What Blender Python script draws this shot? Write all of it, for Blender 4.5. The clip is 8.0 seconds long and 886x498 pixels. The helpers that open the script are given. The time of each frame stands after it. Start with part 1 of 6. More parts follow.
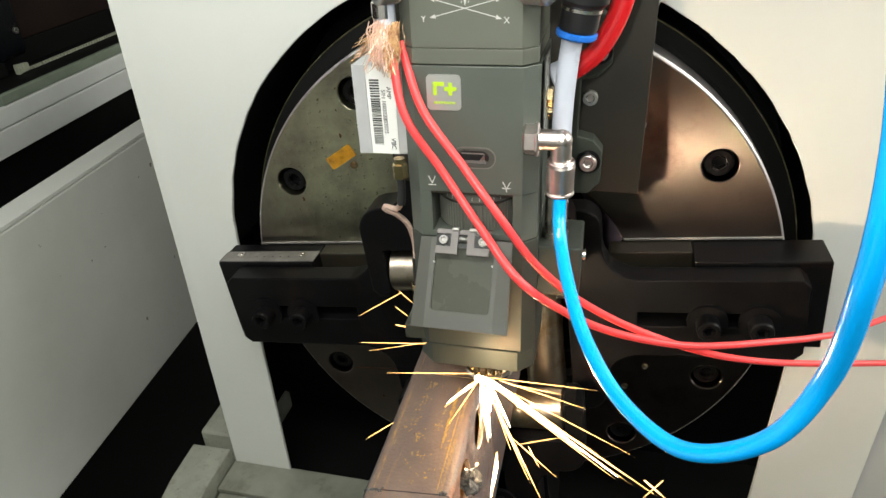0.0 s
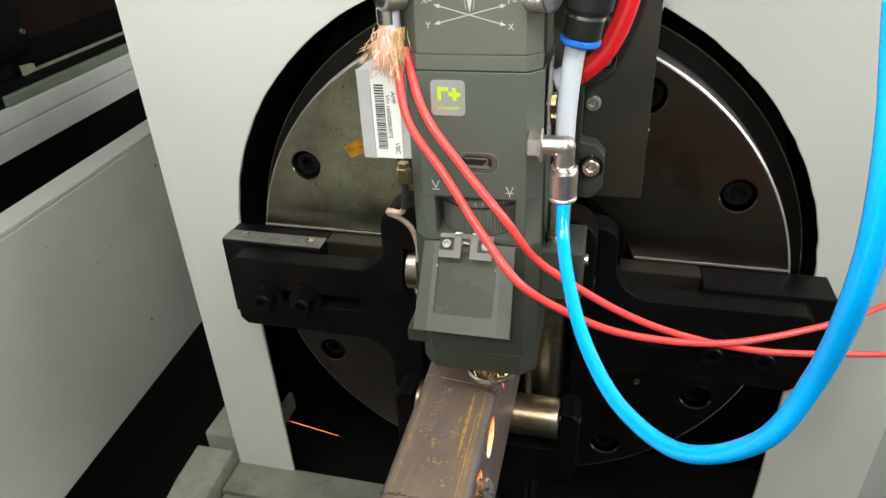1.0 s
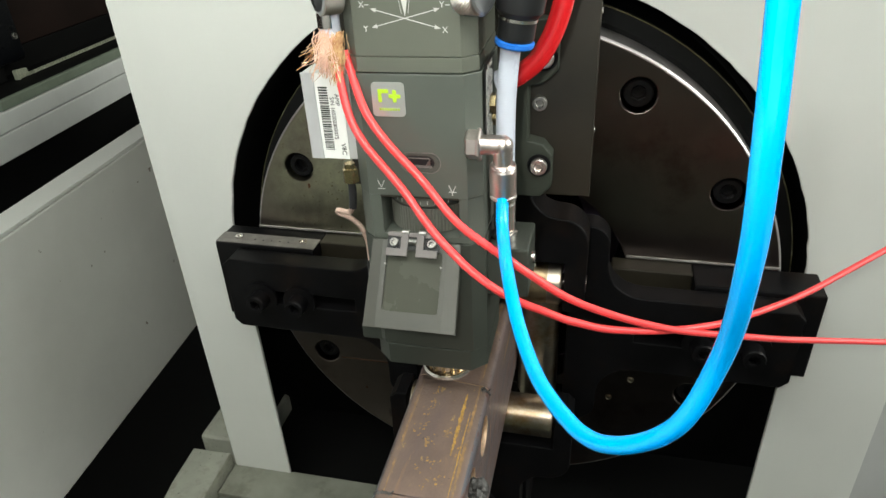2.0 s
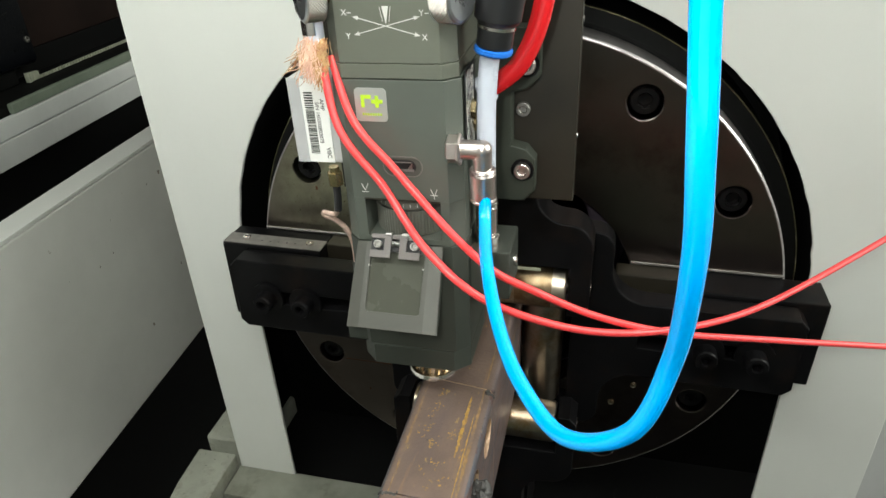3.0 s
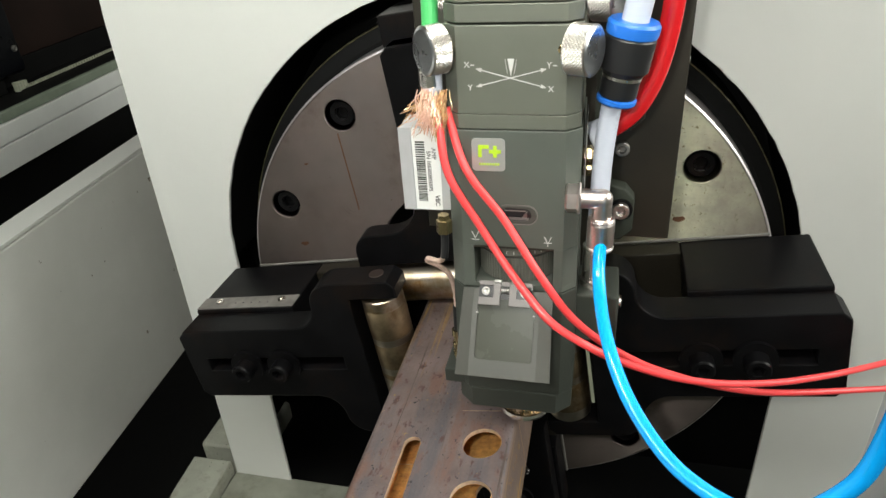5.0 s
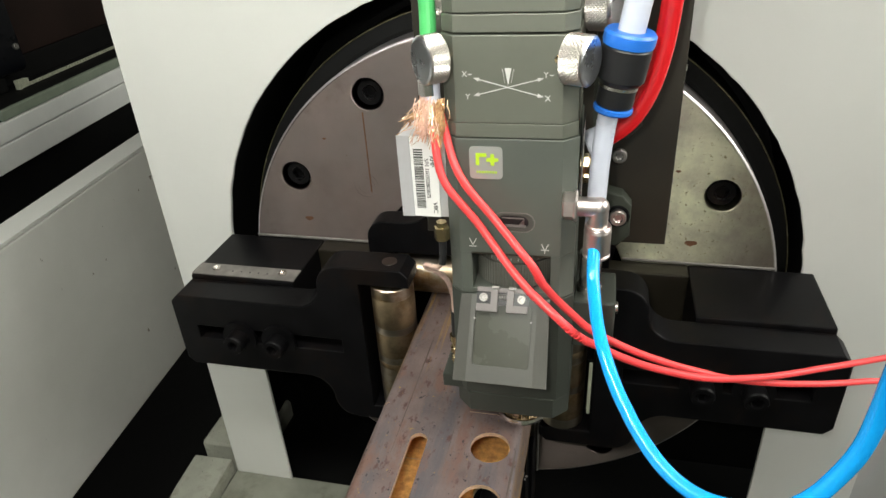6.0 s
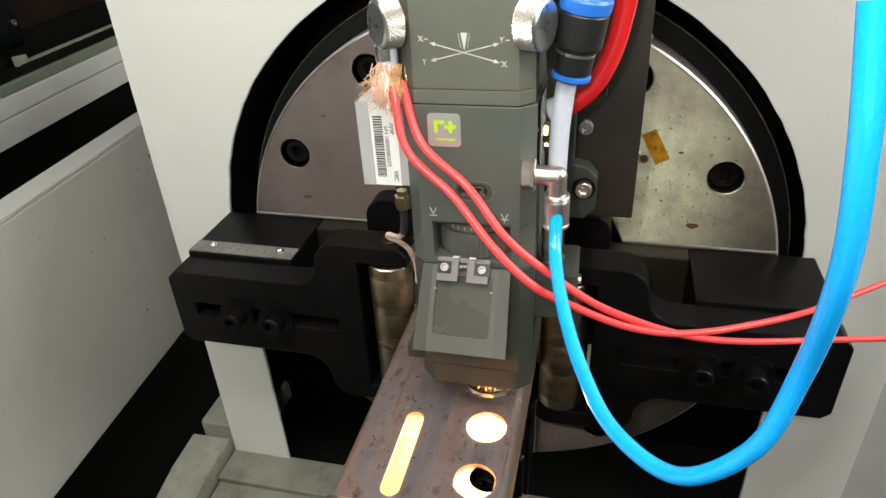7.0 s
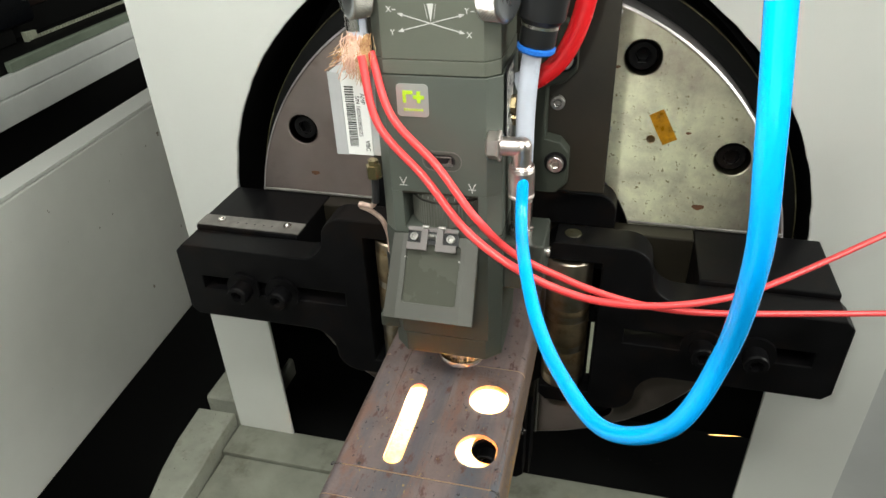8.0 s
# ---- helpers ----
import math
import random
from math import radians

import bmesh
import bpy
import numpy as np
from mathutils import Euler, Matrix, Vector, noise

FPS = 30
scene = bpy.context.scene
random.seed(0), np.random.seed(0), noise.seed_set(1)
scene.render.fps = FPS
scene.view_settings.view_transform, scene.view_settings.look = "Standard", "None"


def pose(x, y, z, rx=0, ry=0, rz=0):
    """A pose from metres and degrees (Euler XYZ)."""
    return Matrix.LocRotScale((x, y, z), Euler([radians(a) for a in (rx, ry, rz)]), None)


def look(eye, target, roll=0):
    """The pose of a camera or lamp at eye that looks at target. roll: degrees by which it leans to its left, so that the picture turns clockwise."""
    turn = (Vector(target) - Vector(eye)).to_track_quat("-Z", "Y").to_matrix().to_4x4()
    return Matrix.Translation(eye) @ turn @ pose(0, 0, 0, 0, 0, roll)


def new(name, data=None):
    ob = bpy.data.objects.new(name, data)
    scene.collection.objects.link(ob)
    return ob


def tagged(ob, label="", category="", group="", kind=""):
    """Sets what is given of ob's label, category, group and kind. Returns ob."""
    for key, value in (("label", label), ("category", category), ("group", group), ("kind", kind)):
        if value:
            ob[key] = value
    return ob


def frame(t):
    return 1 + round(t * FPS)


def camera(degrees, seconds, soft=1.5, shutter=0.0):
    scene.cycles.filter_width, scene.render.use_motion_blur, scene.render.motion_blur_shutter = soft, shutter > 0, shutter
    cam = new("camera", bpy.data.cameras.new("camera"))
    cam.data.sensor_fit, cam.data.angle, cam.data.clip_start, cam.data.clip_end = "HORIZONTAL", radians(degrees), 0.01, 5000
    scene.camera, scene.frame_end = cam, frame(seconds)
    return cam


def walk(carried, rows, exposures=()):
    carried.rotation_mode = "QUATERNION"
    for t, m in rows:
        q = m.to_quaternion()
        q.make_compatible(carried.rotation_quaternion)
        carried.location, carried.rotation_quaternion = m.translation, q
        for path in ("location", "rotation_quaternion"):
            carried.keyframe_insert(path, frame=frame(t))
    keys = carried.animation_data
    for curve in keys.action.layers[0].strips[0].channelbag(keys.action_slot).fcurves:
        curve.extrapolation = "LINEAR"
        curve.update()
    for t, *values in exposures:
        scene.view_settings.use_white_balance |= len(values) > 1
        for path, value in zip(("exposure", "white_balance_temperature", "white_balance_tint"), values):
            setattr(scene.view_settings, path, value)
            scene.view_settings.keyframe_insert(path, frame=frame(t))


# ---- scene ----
# World: the chuck's axis runs along y through (0, 0, AXIS); its front face lies in y = 0; z is up.
AXIS = 1.10
cam = camera(66.81, 8.0)
EYES = [
    (0.0, 0.0830, -0.5206, 1.4452, 59.50, 2.58, 13.16),
    (0.5, 0.0814, -0.5220, 1.4485, 59.59, 2.43, 13.25),
    (1.0, 0.0797, -0.5213, 1.4499, 59.51, 2.42, 13.43),
    (1.5, 0.0818, -0.5221, 1.4500, 59.53, 2.79, 12.77),
    (3.0, 0.0850, -0.5267, 1.4522, 59.98, 2.62, 13.56),
    (3.5, 0.0877, -0.5298, 1.4555, 60.19, 2.94, 13.86),
    (4.0, 0.0885, -0.5277, 1.4547, 60.13, 3.35, 13.15),
    (4.5, 0.0886, -0.5273, 1.4548, 60.01, 3.36, 12.84),
    (5.0, 0.0895, -0.5248, 1.4531, 60.05, 3.34, 12.72),
    (6.5, 0.0881, -0.5245, 1.4517, 59.82, 3.19, 12.97),
    (7.0, 0.0895, -0.5229, 1.4459, 58.76, 2.79, 13.21),
    (7.5, 0.0892, -0.5286, 1.4403, 57.80, 2.23, 13.98),
    (8.0, 0.0904, -0.5305, 1.4408, 57.68, 2.18, 14.08),
]
walk(cam, [(t, pose(x, y, z, a, b, c)) for t, x, y, z, a, b, c in EYES], [(0.0, 0.0, 6500, 10), (1.0, 0.0, 6500, 9.5), (1.5, 0.0, 6450, 8.5), (4.0, 0.0, 6450, 8), (4.5, 0.0, 6500, 10), (5.2, 0.0, 6550, 11), (6.3, 0.0, 6650, 12.5), (7.5, 0.0, 6650, 13), (8.0, 0.0, 6500, 9.5)])

# The head's travel across (x) and up (z), and the chuck's turn in degrees.
HEAD_ROWS = [
    (0.0, 0.0017, -0.0027), (0.5, 0.0068, -0.0033), (1.0, -0.0011, -0.0009), (1.5, -0.0129, -0.0021), (2.8, -0.0377, -0.0016), (3.0, -0.0379, -0.0022), (3.5, -0.0309, 0.0009), (4.0, -0.0130, 0.0013),
    (4.5, 0.0146, -0.0083), (5.0, 0.0294, -0.0239), (5.2, 0.0311, -0.0279), (6.3, 0.0213, -0.0294), (6.5, 0.0166, -0.0281), (7.0, 0.0060, -0.0264), (7.5, -0.0043, -0.0256), (8.0, -0.0149, -0.0270),
]
TURN_ROWS = [
    (0.0, 96.0), (0.1, 93.4), (0.2, 91.2), (0.3, 90.1), (0.5, 89.8), (1.5, 89.7), (3.0, 89.2), (3.2, 87.6), (3.5, 82.0),
    (4.0, 60.8), (4.2, 48.2), (4.5, 30.2), (5.0, 8.4), (5.2, 4.0), (5.6, 0.6), (6.5, 0.0), (8.0, 0.0),
]

# The beam: on while it cuts.
JET_ROWS = [(0.0, True), (0.3, True), (0.45, False), (0.6, False), (0.7, True), (1.7, True), (1.9, False), (6.0, False), (6.15, True), (8.0, True)]

# ---- light ----
world = bpy.data.worlds.new("hall")
scene.world = world
world.use_nodes = True
world.node_tree.nodes["Background"].inputs[0].default_value = (0.85, 0.9, 1.0, 1)
world.node_tree.nodes["Background"].inputs[1].default_value = 0.03


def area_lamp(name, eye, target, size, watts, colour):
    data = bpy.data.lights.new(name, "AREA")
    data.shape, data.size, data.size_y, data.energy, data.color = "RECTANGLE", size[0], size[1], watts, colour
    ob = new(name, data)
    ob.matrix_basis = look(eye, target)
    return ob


area_lamp("machine_lamp", (-0.20, -0.54, 1.83), (-0.17, -0.05, 1.2), (1.1, 0.10), 7.6, (0.97, 1.0, 0.925))
# unseen fill from the right, added to brighten the side cover
area_lamp("side_fill_lamp", (2.3, -0.20, 2.4), (-0.6, 0.0, 0.95), (2.0, 1.2), 76, (0.98, 1.0, 0.92))
# unseen fill from the front, added to give the faceplate something bright to mirror
area_lamp("front_fill_lamp", (-0.2, -2.2, 1.25), (-0.2, 0.0, 1.15), (2.7, 0.6), 2.3, (0.97, 1.0, 0.92))
area_lamp("torch_lamp", (0.058, -0.555, 1.497), (0.05, 0.0, 1.1), (0.014, 0.014), 0.86, (0.985, 1.0, 0.92))

# ---- materials ----


def material(name, base, rough=0.5, metal=0.0, spread=0.25, scale=60.0, bump=0.1, fine=400.0, second=None, amount=0.4, coat=0.0, spec=0.5):
    """A surface with broad blotches, fine grain and relief. second: another colour in patches."""
    m = bpy.data.materials.new(name)
    m.use_nodes = True
    nt = m.node_tree
    b = nt.nodes["Principled BSDF"]
    tc = nt.nodes.new("ShaderNodeTexCoord")
    n1 = nt.nodes.new("ShaderNodeTexNoise")
    n1.inputs["Scale"].default_value, n1.inputs["Detail"].default_value, n1.inputs["Roughness"].default_value = scale, 6, 0.6
    n2 = nt.nodes.new("ShaderNodeTexNoise")
    n2.inputs["Scale"].default_value, n2.inputs["Detail"].default_value = fine, 3
    for n in (n1, n2):
        nt.links.new(tc.outputs["Object"], n.inputs["Vector"])
    ramp = nt.nodes.new("ShaderNodeValToRGB")
    e = ramp.color_ramp.elements
    e[0].position, e[1].position = 0.32, 0.68
    e[0].color = (*[c * (1 - spread) for c in base], 1)
    e[1].color = (*[min(1, c * (1 + spread)) for c in base], 1)
    nt.links.new(n1.outputs["Fac"], ramp.inputs["Fac"])
    out = ramp.outputs["Color"]
    if second:
        n3 = nt.nodes.new("ShaderNodeTexNoise")
        n3.inputs["Scale"].default_value, n3.inputs["Detail"].default_value = scale * 0.45, 8
        n3.inputs["Roughness"].default_value = 0.7
        nt.links.new(tc.outputs["Object"], n3.inputs["Vector"])
        r3 = nt.nodes.new("ShaderNodeValToRGB")
        r3.color_ramp.elements[0].position, r3.color_ramp.elements[1].position = 0.62 - amount * 0.3, 0.72 - amount * 0.2
        nt.links.new(n3.outputs["Fac"], r3.inputs["Fac"])
        mix = nt.nodes.new("ShaderNodeMix")
        mix.data_type = "RGBA"
        nt.links.new(r3.outputs["Color"], mix.inputs["Factor"])
        nt.links.new(out, mix.inputs["A"])
        mix.inputs["B"].default_value = (*second, 1)
        out = mix.outputs["Result"]
    nt.links.new(out, b.inputs["Base Color"])
    rr = nt.nodes.new("ShaderNodeMapRange")
    rr.inputs["To Min"].default_value, rr.inputs["To Max"].default_value = max(0.03, rough - 0.1), min(1, rough + 0.1)
    nt.links.new(n1.outputs["Fac"], rr.inputs["Value"])
    nt.links.new(rr.outputs["Result"], b.inputs["Roughness"])
    b.inputs["Metallic"].default_value = metal
    b.inputs["Coat Weight"].default_value = coat
    b.inputs["Specular IOR Level"].default_value = spec
    if bump:
        bp = nt.nodes.new("ShaderNodeBump")
        bp.inputs["Strength"].default_value, bp.inputs["Distance"].default_value = bump, 0.001
        nt.links.new(n2.outputs["Fac"], bp.inputs["Height"])
        nt.links.new(bp.outputs["Normal"], b.inputs["Normal"])
    return m


def glowing(name, colour, strength):
    m = bpy.data.materials.new(name)
    m.use_nodes = True
    b = m.node_tree.nodes["Principled BSDF"]
    b.inputs["Base Color"].default_value = (*colour, 1)
    b.inputs["Emission Color"].default_value, b.inputs["Emission Strength"].default_value = (*colour, 1), strength
    return m


def speckle(m, size, lo, colour):
    """Small dust specks on a painted surface."""
    nt = m.node_tree
    b = nt.nodes["Principled BSDF"]
    tc = nt.nodes.new("ShaderNodeTexCoord")
    nz = nt.nodes.new("ShaderNodeTexNoise")
    nz.inputs["Scale"].default_value, nz.inputs["Detail"].default_value = size, 3
    rp = nt.nodes.new("ShaderNodeMapRange")
    rp.inputs["From Min"].default_value, rp.inputs["From Max"].default_value = lo, lo + 0.02
    mx = nt.nodes.new("ShaderNodeMix")
    mx.data_type = "RGBA"
    mx.inputs["B"].default_value = (*colour, 1)
    nt.links.new(tc.outputs["Object"], nz.inputs["Vector"])
    nt.links.new(nz.outputs["Fac"], rp.inputs["Value"])
    nt.links.new(rp.outputs["Result"], mx.inputs["Factor"])
    nt.links.new(b.inputs["Base Color"].links[0].from_socket, mx.inputs["A"])
    nt.links.new(mx.outputs["Result"], b.inputs["Base Color"])


PAINT = material("cream_paint", (0.71, 0.71, 0.68), 0.45, spread=0.03, scale=6, bump=0.05, fine=900)
PANEL = material("grey_cream_paint", (0.80, 0.80, 0.76), 0.45, spread=0.04, scale=9, bump=0.05, fine=700)
speckle(PANEL, 55, 0.735, (0.30, 0.27, 0.22))
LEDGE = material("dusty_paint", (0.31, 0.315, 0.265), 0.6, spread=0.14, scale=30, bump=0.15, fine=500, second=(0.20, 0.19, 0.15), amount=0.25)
speckle(LEDGE, 260, 0.70, (0.08, 0.075, 0.06))
# darker copy of the ledge paint, for the plinth and bed cover
PLINTHMAT = material("dark_blotched_paint", (0.235, 0.238, 0.195), 0.6, spread=0.16, scale=26, bump=0.15, fine=500, second=(0.15, 0.145, 0.11), amount=0.3)
BLACK = material("black_oxide", (0.0046, 0.0044, 0.0050), 0.38, spread=0.35, scale=40, bump=0.08, fine=900, second=(0.010, 0.007, 0.006), amount=0.3, spec=0.13)
# near black: the dark of recesses and gaps is put into this colour
CAVITY = material("near_black", (0.0035, 0.0035, 0.0035), 0.7, spread=0.2, scale=20, bump=0.05, spec=0.15)
FLOORMAT = material("worn_grey_floor_paint", (0.34, 0.33, 0.29), 0.5, spread=0.15, scale=2, bump=0.1, fine=60, second=(0.2, 0.19, 0.17), amount=0.3)


def ground_steel():
    """Ground steel: straight grinding marks, brown stains, and one sector painted paler for its sheen."""
    m = material("ground_faceplate_steel", (0.225, 0.180, 0.165), 0.42, metal=1.0, spread=0.16, scale=14, bump=0.0, fine=1200, second=(0.13, 0.092, 0.078), amount=0.3)
    nt = m.node_tree
    b = nt.nodes["Principled BSDF"]
    tc = nt.nodes.new("ShaderNodeTexCoord")

    def noise_of(size, detail, lo, hi, scale=(1, 1, 1)):
        mp = nt.nodes.new("ShaderNodeMapping")
        mp.inputs["Scale"].default_value = scale
        nz = nt.nodes.new("ShaderNodeTexNoise")
        nz.inputs["Scale"].default_value, nz.inputs["Detail"].default_value, nz.inputs["Roughness"].default_value = size, detail, 0.65
        rp = nt.nodes.new("ShaderNodeMapRange")
        rp.inputs["From Min"].default_value, rp.inputs["From Max"].default_value = lo, hi
        nt.links.new(tc.outputs["Object"], mp.inputs["Vector"])
        nt.links.new(mp.outputs["Vector"], nz.inputs["Vector"])
        nt.links.new(nz.outputs["Fac"], rp.inputs["Value"])
        return rp.outputs["Result"]

    def maths(op, x, y):
        n = nt.nodes.new("ShaderNodeMath")
        n.operation = op
        for i, v in enumerate((x, y)):
            if isinstance(v, (int, float)):
                n.inputs[i].default_value = v
            else:
                nt.links.new(v, n.inputs[i])
        return n.outputs[0]

    def mixed(fac, x, y, kind="RGBA"):
        n = nt.nodes.new("ShaderNodeMix")
        n.data_type = kind
        nt.links.new(fac, n.inputs["Factor"])
        a, c = [i for i in n.inputs if i.name == "A" and i.enabled][0], [i for i in n.inputs if i.name == "B" and i.enabled][0]
        for so, v in ((a, x), (c, y)):
            if isinstance(v, (tuple, float, int)):
                so.default_value = (*v, 1) if isinstance(v, tuple) else v
            else:
                nt.links.new(v, so)
        return [o for o in n.outputs if o.enabled][0]

    dist = nt.nodes.new("ShaderNodeVectorMath")
    dist.operation = "DISTANCE"
    dist.inputs[1].default_value = (0.115, 0.0, 0.105)
    nt.links.new(tc.outputs["Object"], dist.inputs[0])
    near = nt.nodes.new("ShaderNodeMapRange")
    near.inputs["From Min"].default_value, near.inputs["From Max"].default_value = 0.15, 0.05
    nt.links.new(dist.outputs["Value"], near.inputs["Value"])
    pale_sector = maths("MULTIPLY", near.outputs["Result"], noise_of(26, 6, 0.22, 0.60))
    pits = maths("MULTIPLY", near.outputs["Result"], noise_of(210, 4, 0.60, 0.68))
    grey = noise_of(9, 3, 0.4, 0.7)
    out = b.inputs["Base Color"].links[0].from_socket
    out = mixed(maths("MULTIPLY", grey, 0.6), out, (0.25, 0.228, 0.218))
    out = mixed(noise_of(150, 3, 0.70, 0.76), out, (0.10, 0.07, 0.05))
    out = mixed(pale_sector, out, (0.68, 0.68, 0.49))
    out = mixed(pits, out, (0.12, 0.09, 0.03))
    nt.links.new(out, b.inputs["Base Color"])
    nt.links.new(mixed(pale_sector, 1.0, 0.97, "FLOAT"), b.inputs["Metallic"])
    rough = b.inputs["Roughness"].links[0].from_socket
    nt.links.new(mixed(pale_sector, rough, 0.46, "FLOAT"), b.inputs["Roughness"])
    # the grinding runs across the plate, so that its sheen spreads along the plate's own z
    way = nt.nodes.new("ShaderNodeVectorTransform")
    way.vector_type, way.convert_from, way.convert_to = "VECTOR", "OBJECT", "WORLD"
    way.inputs[0].default_value = (0, 0, 1)
    nt.links.new(way.outputs[0], b.inputs["Tangent"])
    b.inputs["Anisotropic"].default_value = 0.97
    return m


STEEL = ground_steel()
# paler than the faceplate: part of the rim's highlight is in this colour
RIMMAT = material("bright_rim_steel", (0.62, 0.58, 0.58), 0.4, metal=1.0, spread=0.1, scale=60, bump=0.02)
RACKMAT = material("oiled_rack_steel", (0.52, 0.54, 0.42), 0.45, metal=0.4, spread=0.15, scale=60, bump=0.05)
ROLLER = material("ground_steel", (0.46, 0.40, 0.33), 0.34, metal=1.0, spread=0.15, scale=50, bump=0.05, fine=900, second=(0.3, 0.2, 0.1), amount=0.5)

ROLLSTAIN = material("brown_stained_steel", (0.30, 0.225, 0.14), 0.36, metal=0.9, spread=0.35, scale=90, bump=0.08, fine=700, second=(0.20, 0.12, 0.055), amount=0.5)


def mill_steel(name, base, layers, metal=0.30, rough=0.44):
    """Mill-scaled steel drawn along y, with rust streaks and dark pits in layers."""
    m = material(name, base, rough, metal=metal, spread=0.25, scale=30, bump=0.45, fine=500)
    nt = m.node_tree
    b = nt.nodes["Principled BSDF"]
    out = b.inputs["Base Color"].links[0].from_socket
    tc = nt.nodes.new("ShaderNodeTexCoord")
    for scale, size, lo, hi, colour in layers:
        mp = nt.nodes.new("ShaderNodeMapping")
        mp.inputs["Scale"].default_value = scale
        mp.inputs["Location"].default_value = (size * 0.013, 0.3, size * 0.007)
        nz = nt.nodes.new("ShaderNodeTexNoise")
        nz.inputs["Scale"].default_value, nz.inputs["Detail"].default_value, nz.inputs["Roughness"].default_value = size, 5, 0.65
        rp = nt.nodes.new("ShaderNodeMapRange")
        rp.inputs["From Min"].default_value, rp.inputs["From Max"].default_value = lo, hi
        mx = nt.nodes.new("ShaderNodeMix")
        mx.data_type = "RGBA"
        mx.inputs["B"].default_value = (*colour, 1)
        nt.links.new(tc.outputs["Object"], mp.inputs["Vector"])
        nt.links.new(mp.outputs["Vector"], nz.inputs["Vector"])
        nt.links.new(nz.outputs["Fac"], rp.inputs["Value"])
        nt.links.new(rp.outputs["Result"], mx.inputs["Factor"])
        nt.links.new(out, mx.inputs["A"])
        out = mx.outputs["Result"]
    nt.links.new(out, b.inputs["Base Color"])
    return m


SCALE_LAYERS = (
    ((1, 0.12, 1), 22, 0.45, 0.62, (0.088, 0.092, 0.108)),
    ((1, 0.35, 1), 60, 0.53, 0.64, (0.190, 0.112, 0.092)),
    ((1, 0.45, 1), 150, 0.57, 0.65, (0.105, 0.055, 0.046)),
    ((1, 0.035, 1), 75, 0.60, 0.68, (0.330, 0.205, 0.080)),
    ((1, 0.6, 1), 300, 0.66, 0.71, (0.350, 0.240, 0.085)),
    ((1, 0.8, 1), 260, 0.645, 0.675, (0.026, 0.024, 0.026)),
    ((1, 0.02, 1), 260, 0.64, 0.72, (0.080, 0.058, 0.045)),
)
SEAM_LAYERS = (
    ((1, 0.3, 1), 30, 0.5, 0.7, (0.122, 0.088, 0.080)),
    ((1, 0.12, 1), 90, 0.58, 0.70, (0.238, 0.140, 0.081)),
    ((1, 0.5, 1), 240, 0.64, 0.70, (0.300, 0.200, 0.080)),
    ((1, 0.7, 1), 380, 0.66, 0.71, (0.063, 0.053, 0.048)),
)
MILL = mill_steel("mill_scale_steel", (0.180, 0.134, 0.128), SCALE_LAYERS)
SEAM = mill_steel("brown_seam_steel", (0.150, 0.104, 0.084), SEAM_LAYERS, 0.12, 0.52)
# greyer than above the seam, and darkened a little for the light's falloff
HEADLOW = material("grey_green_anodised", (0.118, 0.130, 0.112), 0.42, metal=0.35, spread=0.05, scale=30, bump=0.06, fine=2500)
# grey green darkened for the shade low on the head; also inks the bar code
HEADDARK = material("darkened_green_anodised", (0.052, 0.058, 0.049), 0.42, metal=0.3, spread=0.06, scale=30, bump=0.06, fine=2500)
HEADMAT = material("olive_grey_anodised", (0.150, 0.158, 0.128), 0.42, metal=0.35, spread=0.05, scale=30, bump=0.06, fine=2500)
FLAPMAT = material("grey_anodised", (0.066, 0.065, 0.056), 0.5, metal=0.0, spread=0.06, scale=30, bump=0.06, fine=2500)
DARKSTEEL = material("gunmetal_plate", (0.020, 0.0165, 0.0110), 0.42, metal=0.0, spread=0.25, scale=25, bump=0.06)
CHROME = material("nickel_plate", (0.82, 0.78, 0.75), 0.2, metal=1.0, spread=0.04, scale=40, bump=0.02)
BOLT = material("dull_bolt_steel", (0.34, 0.33, 0.31), 0.42, metal=1.0, spread=0.15, scale=200, bump=0.05)
NICKEL = material("warm_nickel_plate", (0.72, 0.64, 0.61), 0.32, metal=1.0, spread=0.08, scale=120, bump=0.08, fine=600)
FACE = material("faced_steel", (0.70, 0.72, 0.75), 0.28, metal=1.0, spread=0.1, scale=60, bump=0.05)
BRASS = material("brass", (0.50, 0.40, 0.23), 0.25, metal=1.0, spread=0.1, scale=60, bump=0.03)
COPPER = material("copper_wire", (1.0, 0.60, 0.47), 0.22, metal=0.2, spread=0.25, scale=90, bump=0.0)
FRAY = material("golden_copper_strand", (0.95, 0.46, 0.24), 0.22, metal=0.4, spread=0.5, scale=300, bump=0.0)
NOZZLE = material("copper_nozzle", (0.66, 0.56, 0.44), 0.25, metal=1.0, spread=0.1, scale=60, bump=0.03)
BLUE = material("blue_polyurethane", (0.001, 0.385, 0.95), 0.12, spread=0.03, scale=20, bump=0.0, coat=0.2)
RED = material("red_silicone", (0.82, 0.062, 0.066), 0.34, spread=0.06, scale=30, bump=0.05, fine=700)
WHITE_HOSE = material("translucent_white_hose", (0.56, 0.59, 0.68), 0.3, spread=0.05, scale=20, bump=0.0)
RUBBER = material("black_plastic", (0.012, 0.012, 0.013), 0.35, spread=0.1, scale=50, bump=0.03)
NAVY = material("blue_black_enamel", (0.0012, 0.0016, 0.0034), 0.3, spread=0.4, scale=60, bump=0.5, fine=350, spec=0.25)
RED_HOSE = material("deep_red_hose", (0.62, 0.012, 0.016), 0.25, spread=0.05, scale=30, bump=0.0, coat=0.3)
BLUE_RING = material("blue_plastic_ring", (0.02, 0.16, 0.62), 0.3, spread=0.05, scale=50, bump=0.0)
GREEN = material("green_hose", (0.08, 0.50, 0.15), 0.35, spread=0.05, scale=40, bump=0.02)
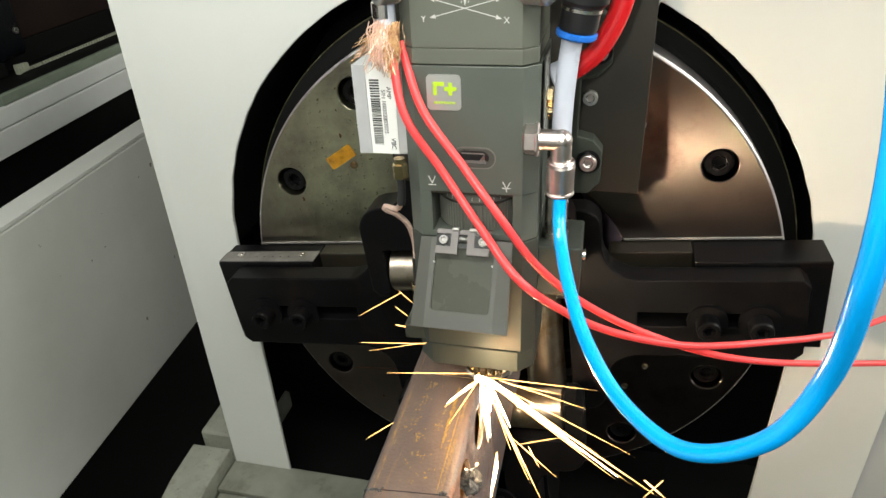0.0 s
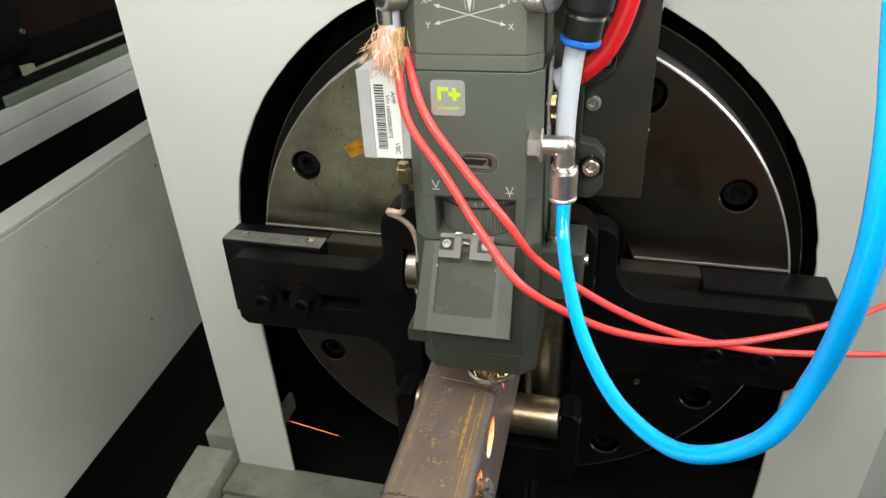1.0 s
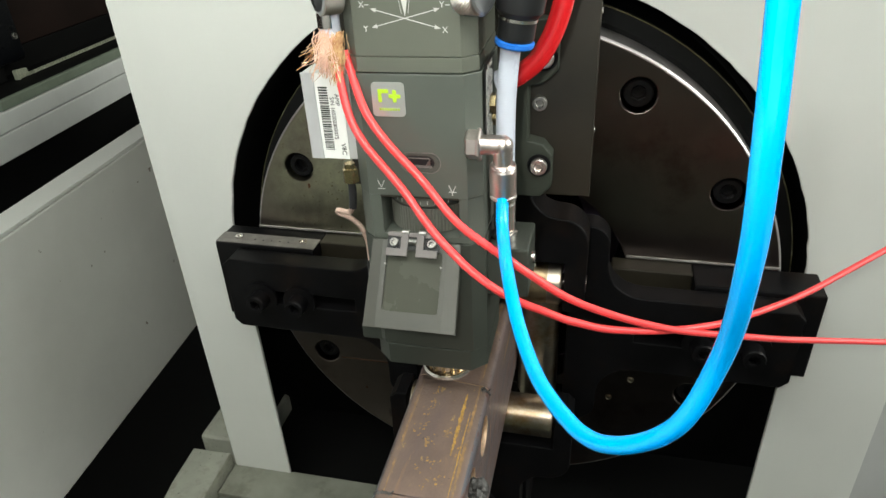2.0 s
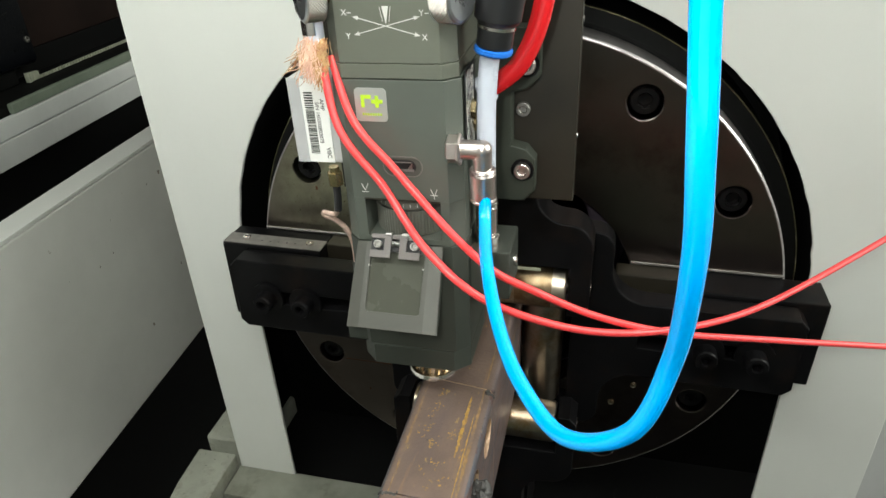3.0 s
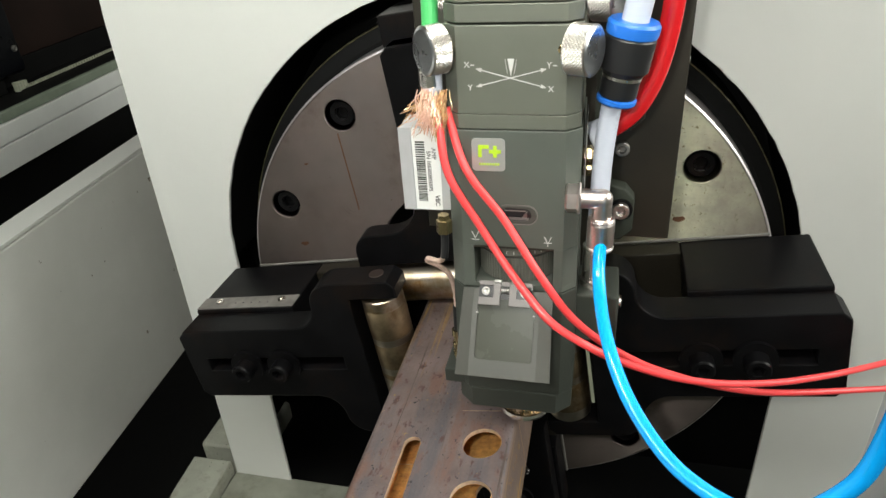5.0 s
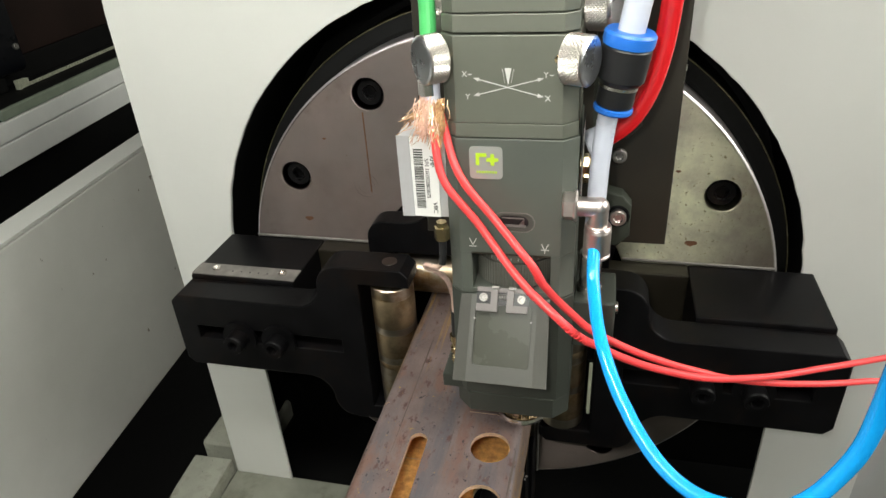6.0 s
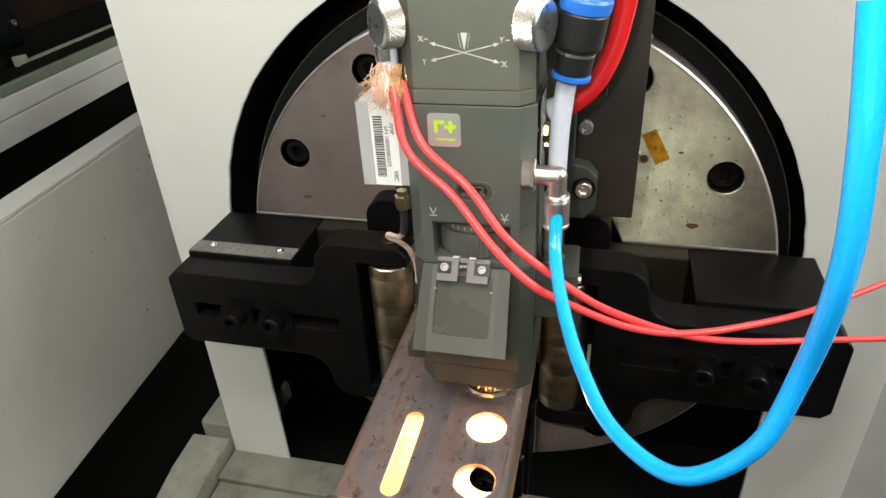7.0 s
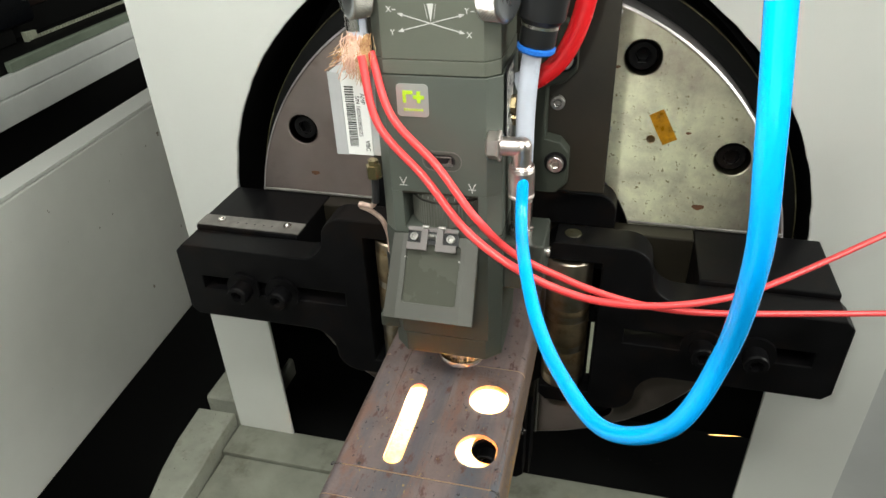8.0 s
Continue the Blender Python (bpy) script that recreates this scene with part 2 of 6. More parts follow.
ALLOY = material("cast_alloy_box", (0.50, 0.50, 0.51), 0.42, metal=0.25, spread=0.05, scale=50, bump=0.06, fine=1500)
LABEL = material("white_label", (0.8, 0.8, 0.78), 0.5, spread=0.03, scale=40, bump=0.0)
INK = material("black_ink", (0.02, 0.02, 0.02), 0.6, spread=0.05, scale=40, bump=0.0)
ENGRAVE = material("pale_engraving", (0.6, 0.6, 0.57), 0.6, spread=0.05, scale=40, bump=0.0)
GREYSIDE = material("grey_column_paint", (0.50, 0.50, 0.50), 0.45, spread=0.08, scale=8, bump=0.05)
RAIL = material("grey_rail_paint", (0.68, 0.69, 0.67), 0.4, spread=0.06, scale=12, bump=0.04)
BRACKET = material("olive_black_anodised", (0.036, 0.041, 0.032), 0.5, spread=0.1, scale=40, bump=0.05, fine=1500, spec=0.3)
GREENRAIL = material("dull_green_paint", (0.19, 0.225, 0.175), 0.5, spread=0.15, scale=25, bump=0.05)
BROWN = material("brown_black_paint", (0.014, 0.0075, 0.006), 0.5, spread=0.4, scale=6, bump=0.05, spec=0.2)
HALL = material("pale_wall_paint", (0.55, 0.55, 0.53), 0.7, spread=0.05, scale=3, bump=0.0)
TAPE = material("amber_tape", (0.46, 0.21, 0.008), 0.3, spread=0.3, scale=120, bump=0.1, second=(0.2, 0.09, 0.01), amount=0.3)
RUST = material("rust_spot", (0.14, 0.06, 0.025), 0.7, spread=0.3, scale=200, bump=0.2)
LIME = material("lime_print", (0.42, 0.62, 0.02), 0.5, spread=0.03, scale=40, bump=0.0)
SLAG = material("slag", (0.075, 0.072, 0.070), 0.55, metal=0.3, spread=0.6, scale=500, bump=0.8, fine=900)
VIOLET = material("violet_grey_steel", (0.19, 0.15, 0.20), 0.5, metal=0.4, spread=0.2, scale=30, bump=0.05)
GREASE = material("greasy_steel", (0.1, 0.09, 0.05), 0.35, metal=0.6, spread=0.5, scale=150, bump=0.5, second=(0.4, 0.38, 0.28), amount=0.2)
SILVER = material("brushed_silver_badge", (0.56, 0.56, 0.55), 0.3, metal=0.6, spread=0.05, scale=40, bump=0.0)
KNURL = material("knurled_steel", (0.62, 0.59, 0.55), 0.3, metal=1.0, spread=0.08, scale=60, bump=0.05, fine=900)
FLAPGLASS = material("grey_olive_pane", (0.068, 0.070, 0.056), 0.28, spread=0.06, scale=30, bump=0.02, spec=0.2)
STRIP = material("worn_strip_steel", (0.21, 0.195, 0.18), 0.5, metal=0.3, spread=0.25, scale=80, bump=0.15)
FRESH = material("fresh_cut_steel", (0.70, 0.50, 0.34), 0.35, metal=0.4, spread=0.2, scale=400, bump=0.2, fine=1500)
OCHRE = material("ochre_rust", (0.36, 0.205, 0.045), 0.6, spread=0.35, scale=400, bump=0.3, fine=1500, second=(0.17, 0.10, 0.05), amount=0.35)
BANDRUST = material("brown_corner_rust", (0.235, 0.140, 0.062), 0.5, spread=0.35, scale=160, bump=0.2, fine=900, second=(0.15, 0.105, 0.085), amount=0.5)
# rust orange, brightened in place of the glow inside the tube
RUST_GLOW = material("lit_rust_inside", (0.95, 0.42, 0.13), 0.65, spread=0.4, scale=180, bump=0.6, fine=700)
DIALMAT = material("grey_dial", (0.14, 0.14, 0.12), 0.42, metal=0.3, spread=0.1, scale=60, bump=0.03)
CLEAR = material("pale_clip_steel", (0.15, 0.135, 0.13), 0.42, metal=0.2, spread=0.08, scale=60, bump=0.02)
PINK = material("copper_braid", (0.7, 0.5, 0.42), 0.4, metal=0.6, spread=0.2, scale=300, bump=0.3, fine=1500)
HOT = glowing("molten_metal", (1.0, 0.80, 0.52), 6000.0)
SPARK = glowing("spark_glow", (1.0, 0.52, 0.16), 5.0)
SPARK_DIM = glowing("dying_spark", (1.0, 0.24, 0.10), 2.2)
SPARK_HOT = glowing("spark_core", (1.0, 0.80, 0.50), 48.0)

# ---- building blocks ----
ORIGIN = {}


STRETCH = {}


def thing(name, origin, label, category, group="", kind="", size=(1, 1, 1)):
    """An Empty at its base, that carries parts built in world coordinates; size: stretch along each axis, to fit the
    camera's view.
    """
    ob = new(name)
    ob.empty_display_size = 0.02
    ob.location = origin
    ORIGIN[ob.name] = Vector(origin)
    STRETCH[ob.name] = Vector(size)
    return tagged(ob, label, category, group, kind)


def root_of(ob):
    while ob.parent:
        ob = ob.parent
    return ob


def part(name, bm, mat, parent=None, label="", smooth=0.35):
    """Links a bmesh, given in world coordinates, as one mesh object under its thing or part."""
    if parent is not None:
        root = root_of(parent).name
        bmesh.ops.translate(bm, vec=-ORIGIN[root], verts=bm.verts)
        if root in STRETCH:
            bmesh.ops.scale(bm, vec=STRETCH[root], verts=bm.verts)
    bmesh.ops.recalc_face_normals(bm, faces=bm.faces)
    me = bpy.data.meshes.new(name)
    bm.to_mesh(me)
    bm.free()
    for p in me.polygons:
        p.use_smooth = True
    me.set_sharp_from_angle(angle=smooth)
    me.materials.append(mat)
    ob = new(name, me)
    if parent is not None:
        ob.parent = parent
    else:
        ORIGIN[ob.name] = Vector((0, 0, 0))
    if label:
        ob["label"] = label
    return ob


def bm_box(x0, y0, z0, x1, y1, z1, bevel=0.0, seg=2):
    bm = bmesh.new()
    bmesh.ops.create_cube(bm, size=1)
    for v in bm.verts:
        v.co = Vector(((x0, x1)[v.co.x > 0], (y0, y1)[v.co.y > 0], (z0, z1)[v.co.z > 0]))
    if bevel:
        bmesh.ops.bevel(bm, geom=bm.edges[:], offset=bevel, segments=seg, profile=0.5, affect="EDGES")
    return bm


def add_bm(a, b):
    """Joins bmesh b into a."""
    me = bpy.data.meshes.new("tmp")
    b.to_mesh(me)
    b.free()
    a.from_mesh(me)
    bpy.data.meshes.remove(me)
    return a


def rim(cx, cy, r, n=40, a0=0.0, a1=2 * math.pi):
    full = abs(a1 - a0) > 6.28
    return [(cx + r * math.cos(a0 + (a1 - a0) * i / (n if full else n - 1)), cy + r * math.sin(a0 + (a1 - a0) * i / (n if full else n - 1))) for i in range(n)]


def bm_plate(outline, holes, depth, place, bevel=0.0):
    """A plate cut from an outline with holes, in the plane of place's x and y; its depth runs along place's z, from 0."""
    cu = bpy.data.curves.new("outline", "CURVE")
    cu.dimensions, cu.fill_mode = "2D", "BOTH"
    cu.extrude, cu.bevel_depth, cu.bevel_resolution = depth / 2 - bevel, bevel, 1
    cu.offset = -bevel
    for ring in [outline] + list(holes):
        s = cu.splines.new("POLY")
        s.points.add(len(ring) - 1)
        for p, (x, y) in zip(s.points, ring):
            p.co = (x, y, 0, 1)
        s.use_cyclic_u = True
    ob = bpy.data.objects.new("outline", cu)
    me = bpy.data.meshes.new_from_object(ob)
    bm = bmesh.new()
    bm.from_mesh(me)
    bpy.data.objects.remove(ob)
    bpy.data.curves.remove(cu)
    bpy.data.meshes.remove(me)
    bmesh.ops.remove_doubles(bm, verts=bm.verts, dist=1e-6)
    bmesh.ops.transform(bm, matrix=place @ Matrix.Translation((0, 0, depth / 2)), verts=bm.verts)
    return bm


# Plates that stand upright: (u, v) become x and z, the depth runs towards +y.
UPRIGHT = Matrix(((1, 0, 0, 0), (0, 0, 1, 0), (0, 1, 0, 0), (0, 0, 0, 1)))


def upright(y, dx=0.0, dz=0.0):
    return Matrix.Translation((dx, y, dz)) @ UPRIGHT


def bm_turned(profile, place=Matrix(), n=32):
    """A turned body: (radius, height) from the first to the last, about place's z axis."""
    bm = bmesh.new()
    rings = []
    for r, h in profile:
        if r < 1e-6:
            rings.append([bm.verts.new((0, 0, h))])
        else:
            rings.append([bm.verts.new((r * math.cos(2 * math.pi * i / n), r * math.sin(2 * math.pi * i / n), h)) for i in range(n)])
    for a, b in zip(rings, rings[1:]):
        for i in range(n):
            j = (i + 1) % n
            if len(a) == 1 and len(b) == 1:
                continue
            if len(a) == 1:
                bm.faces.new((a[0], b[i], b[j]))
            elif len(b) == 1:
                bm.faces.new((a[i], b[0], a[j]))
            else:
                bm.faces.new((a[i], b[i], b[j], a[j]))
    bmesh.ops.transform(bm, matrix=place, verts=bm.verts)
    return bm


def axis_to(p, way):
    """A pose at p whose z axis points along way."""
    return Matrix.Translation(p) @ Vector(way).to_track_quat("Z", "Y").to_matrix().to_4x4()


def bm_rod(p, q, r, n=20, bevel=0.0):
    p, q = Vector(p), Vector(q)
    h = (q - p).length
    b = min(bevel, r * 0.9)
    prof = [(0, 0), (r - b, 0), (r, b), (r, h - b), (r - b, h), (0, h)] if b else [(0, 0), (r, 0), (r, h), (0, h)]
    return bm_turned(prof, axis_to(p, q - p), n)


def spline(points, n):
    """n + 1 points, evenly spaced along a Catmull-Rom curve through the given ones."""
    p = [Vector(a) for a in points]
    p = [p[0] * 2 - p[1]] + p + [p[-1] * 2 - p[-2]]
    fine = []
    for i in range(1, len(p) - 2):
        for k in range(90):
            u = k / 90
            fine.append(0.5 * (2 * p[i] + (p[i + 1] - p[i - 1]) * u + (2 * p[i - 1] - 5 * p[i] + 4 * p[i + 1] - p[i + 2]) * u * u + (3 * p[i] - p[i - 1] - 3 * p[i + 1] + p[i + 2]) * u ** 3))
    fine.append(p[-2])
    run = [0.0]
    for a, b in zip(fine, fine[1:]):
        run.append(run[-1] + (b - a).length)
    out, j = [], 0
    for k in range(n + 1):
        s = run[-1] * k / n
        while j < len(run) - 2 and run[j + 1] < s:
            j += 1
        w = (s - run[j]) / max(1e-9, run[j + 1] - run[j])
        out.append(fine[j].lerp(fine[j + 1], min(1, w)))
    return out


def bm_tube(points, r, n=12, steps=40):
    """A round cable along a curve through the points."""
    pts = spline(points, steps)
    bm = bmesh.new()
    up = Vector((0.3, 0.2, 1)).normalized()
    rings = []
    for i, p in enumerate(pts):
        t = (pts[min(i + 1, steps)] - pts[max(i - 1, 0)]).normalized()
        side = up.cross(t).normalized()
        up = t.cross(side).normalized()
        rings.append([bm.verts.new(p + r * (math.cos(2 * math.pi * k / n) * side + math.sin(2 * math.pi * k / n) * up)) for k in range(n)])
    for a, b in zip(rings, rings[1:]):
        for k in range(n):
            bm.faces.new((a[k], a[(k + 1) % n], b[(k + 1) % n], b[k]))
    bm.faces.new(rings[0][::-1])
    bm.faces.new(rings[-1])
    return bm


def bm_cap_screw(p, way, r, h, socket=0.55, washer=0.0):
    """A socket head screw: its head stands on p and points along way; the hexagon socket is sunk into it."""
    m = axis_to(p, way)
    bm = bm_turned([(r, 0), (r, h * 0.88), (r * 0.9, h), (r * socket * 1.02, h)], m, 24)
    hexa = bm_turned([(r * socket * 1.02, h), (r * socket * 0.86, h - 0.0004), (r * socket * 0.86, h * 0.45), (0, h * 0.4)], m, 6)
    return add_bm(bm, hexa)


# ---- the setting ----


def turned_box(name, angle, box, mat, label, category, bevel=0.002):
    bm = bm_box(*box, bevel)
    bmesh.ops.transform(bm, matrix=pose(0, 0, 0, 0, 0, angle), verts=bm.verts)
    return tagged(part(name, bm, mat), label, category, kind="structure")


def build_setting():
    fl = part("floor", bm_box(-4, -4, -0.12, 4, 4, 0.0), FLOORMAT)
    tagged(fl, "worn grey painted workshop floor", "floor", kind="structure")
    # the upright front plate with its arched opening
    ar, ox, oz, py = 0.2707, -0.007, 0.0038, 0.016
    outline = [(0.358, -0.333), (0.358, 0.6), (-0.31, 0.6), (-0.3440, 0.292), (-0.3500, 0.268), (-0.3515, 0.25), (-0.3545, -0.333), (ox - ar + 0.0005, -0.333)]
    wob = random.Random(4)
    outline += [(ox + (ar + wob.uniform(-0.0007, 0.0007)) * math.cos(u), oz + (ar + wob.uniform(-0.0005, 0.0005)) * math.sin(u)) for u in [math.pi * (1 - i / 90) for i in range(91)]] + [(ox + ar, -0.333)]
    w = part("wall_front", bm_plate(outline, [], 0.004, upright(py, 0, AXIS), 0.0008), PAINT)
    tagged(w, "cream painted steel front plate with an arched opening", "machine panel", kind="structure")
    s = part("wall_front_return", bm_box(-0.3535, 0.0205, AXIS - 0.333, -0.3495, 0.5, AXIS + 0.25), PAINT)
    # added liner, black in place of the dark inside the opening
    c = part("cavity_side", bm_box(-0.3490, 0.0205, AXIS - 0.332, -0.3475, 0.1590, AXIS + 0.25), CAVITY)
    tagged(c, "black liner standing in for the dark inside the opening", "machine housing", kind="structure")
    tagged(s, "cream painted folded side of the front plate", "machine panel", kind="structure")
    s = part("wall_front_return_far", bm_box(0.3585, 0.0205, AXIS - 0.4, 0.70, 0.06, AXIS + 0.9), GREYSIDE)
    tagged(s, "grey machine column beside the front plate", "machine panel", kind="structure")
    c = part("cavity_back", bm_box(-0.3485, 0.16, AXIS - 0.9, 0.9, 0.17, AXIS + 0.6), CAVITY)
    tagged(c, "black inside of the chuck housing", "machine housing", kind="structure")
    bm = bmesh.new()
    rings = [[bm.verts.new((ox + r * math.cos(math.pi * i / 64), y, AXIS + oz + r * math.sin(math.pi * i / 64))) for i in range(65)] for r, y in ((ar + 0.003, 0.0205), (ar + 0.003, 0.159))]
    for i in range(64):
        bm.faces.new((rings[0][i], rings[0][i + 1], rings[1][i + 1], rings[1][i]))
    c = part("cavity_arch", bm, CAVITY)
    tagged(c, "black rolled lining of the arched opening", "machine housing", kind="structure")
    # plinth, its cover, and the dark bed in front
    z = 0.767
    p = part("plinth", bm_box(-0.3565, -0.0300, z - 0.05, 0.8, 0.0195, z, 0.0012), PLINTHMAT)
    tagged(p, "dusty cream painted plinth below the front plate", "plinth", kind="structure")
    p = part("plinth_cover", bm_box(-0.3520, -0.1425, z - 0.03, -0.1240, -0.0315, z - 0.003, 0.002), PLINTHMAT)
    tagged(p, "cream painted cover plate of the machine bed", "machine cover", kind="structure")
    # curved guard beside the cover
    inner = [(-0.3590, 0.0165), (-0.3575, -0.0400), (-0.3535, -0.0750), (-0.3525, -0.1310), (-0.3525, -0.3)]
    outer = [(-0.3900, -0.3), (-0.3906, -0.1317), (-0.4020, -0.0859), (-0.4093, -0.0404), (-0.4123, 0.0158)]
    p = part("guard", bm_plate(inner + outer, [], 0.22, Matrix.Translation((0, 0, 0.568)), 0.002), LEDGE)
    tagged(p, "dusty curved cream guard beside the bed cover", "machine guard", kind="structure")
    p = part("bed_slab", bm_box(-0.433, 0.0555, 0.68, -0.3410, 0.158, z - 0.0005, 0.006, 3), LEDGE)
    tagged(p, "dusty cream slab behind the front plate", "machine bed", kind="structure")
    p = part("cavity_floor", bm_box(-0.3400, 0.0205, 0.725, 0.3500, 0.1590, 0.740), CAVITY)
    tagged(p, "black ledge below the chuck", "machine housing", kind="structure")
    rnd = random.Random(12)
    chips = bmesh.new()
    for i in range(34):
        q = bmesh.new()
        bmesh.ops.create_icosphere(q, subdivisions=1, radius=rnd.uniform(0.0004, 0.0011))
        for v in q.verts:
            v.co.z *= 0.4
        bmesh.ops.translate(q, vec=(rnd.uniform(-0.01, 0.20), rnd.gauss(0.092, 0.006), 0.7404), verts=q.verts)
        add_bm(chips, q)
    tagged(part("metal_chips", chips, CHROME), "bright steel chips scattered on the black ledge", "metal chips", kind="stuff")
    # near-black sheet stands in for the dark below and stops light from under
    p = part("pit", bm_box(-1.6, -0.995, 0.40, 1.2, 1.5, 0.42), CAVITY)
    tagged(p, "near-black sheet for the dark pit below the tube", "chip pit", kind="structure")
    # side cover with its flange, rails and the dark gantry behind
    yaw = 4.16
    turned_box("wall_side", yaw, (-0.639, -1.6, 0.69, -0.619, 1.8, 1.0685), PANEL, "pale grey painted side cover with dust specks", "machine panel", 0.003)
    turned_box("wall_side_flange", yaw, (-0.6617, -1.6, 1.0695, -0.6195, 1.8, 1.0750), PANEL, "pale grey folded top edge of the side cover", "machine panel", 0.001)
    # the gap's shade is a near-black box
    turned_box("rail_gap", yaw, (-0.87, -1.2, 0.9, -0.835, 2.2, 1.08), CAVITY, "near-black box standing in for the shaded gap under the rail", "machine gap")
    turned_box("rail_lower", yaw, (-0.85, -1.2, 1.0607, -0.810, 2.2, 1.1012), RAIL, "grey painted lower rail beam", "machine rail")
    turned_box("rail_upper", yaw, (-0.822, -1.2, 1.1028, -0.8105, 2.2, 1.1325), RAIL, "grey painted upper rail beam", "machine rail")
    turned_box("rail_top", yaw, (-0.822, 0.377, 1.1335, -0.812, 2.2, 1.1500), GREENRAIL, "dull green rail edge", "machine rail")
    turned_box("wall_gantry_band", yaw, (-0.97, -1.2, 1.12, -0.93, 2.2, 1.1850), CAVITY, "black lower band of the gantry body", "machine gantry")
    turned_box("wall_gantry", yaw, (-0.97, -1.2, 1.1855, -0.93, 2.2, 2.4), BROWN, "dark brown gantry body behind the rails", "machine gantry")
    turned_box("wall_gantry_foot", yaw, (-0.93, -1.2, 1.10, -0.8225, 2.2, 1.1450), CAVITY, "black foot of the gantry", "machine gantry")
    rk = thing("gear_rack", (0, 0, 1.2), "pale steel gear rack on the gantry", "gear rack")
    m = pose(0, 0, 0, 0, 0, yaw)
    bm = bm_box(-0.887, 0.521, 1.1455, -0.884, 1.36, 1.1465)
    for i in range(4):
        add_bm(bm, bm_box(-0.889, 0.5080 + i * 0.0070, 1.1455 + i * 0.0010, -0.880, 0.5140 + i * 0.0070, 1.1620 - i * 0.0006, 0.0006, 1))
    for i in range(90):
        add_bm(bm, bm_box(-0.886, 0.538 + i * 0.0088, 1.1465, -0.8825, 0.5430 + i * 0.0088, 1.1512))
    bmesh.ops.transform(bm, matrix=m, verts=bm.verts)
    part("rack_teeth", bm, RACKMAT, rk)
    gb = thing("gantry_motor", (-0.95, 0.1, 1.2), "dark blue black motor housing beside the rack", "motor")
    bm = bm_box(-0.925, 0.20, 1.172, -0.884, 0.553, 1.60, 0.010, 3)
    bmesh.ops.transform(bm, matrix=m, verts=bm.verts)
    part("motor_body", bm, NAVY, gb)
    bm = bm_box(-0.9285, 0.22, 1.1452, -0.893, 0.500, 1.1718, 0.004)
    bmesh.ops.transform(bm, matrix=m, verts=bm.verts)
    part("motor_foot", bm, CAVITY, gb)
    for y, z in ((0.535, 1.215), (0.535, 1.33), (0.40, 1.215)):
        part("motor_screw", bm_cap_screw(m @ Vector((-0.8838, y, z)), m.to_3x3() @ Vector((1, 0, 0)), 0.0055, 0.004), BOLT, gb)
    # low wall out of view, added to keep front light off the lower parts
    tagged(part("wall_front_block", bm_box(-0.53, -1.04, 0, 1.6, -1.0, 1.15, 0.004), GREENRAIL), "dull green low wall out of view, there to block front light", "machine panel", kind="structure")
    # walls of the hall, far behind the camera
    tagged(part("wall_hall", bm_box(-4, -4.1, 0, 4, -4, 3.5), HALL), "pale workshop wall", "wall", kind="structure")
    tagged(part("wall_hall_side", bm_box(4, -4, 0, 4.1, 4, 3.5), HALL), "pale workshop wall", "wall", kind="structure")
    tagged(part("wall_hall_far", bm_box(-4.1, -4, 0, -4, 4, 3.5), HALL), "pale workshop wall", "wall", kind="structure")
    tagged(part("wall_hall_end", bm_box(-4, 4, 0, 4, 4.1, 3.5), HALL), "pale workshop wall", "wall", kind="structure")
    tagged(part("ceiling", bm_box(-4, -4, 3.5, 4, 4, 3.6), HALL), "pale workshop ceiling", "ceiling", kind="structure")


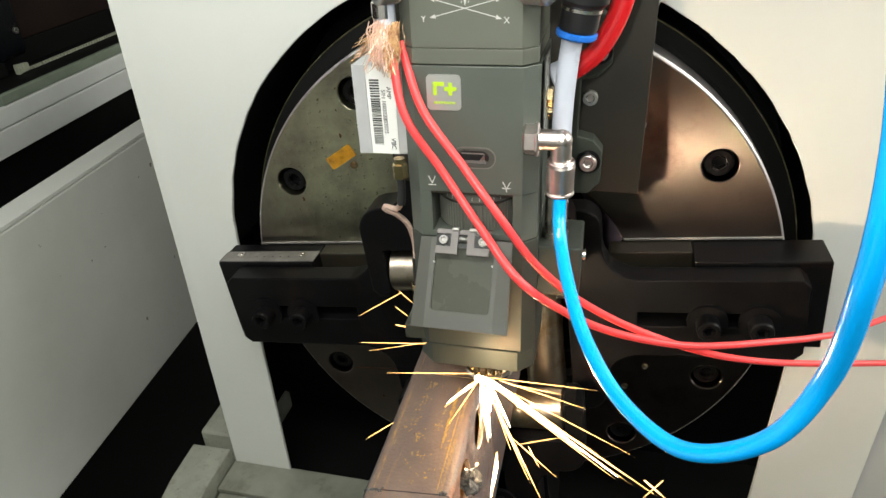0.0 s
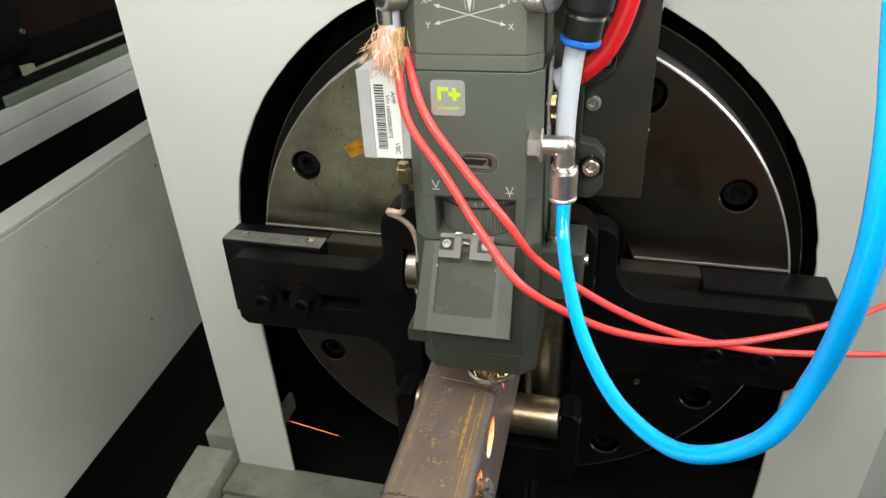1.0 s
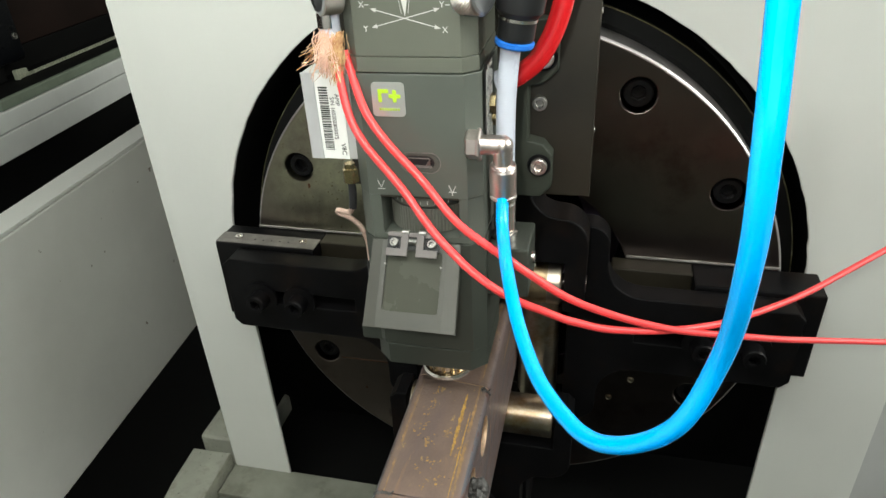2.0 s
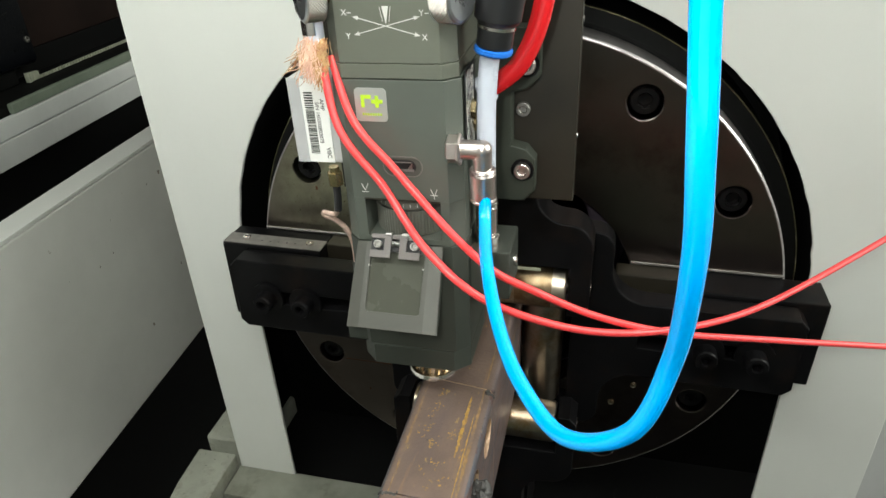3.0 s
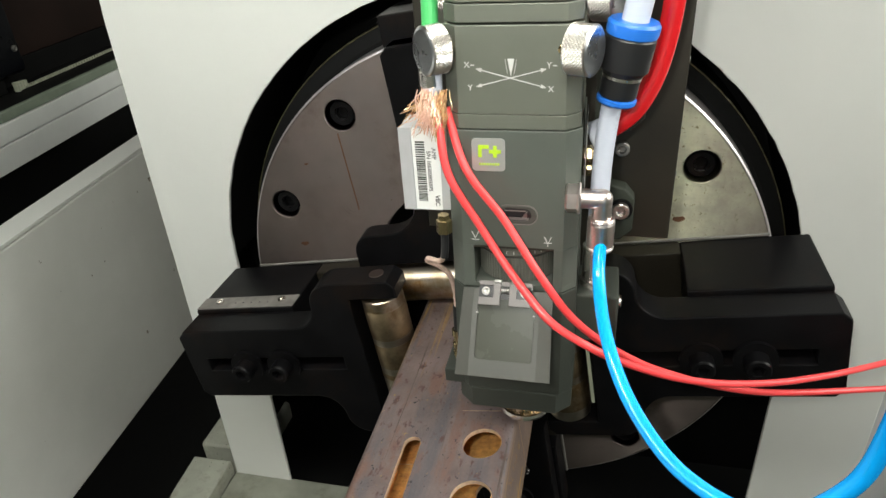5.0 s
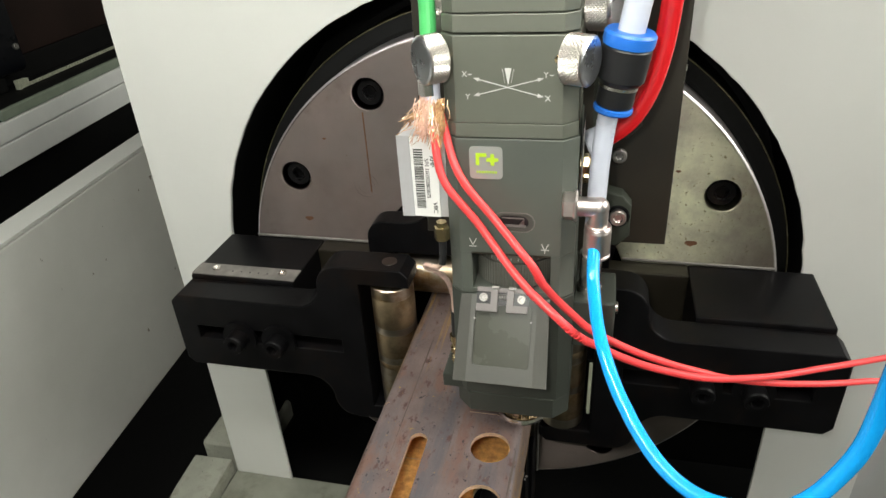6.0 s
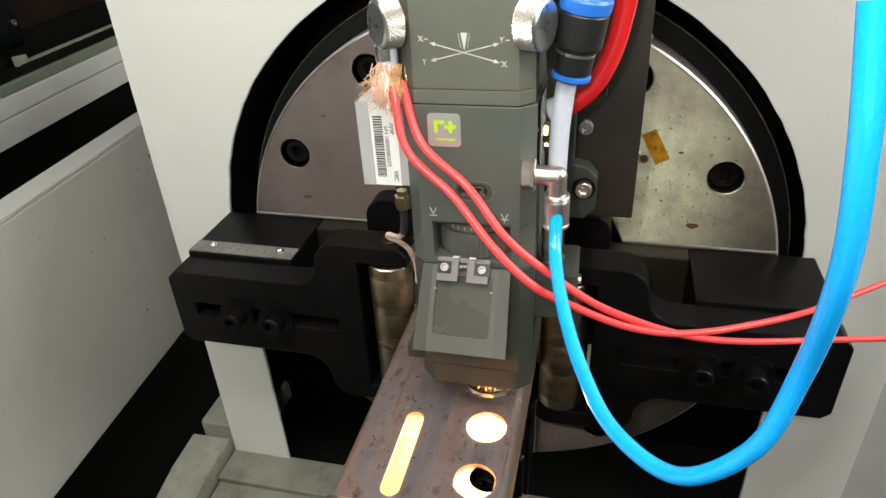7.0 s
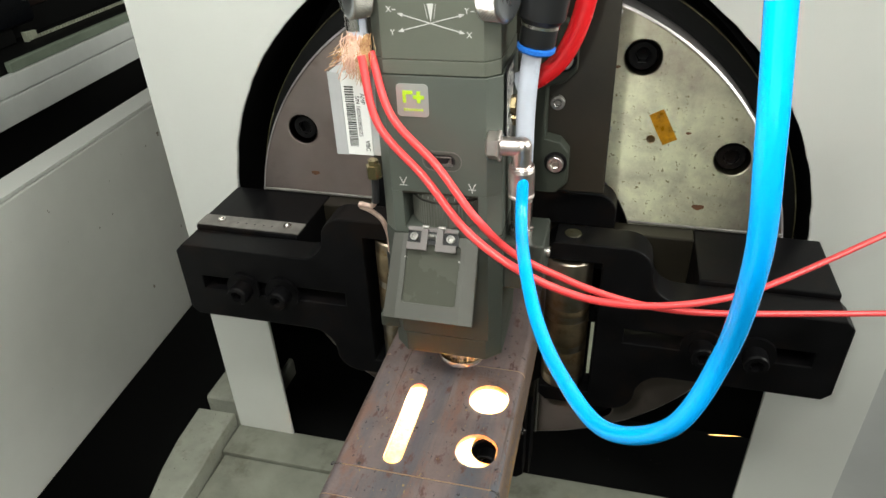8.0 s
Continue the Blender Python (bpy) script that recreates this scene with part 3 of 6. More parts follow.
def build_chuck():
    ch = thing("chuck", (0, 0, AXIS), "large steel four jaw roller chuck gripping a rectangular tube", "chuck")
    holes = [rim(0.2142 * math.cos(radians(a)), 0.2142 * math.sin(radians(a)), 0.0138, 28) for a in (29.6, 59.6, 119.6, 149.6, 209.6, 239.6, 299.6, 329.6)]
    bore = rim(0, 0, 0.1185, 72)
    disc = part("faceplate", bm_plate(rim(0, 0, 0.2400, 128), holes + [bore], 0.03, upright(0, 0, AXIS), 0.0012), STEEL, ch, "turned steel faceplate with a bright rim")
    part("rim_edge", bm_turned([(0.2396, 0.0), (0.2402, 0.0003), (0.2414, 0.0016), (0.2414, 0.030)], axis_to((0, 0, AXIS), (0, 1, 0)), 160), RIMMAT, ch, "rim of the faceplate, in paler steel for its highlight")
    for a in (29.6, 59.6, 119.6, 149.6, 209.6, 239.6, 299.6, 329.6):
        x, z = 0.2142 * math.cos(radians(a)), 0.2142 * math.sin(radians(a))
        part("bolt", bm_cap_screw((x, 0.016, AXIS + z), (0, -1, 0), 0.0115, 0.011), BLACK, ch, "black socket head bolt")
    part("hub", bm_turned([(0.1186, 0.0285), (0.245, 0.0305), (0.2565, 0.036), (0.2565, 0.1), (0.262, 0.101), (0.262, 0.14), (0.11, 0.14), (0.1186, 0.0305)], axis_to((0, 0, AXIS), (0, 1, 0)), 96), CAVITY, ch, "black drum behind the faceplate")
    part("drum_line", bm_turned([(0.2558, 0.0352), (0.2566, 0.0350), (0.2570, 0.0360), (0.2570, 0.039)], axis_to((0, 0, AXIS), (0, 1, 0)), 96), GREASE, ch, "thin olive line round the edge of the drum")
    part("bore_lining", bm_turned([(0.1185, 0.031), (0.1185, 0.12), (0.075, 0.121), (0.075, 0.156)], axis_to((0, 0, AXIS), (0, 1, 0)), 64), VIOLET, ch, "dull violet grey lining of the bore")
    bm = bm_box(-0.0060, -0.0006, -0.0140, 0.0060, -0.0001, 0.0140)
    bmesh.ops.transform(bm, matrix=Matrix.Translation((0.184 * math.cos(radians(44.9)), 0, AXIS + 0.184 * math.sin(radians(44.9)))) @ Matrix.Rotation(radians(-28), 4, "Y"), verts=bm.verts)
    part("tape", bm, TAPE, ch, "strip of amber tape")
    for r, a, q in ((0.1706, 44.3, 0.0034), (0.162, -127.0, 0.003), (0.165, 222.0, 0.003)):
        c = Vector((r * math.cos(radians(a)), -0.0002, AXIS + r * math.sin(radians(a))))
        part("plug", bm_turned([(0.0, 0.0012), (q * 0.55, 0.0012), (q * 0.6, 0.0002), (q, 0.0008), (q * 1.05, 0.0)], axis_to(c, (0, -1, 0)), 20), ROLLER, ch, "small steel plug")
    for r, a, q, mat in ((0.1779, 20.0, 0.0042, RUST), (0.196, 40.0, 0.0018, RUST), (0.199, 63.0, 0.002, RUST), (0.19, 160.0, 0.0035, RUST), (0.21, 136.0, 0.0015, RUST)):
        pts = [(q * (1.2 if abs(math.cos(u)) > 0.5 else 0.8) * math.cos(u), q * 0.6 * math.sin(u) * (1 + 0.2 * math.sin(3 * u))) for u in [2 * math.pi * i / 18 for i in range(18)]]
        part("stain", bm_plate(pts, [], 0.0002, upright(-0.0003, r * math.cos(radians(a)), AXIS + r * math.sin(radians(a)))), mat, ch, "brown rust stain")
    bm = bm_bar(0.2042 * math.cos(radians(123.3)), AXIS + 0.2042 * math.sin(radians(123.3)), 0.1474 * math.cos(radians(139.7)), AXIS + 0.1474 * math.sin(radians(139.7)), 0.0012, -0.0002)
    part("streak", bm, RUST, ch, "brown dried oil streak")
    # scribed ring mark
    c = Vector((0.155 * math.cos(radians(139)), -0.0001, AXIS + 0.155 * math.sin(radians(139))))
    for q in (0.011, 0.0075):
        part("scribed_ring", bm_turned([(q, 0.0), (q, 0.0003), (q + 0.0004, 0.0003), (q + 0.0004, 0.0)], axis_to(c, (0, -1, 0)), 36), STEEL, ch)

    def jaw(angle, y_front, y_block, tip, grip, yoke, half, arm_end, slot_in, wx, bend, corner, bolts):
        """tip: radius at which the yoke's arms end; grip: the roller's axis; yoke: half its height; half: the roller's half length."""
        rot = Matrix.Translation((0, 0, AXIS)) @ Matrix.Rotation(radians(-angle), 4, "Y") @ Matrix.Translation((0, 0, -AXIS))
        a = 0.0372
        out = [(arm_end, -a + 0.006), (arm_end, a - 0.006), (arm_end - 0.006, a)]
        out += [(wx + bend + 0.012, a)] + [(wx + bend * (1 - math.sin(u)), a + bend * (1 - math.cos(u))) for u in [math.pi / 2 * i / 14 for i in range(15)]]
        out += [(wx - corner * (1 - math.cos(u)), yoke - corner * (1 - math.sin(u))) for u in [math.pi / 2 * i / 10 for i in range(11)]]
        out += [(tip + 0.006, yoke), (tip, yoke - 0.006), (tip, half + 0.002), (grip + 0.0235, half + 0.002)]
        out = out + [(x, -y) for x, y in reversed(out)]
        slot = [(arm_end - 0.020, 0.0065), (arm_end - slot_in, 0.0065), (arm_end - slot_in, -0.0065), (arm_end - 0.020, -0.0065)]
        bm = bm_plate(out, [slot], y_block - y_front - 0.0005, upright(y_front, 0, AXIS), 0.0012)
        bmesh.ops.transform(bm, matrix=rot, verts=bm.verts)
        j = part("jaw", bm, BLACK, ch, "black oxidised jaw with a forked roller holder")

        def sub(name, b, mat, label=""):
            bmesh.ops.transform(b, matrix=rot, verts=b.verts)
            return part(name, b, mat, j, label)

        sub("slide_block", bm_box(0.1665, y_block, AXIS - 0.041, 0.2660, -0.0006, AXIS + 0.041, 0.0015), BLACK)
        sub("slide_end", bm_box(0.2412, 0.004, AXIS - 0.021, 0.263, 0.03, AXIS + 0.021, 0.001), GREASE, "greasy end of the jaw slide")
        sub("slide_base", bm_box(0.1, -0.02, AXIS - 0.041, 0.1665, -0.0006, AXIS + 0.041, 0.0015), DARKSTEEL)
        for s in (1, -1):
            sub("slot_lip", bm_box(0.112, -0.0022, AXIS + s * 0.0428 - 0.0012, 0.2365, -0.0004, AXIS + s * 0.0428 + 0.0012, 0.0005, 1), STRIP, "lighter strip along the edge of the jaw slot")
        for r in bolts:
            sub("washer", bm_turned([(0.0085, 0), (0.0155, 0), (0.0155, 0.0032), (0.0085, 0.0032)], axis_to((r, y_front, AXIS), (0, -1, 0)), 32), BLACK)
            sub("bolt", bm_cap_screw((r, y_front - 0.0032, AXIS), (0, -1, 0), 0.0090, 0.0125), BLACK)
        yc = (y_front + y_block) / 2
        sub("roller", bm_turned([(0.006, -half), (0.0165, -half), (0.0175, -half + 0.001), (0.0175, half - 0.001), (0.0165, half), (0.006, half)], Matrix.Translation((grip, yc, AXIS)), 40), ROLLER, "ground steel roller, stained brown where it grips")
        if half < 0.07:
            for z0, z1 in ((-0.052, -0.024), (-0.018, 0.006), (0.012, 0.018)):
                sub("stain_band", bm_turned([(0.0174, z0), (0.0177, z0 + 0.001), (0.0177, z1 - 0.001), (0.0174, z1)], Matrix.Translation((grip, yc, AXIS)), 40), ROLLSTAIN, "brown worn band round the roller")
        if angle == -0.4:
            # pale strip paints the light that this edge catches
            sub("edge_glint", bm_box(0.0900, y_front - 0.0005, AXIS - 0.043, 0.0926, y_front - 0.0001, AXIS + 0.010), RACKMAT, "pale strip for the light caught by the edge beside the roller")
        for s in (1, -1):
            sub("roller_pin", bm_rod((grip, yc, AXIS + s * (half - 0.004)), (grip, yc, AXIS + s * (yoke + 0.0006)), 0.0062), STEEL)
            if s < 0:
                for r in (0.181, 0.246):
                    sub("screw", bm_cap_screw((r, y_block + 0.012, AXIS - 0.0412), (0, 0, -1), 0.0038, 0.0022), CHROME)
                sub("scale_strip", bm_box(0.1668, y_block + 0.002, AXIS - 0.0416, 0.2658, y_block + 0.020, AXIS - 0.0404), STRIP, "worn graduated steel strip")
                for i in range(5):
                    sub("strip_mark", bm_turned([(0.0009, 0), (0.0006, 0.0002), (0, 0.0002)], axis_to((0.195 + i * 0.0085, y_block + 0.010, AXIS - 0.0416), (0, 0, -1)), 8), INK)

    for a in (0, 180):
        jaw(a - 0.4, -0.1065, -0.078, 0.052, 0.0700, 0.0795, 0.0620, 0.2705, 0.155, 0.130, 0.022, 0.020, (0.173, 0.210))
    for a in (90, 270):
        jaw(a - 0.4, -0.058, -0.036, 0.027, 0.0435, 0.100, 0.078, 0.2475, 0.125, 0.096, 0.030, 0.016, (0.1755, 0.2135))
    return ch


def build_tube():
    tb = thing("steel_tube", (0, 0, AXIS), "rectangular mill-scaled steel tube with cut holes and a slot", "steel tube")
    hx, hz, r, wall = 0.05, 0.025, 0.005, 0.003

    def loop(ax, az, rad, n=5):
        pts = []
        for cx, cz, a0 in ((ax - rad, az - rad, 0), (-ax + rad, az - rad, 90), (-ax + rad, -az + rad, 180), (ax - rad, -az + rad, 270)):
            pts += [(cx + rad * math.cos(radians(a0 + 90 * i / n)), cz + rad * math.sin(radians(a0 + 90 * i / n))) for i in range(n + 1)]
        return pts

    def section(y0, y1):
        return bm_plate(loop(hx, hz, r), [loop(hx - wall, hz - wall, r - wall)], y1 - y0, upright(y0, 0, AXIS), 0.0)

    def lit_rust_inside(ob):
        ob.data.materials.append(RUST_GLOW)
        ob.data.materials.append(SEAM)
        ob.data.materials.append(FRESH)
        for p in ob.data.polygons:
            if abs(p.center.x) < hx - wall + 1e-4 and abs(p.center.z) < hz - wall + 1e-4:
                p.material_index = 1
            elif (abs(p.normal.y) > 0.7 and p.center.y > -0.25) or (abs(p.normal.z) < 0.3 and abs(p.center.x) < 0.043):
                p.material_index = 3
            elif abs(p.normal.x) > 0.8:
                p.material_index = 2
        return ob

    def oblique(ob):
        """The fresh cut runs a little askew: its plane leans with the height in the tube."""
        for v in ob.data.vertices:
            if -0.193 < v.co.y < -0.188:
                v.co.y += -0.0035 + 0.12 * v.co.z
        return ob

    lit_rust_inside(part("tube_end", section(-0.75, -0.3108), MILL, tb))
    lit_rust_inside(part("tube_ring", section(-0.3104, -0.2894), MILL, tb, "narrow ring between two cuts"))
    oblique(lit_rust_inside(part("tube_rest", section(-0.1897, 0.4), MILL, tb)))
    # the piece between the two cuts: its wide walls carry holes
    y0, y1 = -0.2886, -0.1903
    bm = bmesh.new()
    for s in (1, -1):
        pl = Matrix.Translation((0, 0, AXIS + s * hz - (wall if s > 0 else 0)))
        hs = [rim(0.0310, -0.2200, 0.0127, 36), rim(0.0315, -0.2630, 0.0125, 36)]
        if s > 0:
            hs.append([*rim(-0.0162, -0.2212, 0.0058, 12, 0, math.pi), *rim(-0.0162, -0.2770, 0.0058, 12, math.pi, 2 * math.pi)])
        add_bm(bm, bm_plate([(hx - r, y0), (hx - r, y1), (-hx + r, y1), (-hx + r, y0)], hs, wall, pl))
    for s in (1, -1):
        prof = [p for p in loop(hx, hz, r) if p[0] * s >= hx - r - 1e-6]
        inner = [p for p in loop(hx - wall, hz - wall, r - wall) if p[0] * s >= hx - r - 1e-6]
        key = lambda p: math.atan2(p[1], p[0] * s)
        prof.sort(key=key)
        inner.sort(key=key, reverse=True)
        add_bm(bm, bm_plate(prof + inner, [], y1 - y0, upright(y0, 0, AXIS)))
    oblique(lit_rust_inside(part("tube_piece", bm, MILL, tb, "cut piece with two round holes and a slot")))
    part("uncut_bridge", bm_box(-0.0455, -0.1930, AXIS + 0.0221, 0.012, -0.1894, AXIS + 0.02505), MILL, tb)
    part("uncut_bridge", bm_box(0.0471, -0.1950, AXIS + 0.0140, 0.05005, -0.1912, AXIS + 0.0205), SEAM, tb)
    # strips added inside the corners to stop light leaking at the wall seams
    for sx in (-1, 1):
        for sz in (-1, 1):
            x0, x1 = sorted((sx * 0.0425, sx * 0.0468))
            z0, z1 = sorted((sz * 0.0172, sz * 0.0218))
            part("corner_baffle", bm_box(x0, -0.2885, AXIS + z0, x1, -0.2040, AXIS + z1), RUST_GLOW, tb)
    # strips added inside the tube so the cuts stay dark while the jet glows
    part("cut_baffle", bm_box(0.0452, -0.2070, AXIS - 0.0205, 0.0468, -0.1925, AXIS + 0.0165), SLAG, tb, "strip behind the cut that holds the light in")
    part("cut_baffle", bm_box(0.0120, -0.1950, AXIS + 0.0195, 0.0445, -0.1885, AXIS + 0.0217), SLAG, tb)
    part("cut_baffle", bm_box(-0.0445, -0.2920, AXIS + 0.0195, 0.0445, -0.2865, AXIS + 0.0217), SLAG, tb)
    part("cut_baffle", bm_box(-0.0445, -0.3130, AXIS + 0.0195, 0.0445, -0.3085, AXIS + 0.0217), SLAG, tb)
    part("cut_lip", bm_box(0.012, -0.1920, AXIS + 0.0221, 0.0455, -0.1905, AXIS + 0.0249), MILL, tb)
    # rust on the narrow side: one long streak, ragged bands along both corners, and curled flecks
    rnd = random.Random(31)
    on_side = Matrix(((0, 0, 1, 0.05), (1, 0, 0, 0), (0, 1, 0, AXIS), (0, 0, 0, 1)))

    def ragged(y0, y1, z, w, n, lift):
        """A ragged strip along the tube on its narrow side, tapering at its ends."""
        lo, hi = [], []
        for i in range(n + 1):
            k = i / n
            half = w * (0.25 + 0.75 * math.sin(math.pi * k) ** 0.6)
            y = y0 + (y1 - y0) * k
            lo.append((y, z - half * rnd.uniform(0.35, 1.2)))
            hi.append((y, z + half * rnd.uniform(0.35, 1.2)))
        return bm_plate(lo + hi[::-1], [], 0.00006, on_side @ Matrix.Translation((0, 0, lift)))

    part("rust_streak", ragged(-0.2570, -0.2045, -0.0118, 0.0013, 44, 0.00002), OCHRE, tb, "long ochre rust streak")
    for y0, y1 in ((-0.2885, -0.1960), (-0.1890, -0.02), (-0.70, -0.312)):
        part("rust_band", ragged(y0, y1, -0.0188, 0.0012, 60, 0.00002), BANDRUST, tb, "brown rust band along the corner")
        part("rust_band", ragged(y0, y1, 0.0190, 0.0010, 60, 0.00002), BANDRUST, tb)
    part("rust_streak", ragged(-0.2880, -0.2200, -0.0165, 0.0005, 40, 0.00003), OCHRE, tb)
    flecks = bmesh.new()
    for cy, cz, count, spread in ((-0.2050, 0.0078, 9, 0.002), (-0.2180, 0.0070, 10, 0.003), (-0.2240, 0.0100, 4, 0.0015), (-0.2400, 0.0105, 16, 0.0035), (-0.2490, 0.0035, 18, 0.0028), (-0.2390, -0.0060, 12, 0.0024),
                                  (-0.2520, -0.0140, 8, 0.003), (-0.2620, 0.0020, 5, 0.002), (-0.2660, -0.0045, 6, 0.0025), (-0.2700, 0.0050, 5, 0.002), (-0.2760, -0.0080, 9, 0.003), (-0.2810, -0.0010, 6, 0.003)):
        for i in range(count):
            y, z, u = cy + rnd.gauss(0, spread), cz + rnd.gauss(0, spread * 0.6), rnd.uniform(0, 6.28)
            h = rnd.uniform(0.0004, 0.0010)
            v = u + rnd.uniform(0.7, 1.8)
            p = [(y, z), (y + h * math.cos(u), z + h * math.sin(u)), (y + h * (math.cos(u) + math.cos(v)), z + h * (math.sin(u) + math.sin(v)))]
            for a, b in zip(p, p[1:]):
                d = Vector((b[0] - a[0], b[1] - a[1]))
                o = Vector((-d.y, d.x)).normalized() * 0.00022
                add_bm(flecks, bm_plate([(a[0] - o.x, a[1] - o.y), (b[0] - o.x, b[1] - o.y), (b[0] + o.x, b[1] + o.y), (a[0] + o.x, a[1] + o.y)], [], 0.00006, on_side @ Matrix.Translation((0, 0, 0.00003))))
    tagged(part("rust_flecks", flecks, OCHRE, tb, "curled ochre rust flecks"), kind="stuff")
    # crust of slag where the cuts begin
    for y, z0, z1 in ((-0.2892, 0.0135, 0.0245), (-0.1985, -0.0245, -0.0195)):
        crust = bmesh.new()
        for i in range(60):
            q = bmesh.new()
            bmesh.ops.create_icosphere(q, subdivisions=1, radius=rnd.uniform(0.0003, 0.0008))
            zz = rnd.uniform(z0, z1)
            bmesh.ops.translate(q, vec=(0.0499 - max(0.0, abs(zz) - 0.0200) ** 2 * 90, y + rnd.gauss(0, 0.0007), AXIS + zz), verts=q.verts)
            add_bm(crust, q)
        part("slag_crust", crust, SLAG, tb, "dark crust of slag along the cut")
    # slag left on the cut edges
    rnd = random.Random(3)
    bm = bmesh.new()
    bmesh.ops.create_icosphere(bm, subdivisions=3, radius=0.0078)
    for v in bm.verts:
        n = v.co.normalized()
        v.co = n * 0.0078 * (1 + 0.28 * noise.noise(n * 2.3) + 0.18 * noise.noise(n * 7)) * (1.0 if n.z < 0 else 0.8)
    bmesh.ops.translate(bm, vec=(0.0330, -0.2640, AXIS - 0.0275), verts=bm.verts)
    part("slag_lump", bm, SLAG, tb, "dark lump of slag by a hole")
    for side, x0, z0, n in ((1, -0.047, 0.0245, 7), (-1, 0.0485, -0.020, 9), (2, 0.0490, -0.0225, 8)):
        bm = bmesh.new()
        for i in range(n):
            q = bmesh.new()
            bmesh.ops.create_icosphere(q, subdivisions=1, radius=rnd.uniform(0.0005, 0.0013))
            y = -0.2892 if side != 2 else -0.1990
            bmesh.ops.translate(q, vec=(x0 + rnd.uniform(-0.003, 0.003), y + rnd.uniform(-0.0012, 0.0012), AXIS + z0 + rnd.uniform(-0.003, 0.0010)), verts=q.verts)
            add_bm(bm, q)
        part("slag_bead", bm, SLAG, tb)
    return tb


def bm_text(body, size, place, depth=0.0002):
    """Lettering in the built-in font, raised by depth, in place's x and y plane."""
    cu = bpy.data.curves.new("lettering", "FONT")
    cu.body, cu.size, cu.extrude, cu.align_x, cu.align_y = body, size, depth / 2, "CENTER", "CENTER"
    ob = bpy.data.objects.new("lettering", cu)
    me = bpy.data.meshes.new_from_object(ob)
    bm = bmesh.new()
    bm.from_mesh(me)
    bpy.data.objects.remove(ob)
    bpy.data.curves.remove(cu)
    bpy.data.meshes.remove(me)
    bmesh.ops.transform(bm, matrix=place, verts=bm.verts)
    return bm


# Lettering that faces the camera: its x is world x, its y is world z.
FACING = Matrix(((1, 0, 0, 0), (0, 0, -1, 0), (0, 1, 0, 0), (0, 0, 0, 1)))


def facing(x, y, z, turn=0.0):
    return Matrix.Translation((x, y, z)) @ FACING @ Matrix.Rotation(radians(turn), 4, "Z")


def bm_bar(x0, z0, x1, z1, w, y, depth=0.0002):
    """A thin engraved line on the front face, from one point to another."""
    d = Vector((x1 - x0, 0, z1 - z0))
    h = d.length
    bm = bm_box(0, -depth, -w / 2, h, 0, w / 2)
    bmesh.ops.transform(bm, matrix=Matrix.Translation((x0, y, z0)) @ Matrix.Rotation(-math.atan2(d.z, d.x), 4, "Y"), verts=bm.verts)
    return bm


def bm_knob(p, way, r, h):
    """A knob with diamond knurling: its axis starts at p."""
    m = axis_to(p, way)
    n, k = 84, 12
    prof = [(r * 0.88, 0, 0), (r, 0.0006, 0)] + [(r, 0.0008 + (h - 0.0016) * i / k, 1 + i) for i in range(k + 1)] + [(r, h - 0.0006, 0), (r * 0.94, h, 0)]
    bm = bmesh.new()
    rings = []
    for q, z, row in prof:
        rings.append([bm.verts.new(m @ Vector(((q - (0.0005 if row and (i + row) % 2 else 0)) * math.cos(2 * math.pi * i / n), (q - (0.0005 if row and (i + row) % 2 else 0)) * math.sin(2 * math.pi * i / n), z))) for i in range(n)])
    for a, b in zip(rings, rings[1:]):
        for i in range(n):
            bm.faces.new((a[i], a[(i + 1) % n], b[(i + 1) % n], b[i]))
    bm.faces.new(rings[0][::-1])
    bm.faces.new(rings[-1])
    bmesh.ops.triangulate(bm, faces=[f for f in bm.faces if len(f.verts) == 4])
    return bm


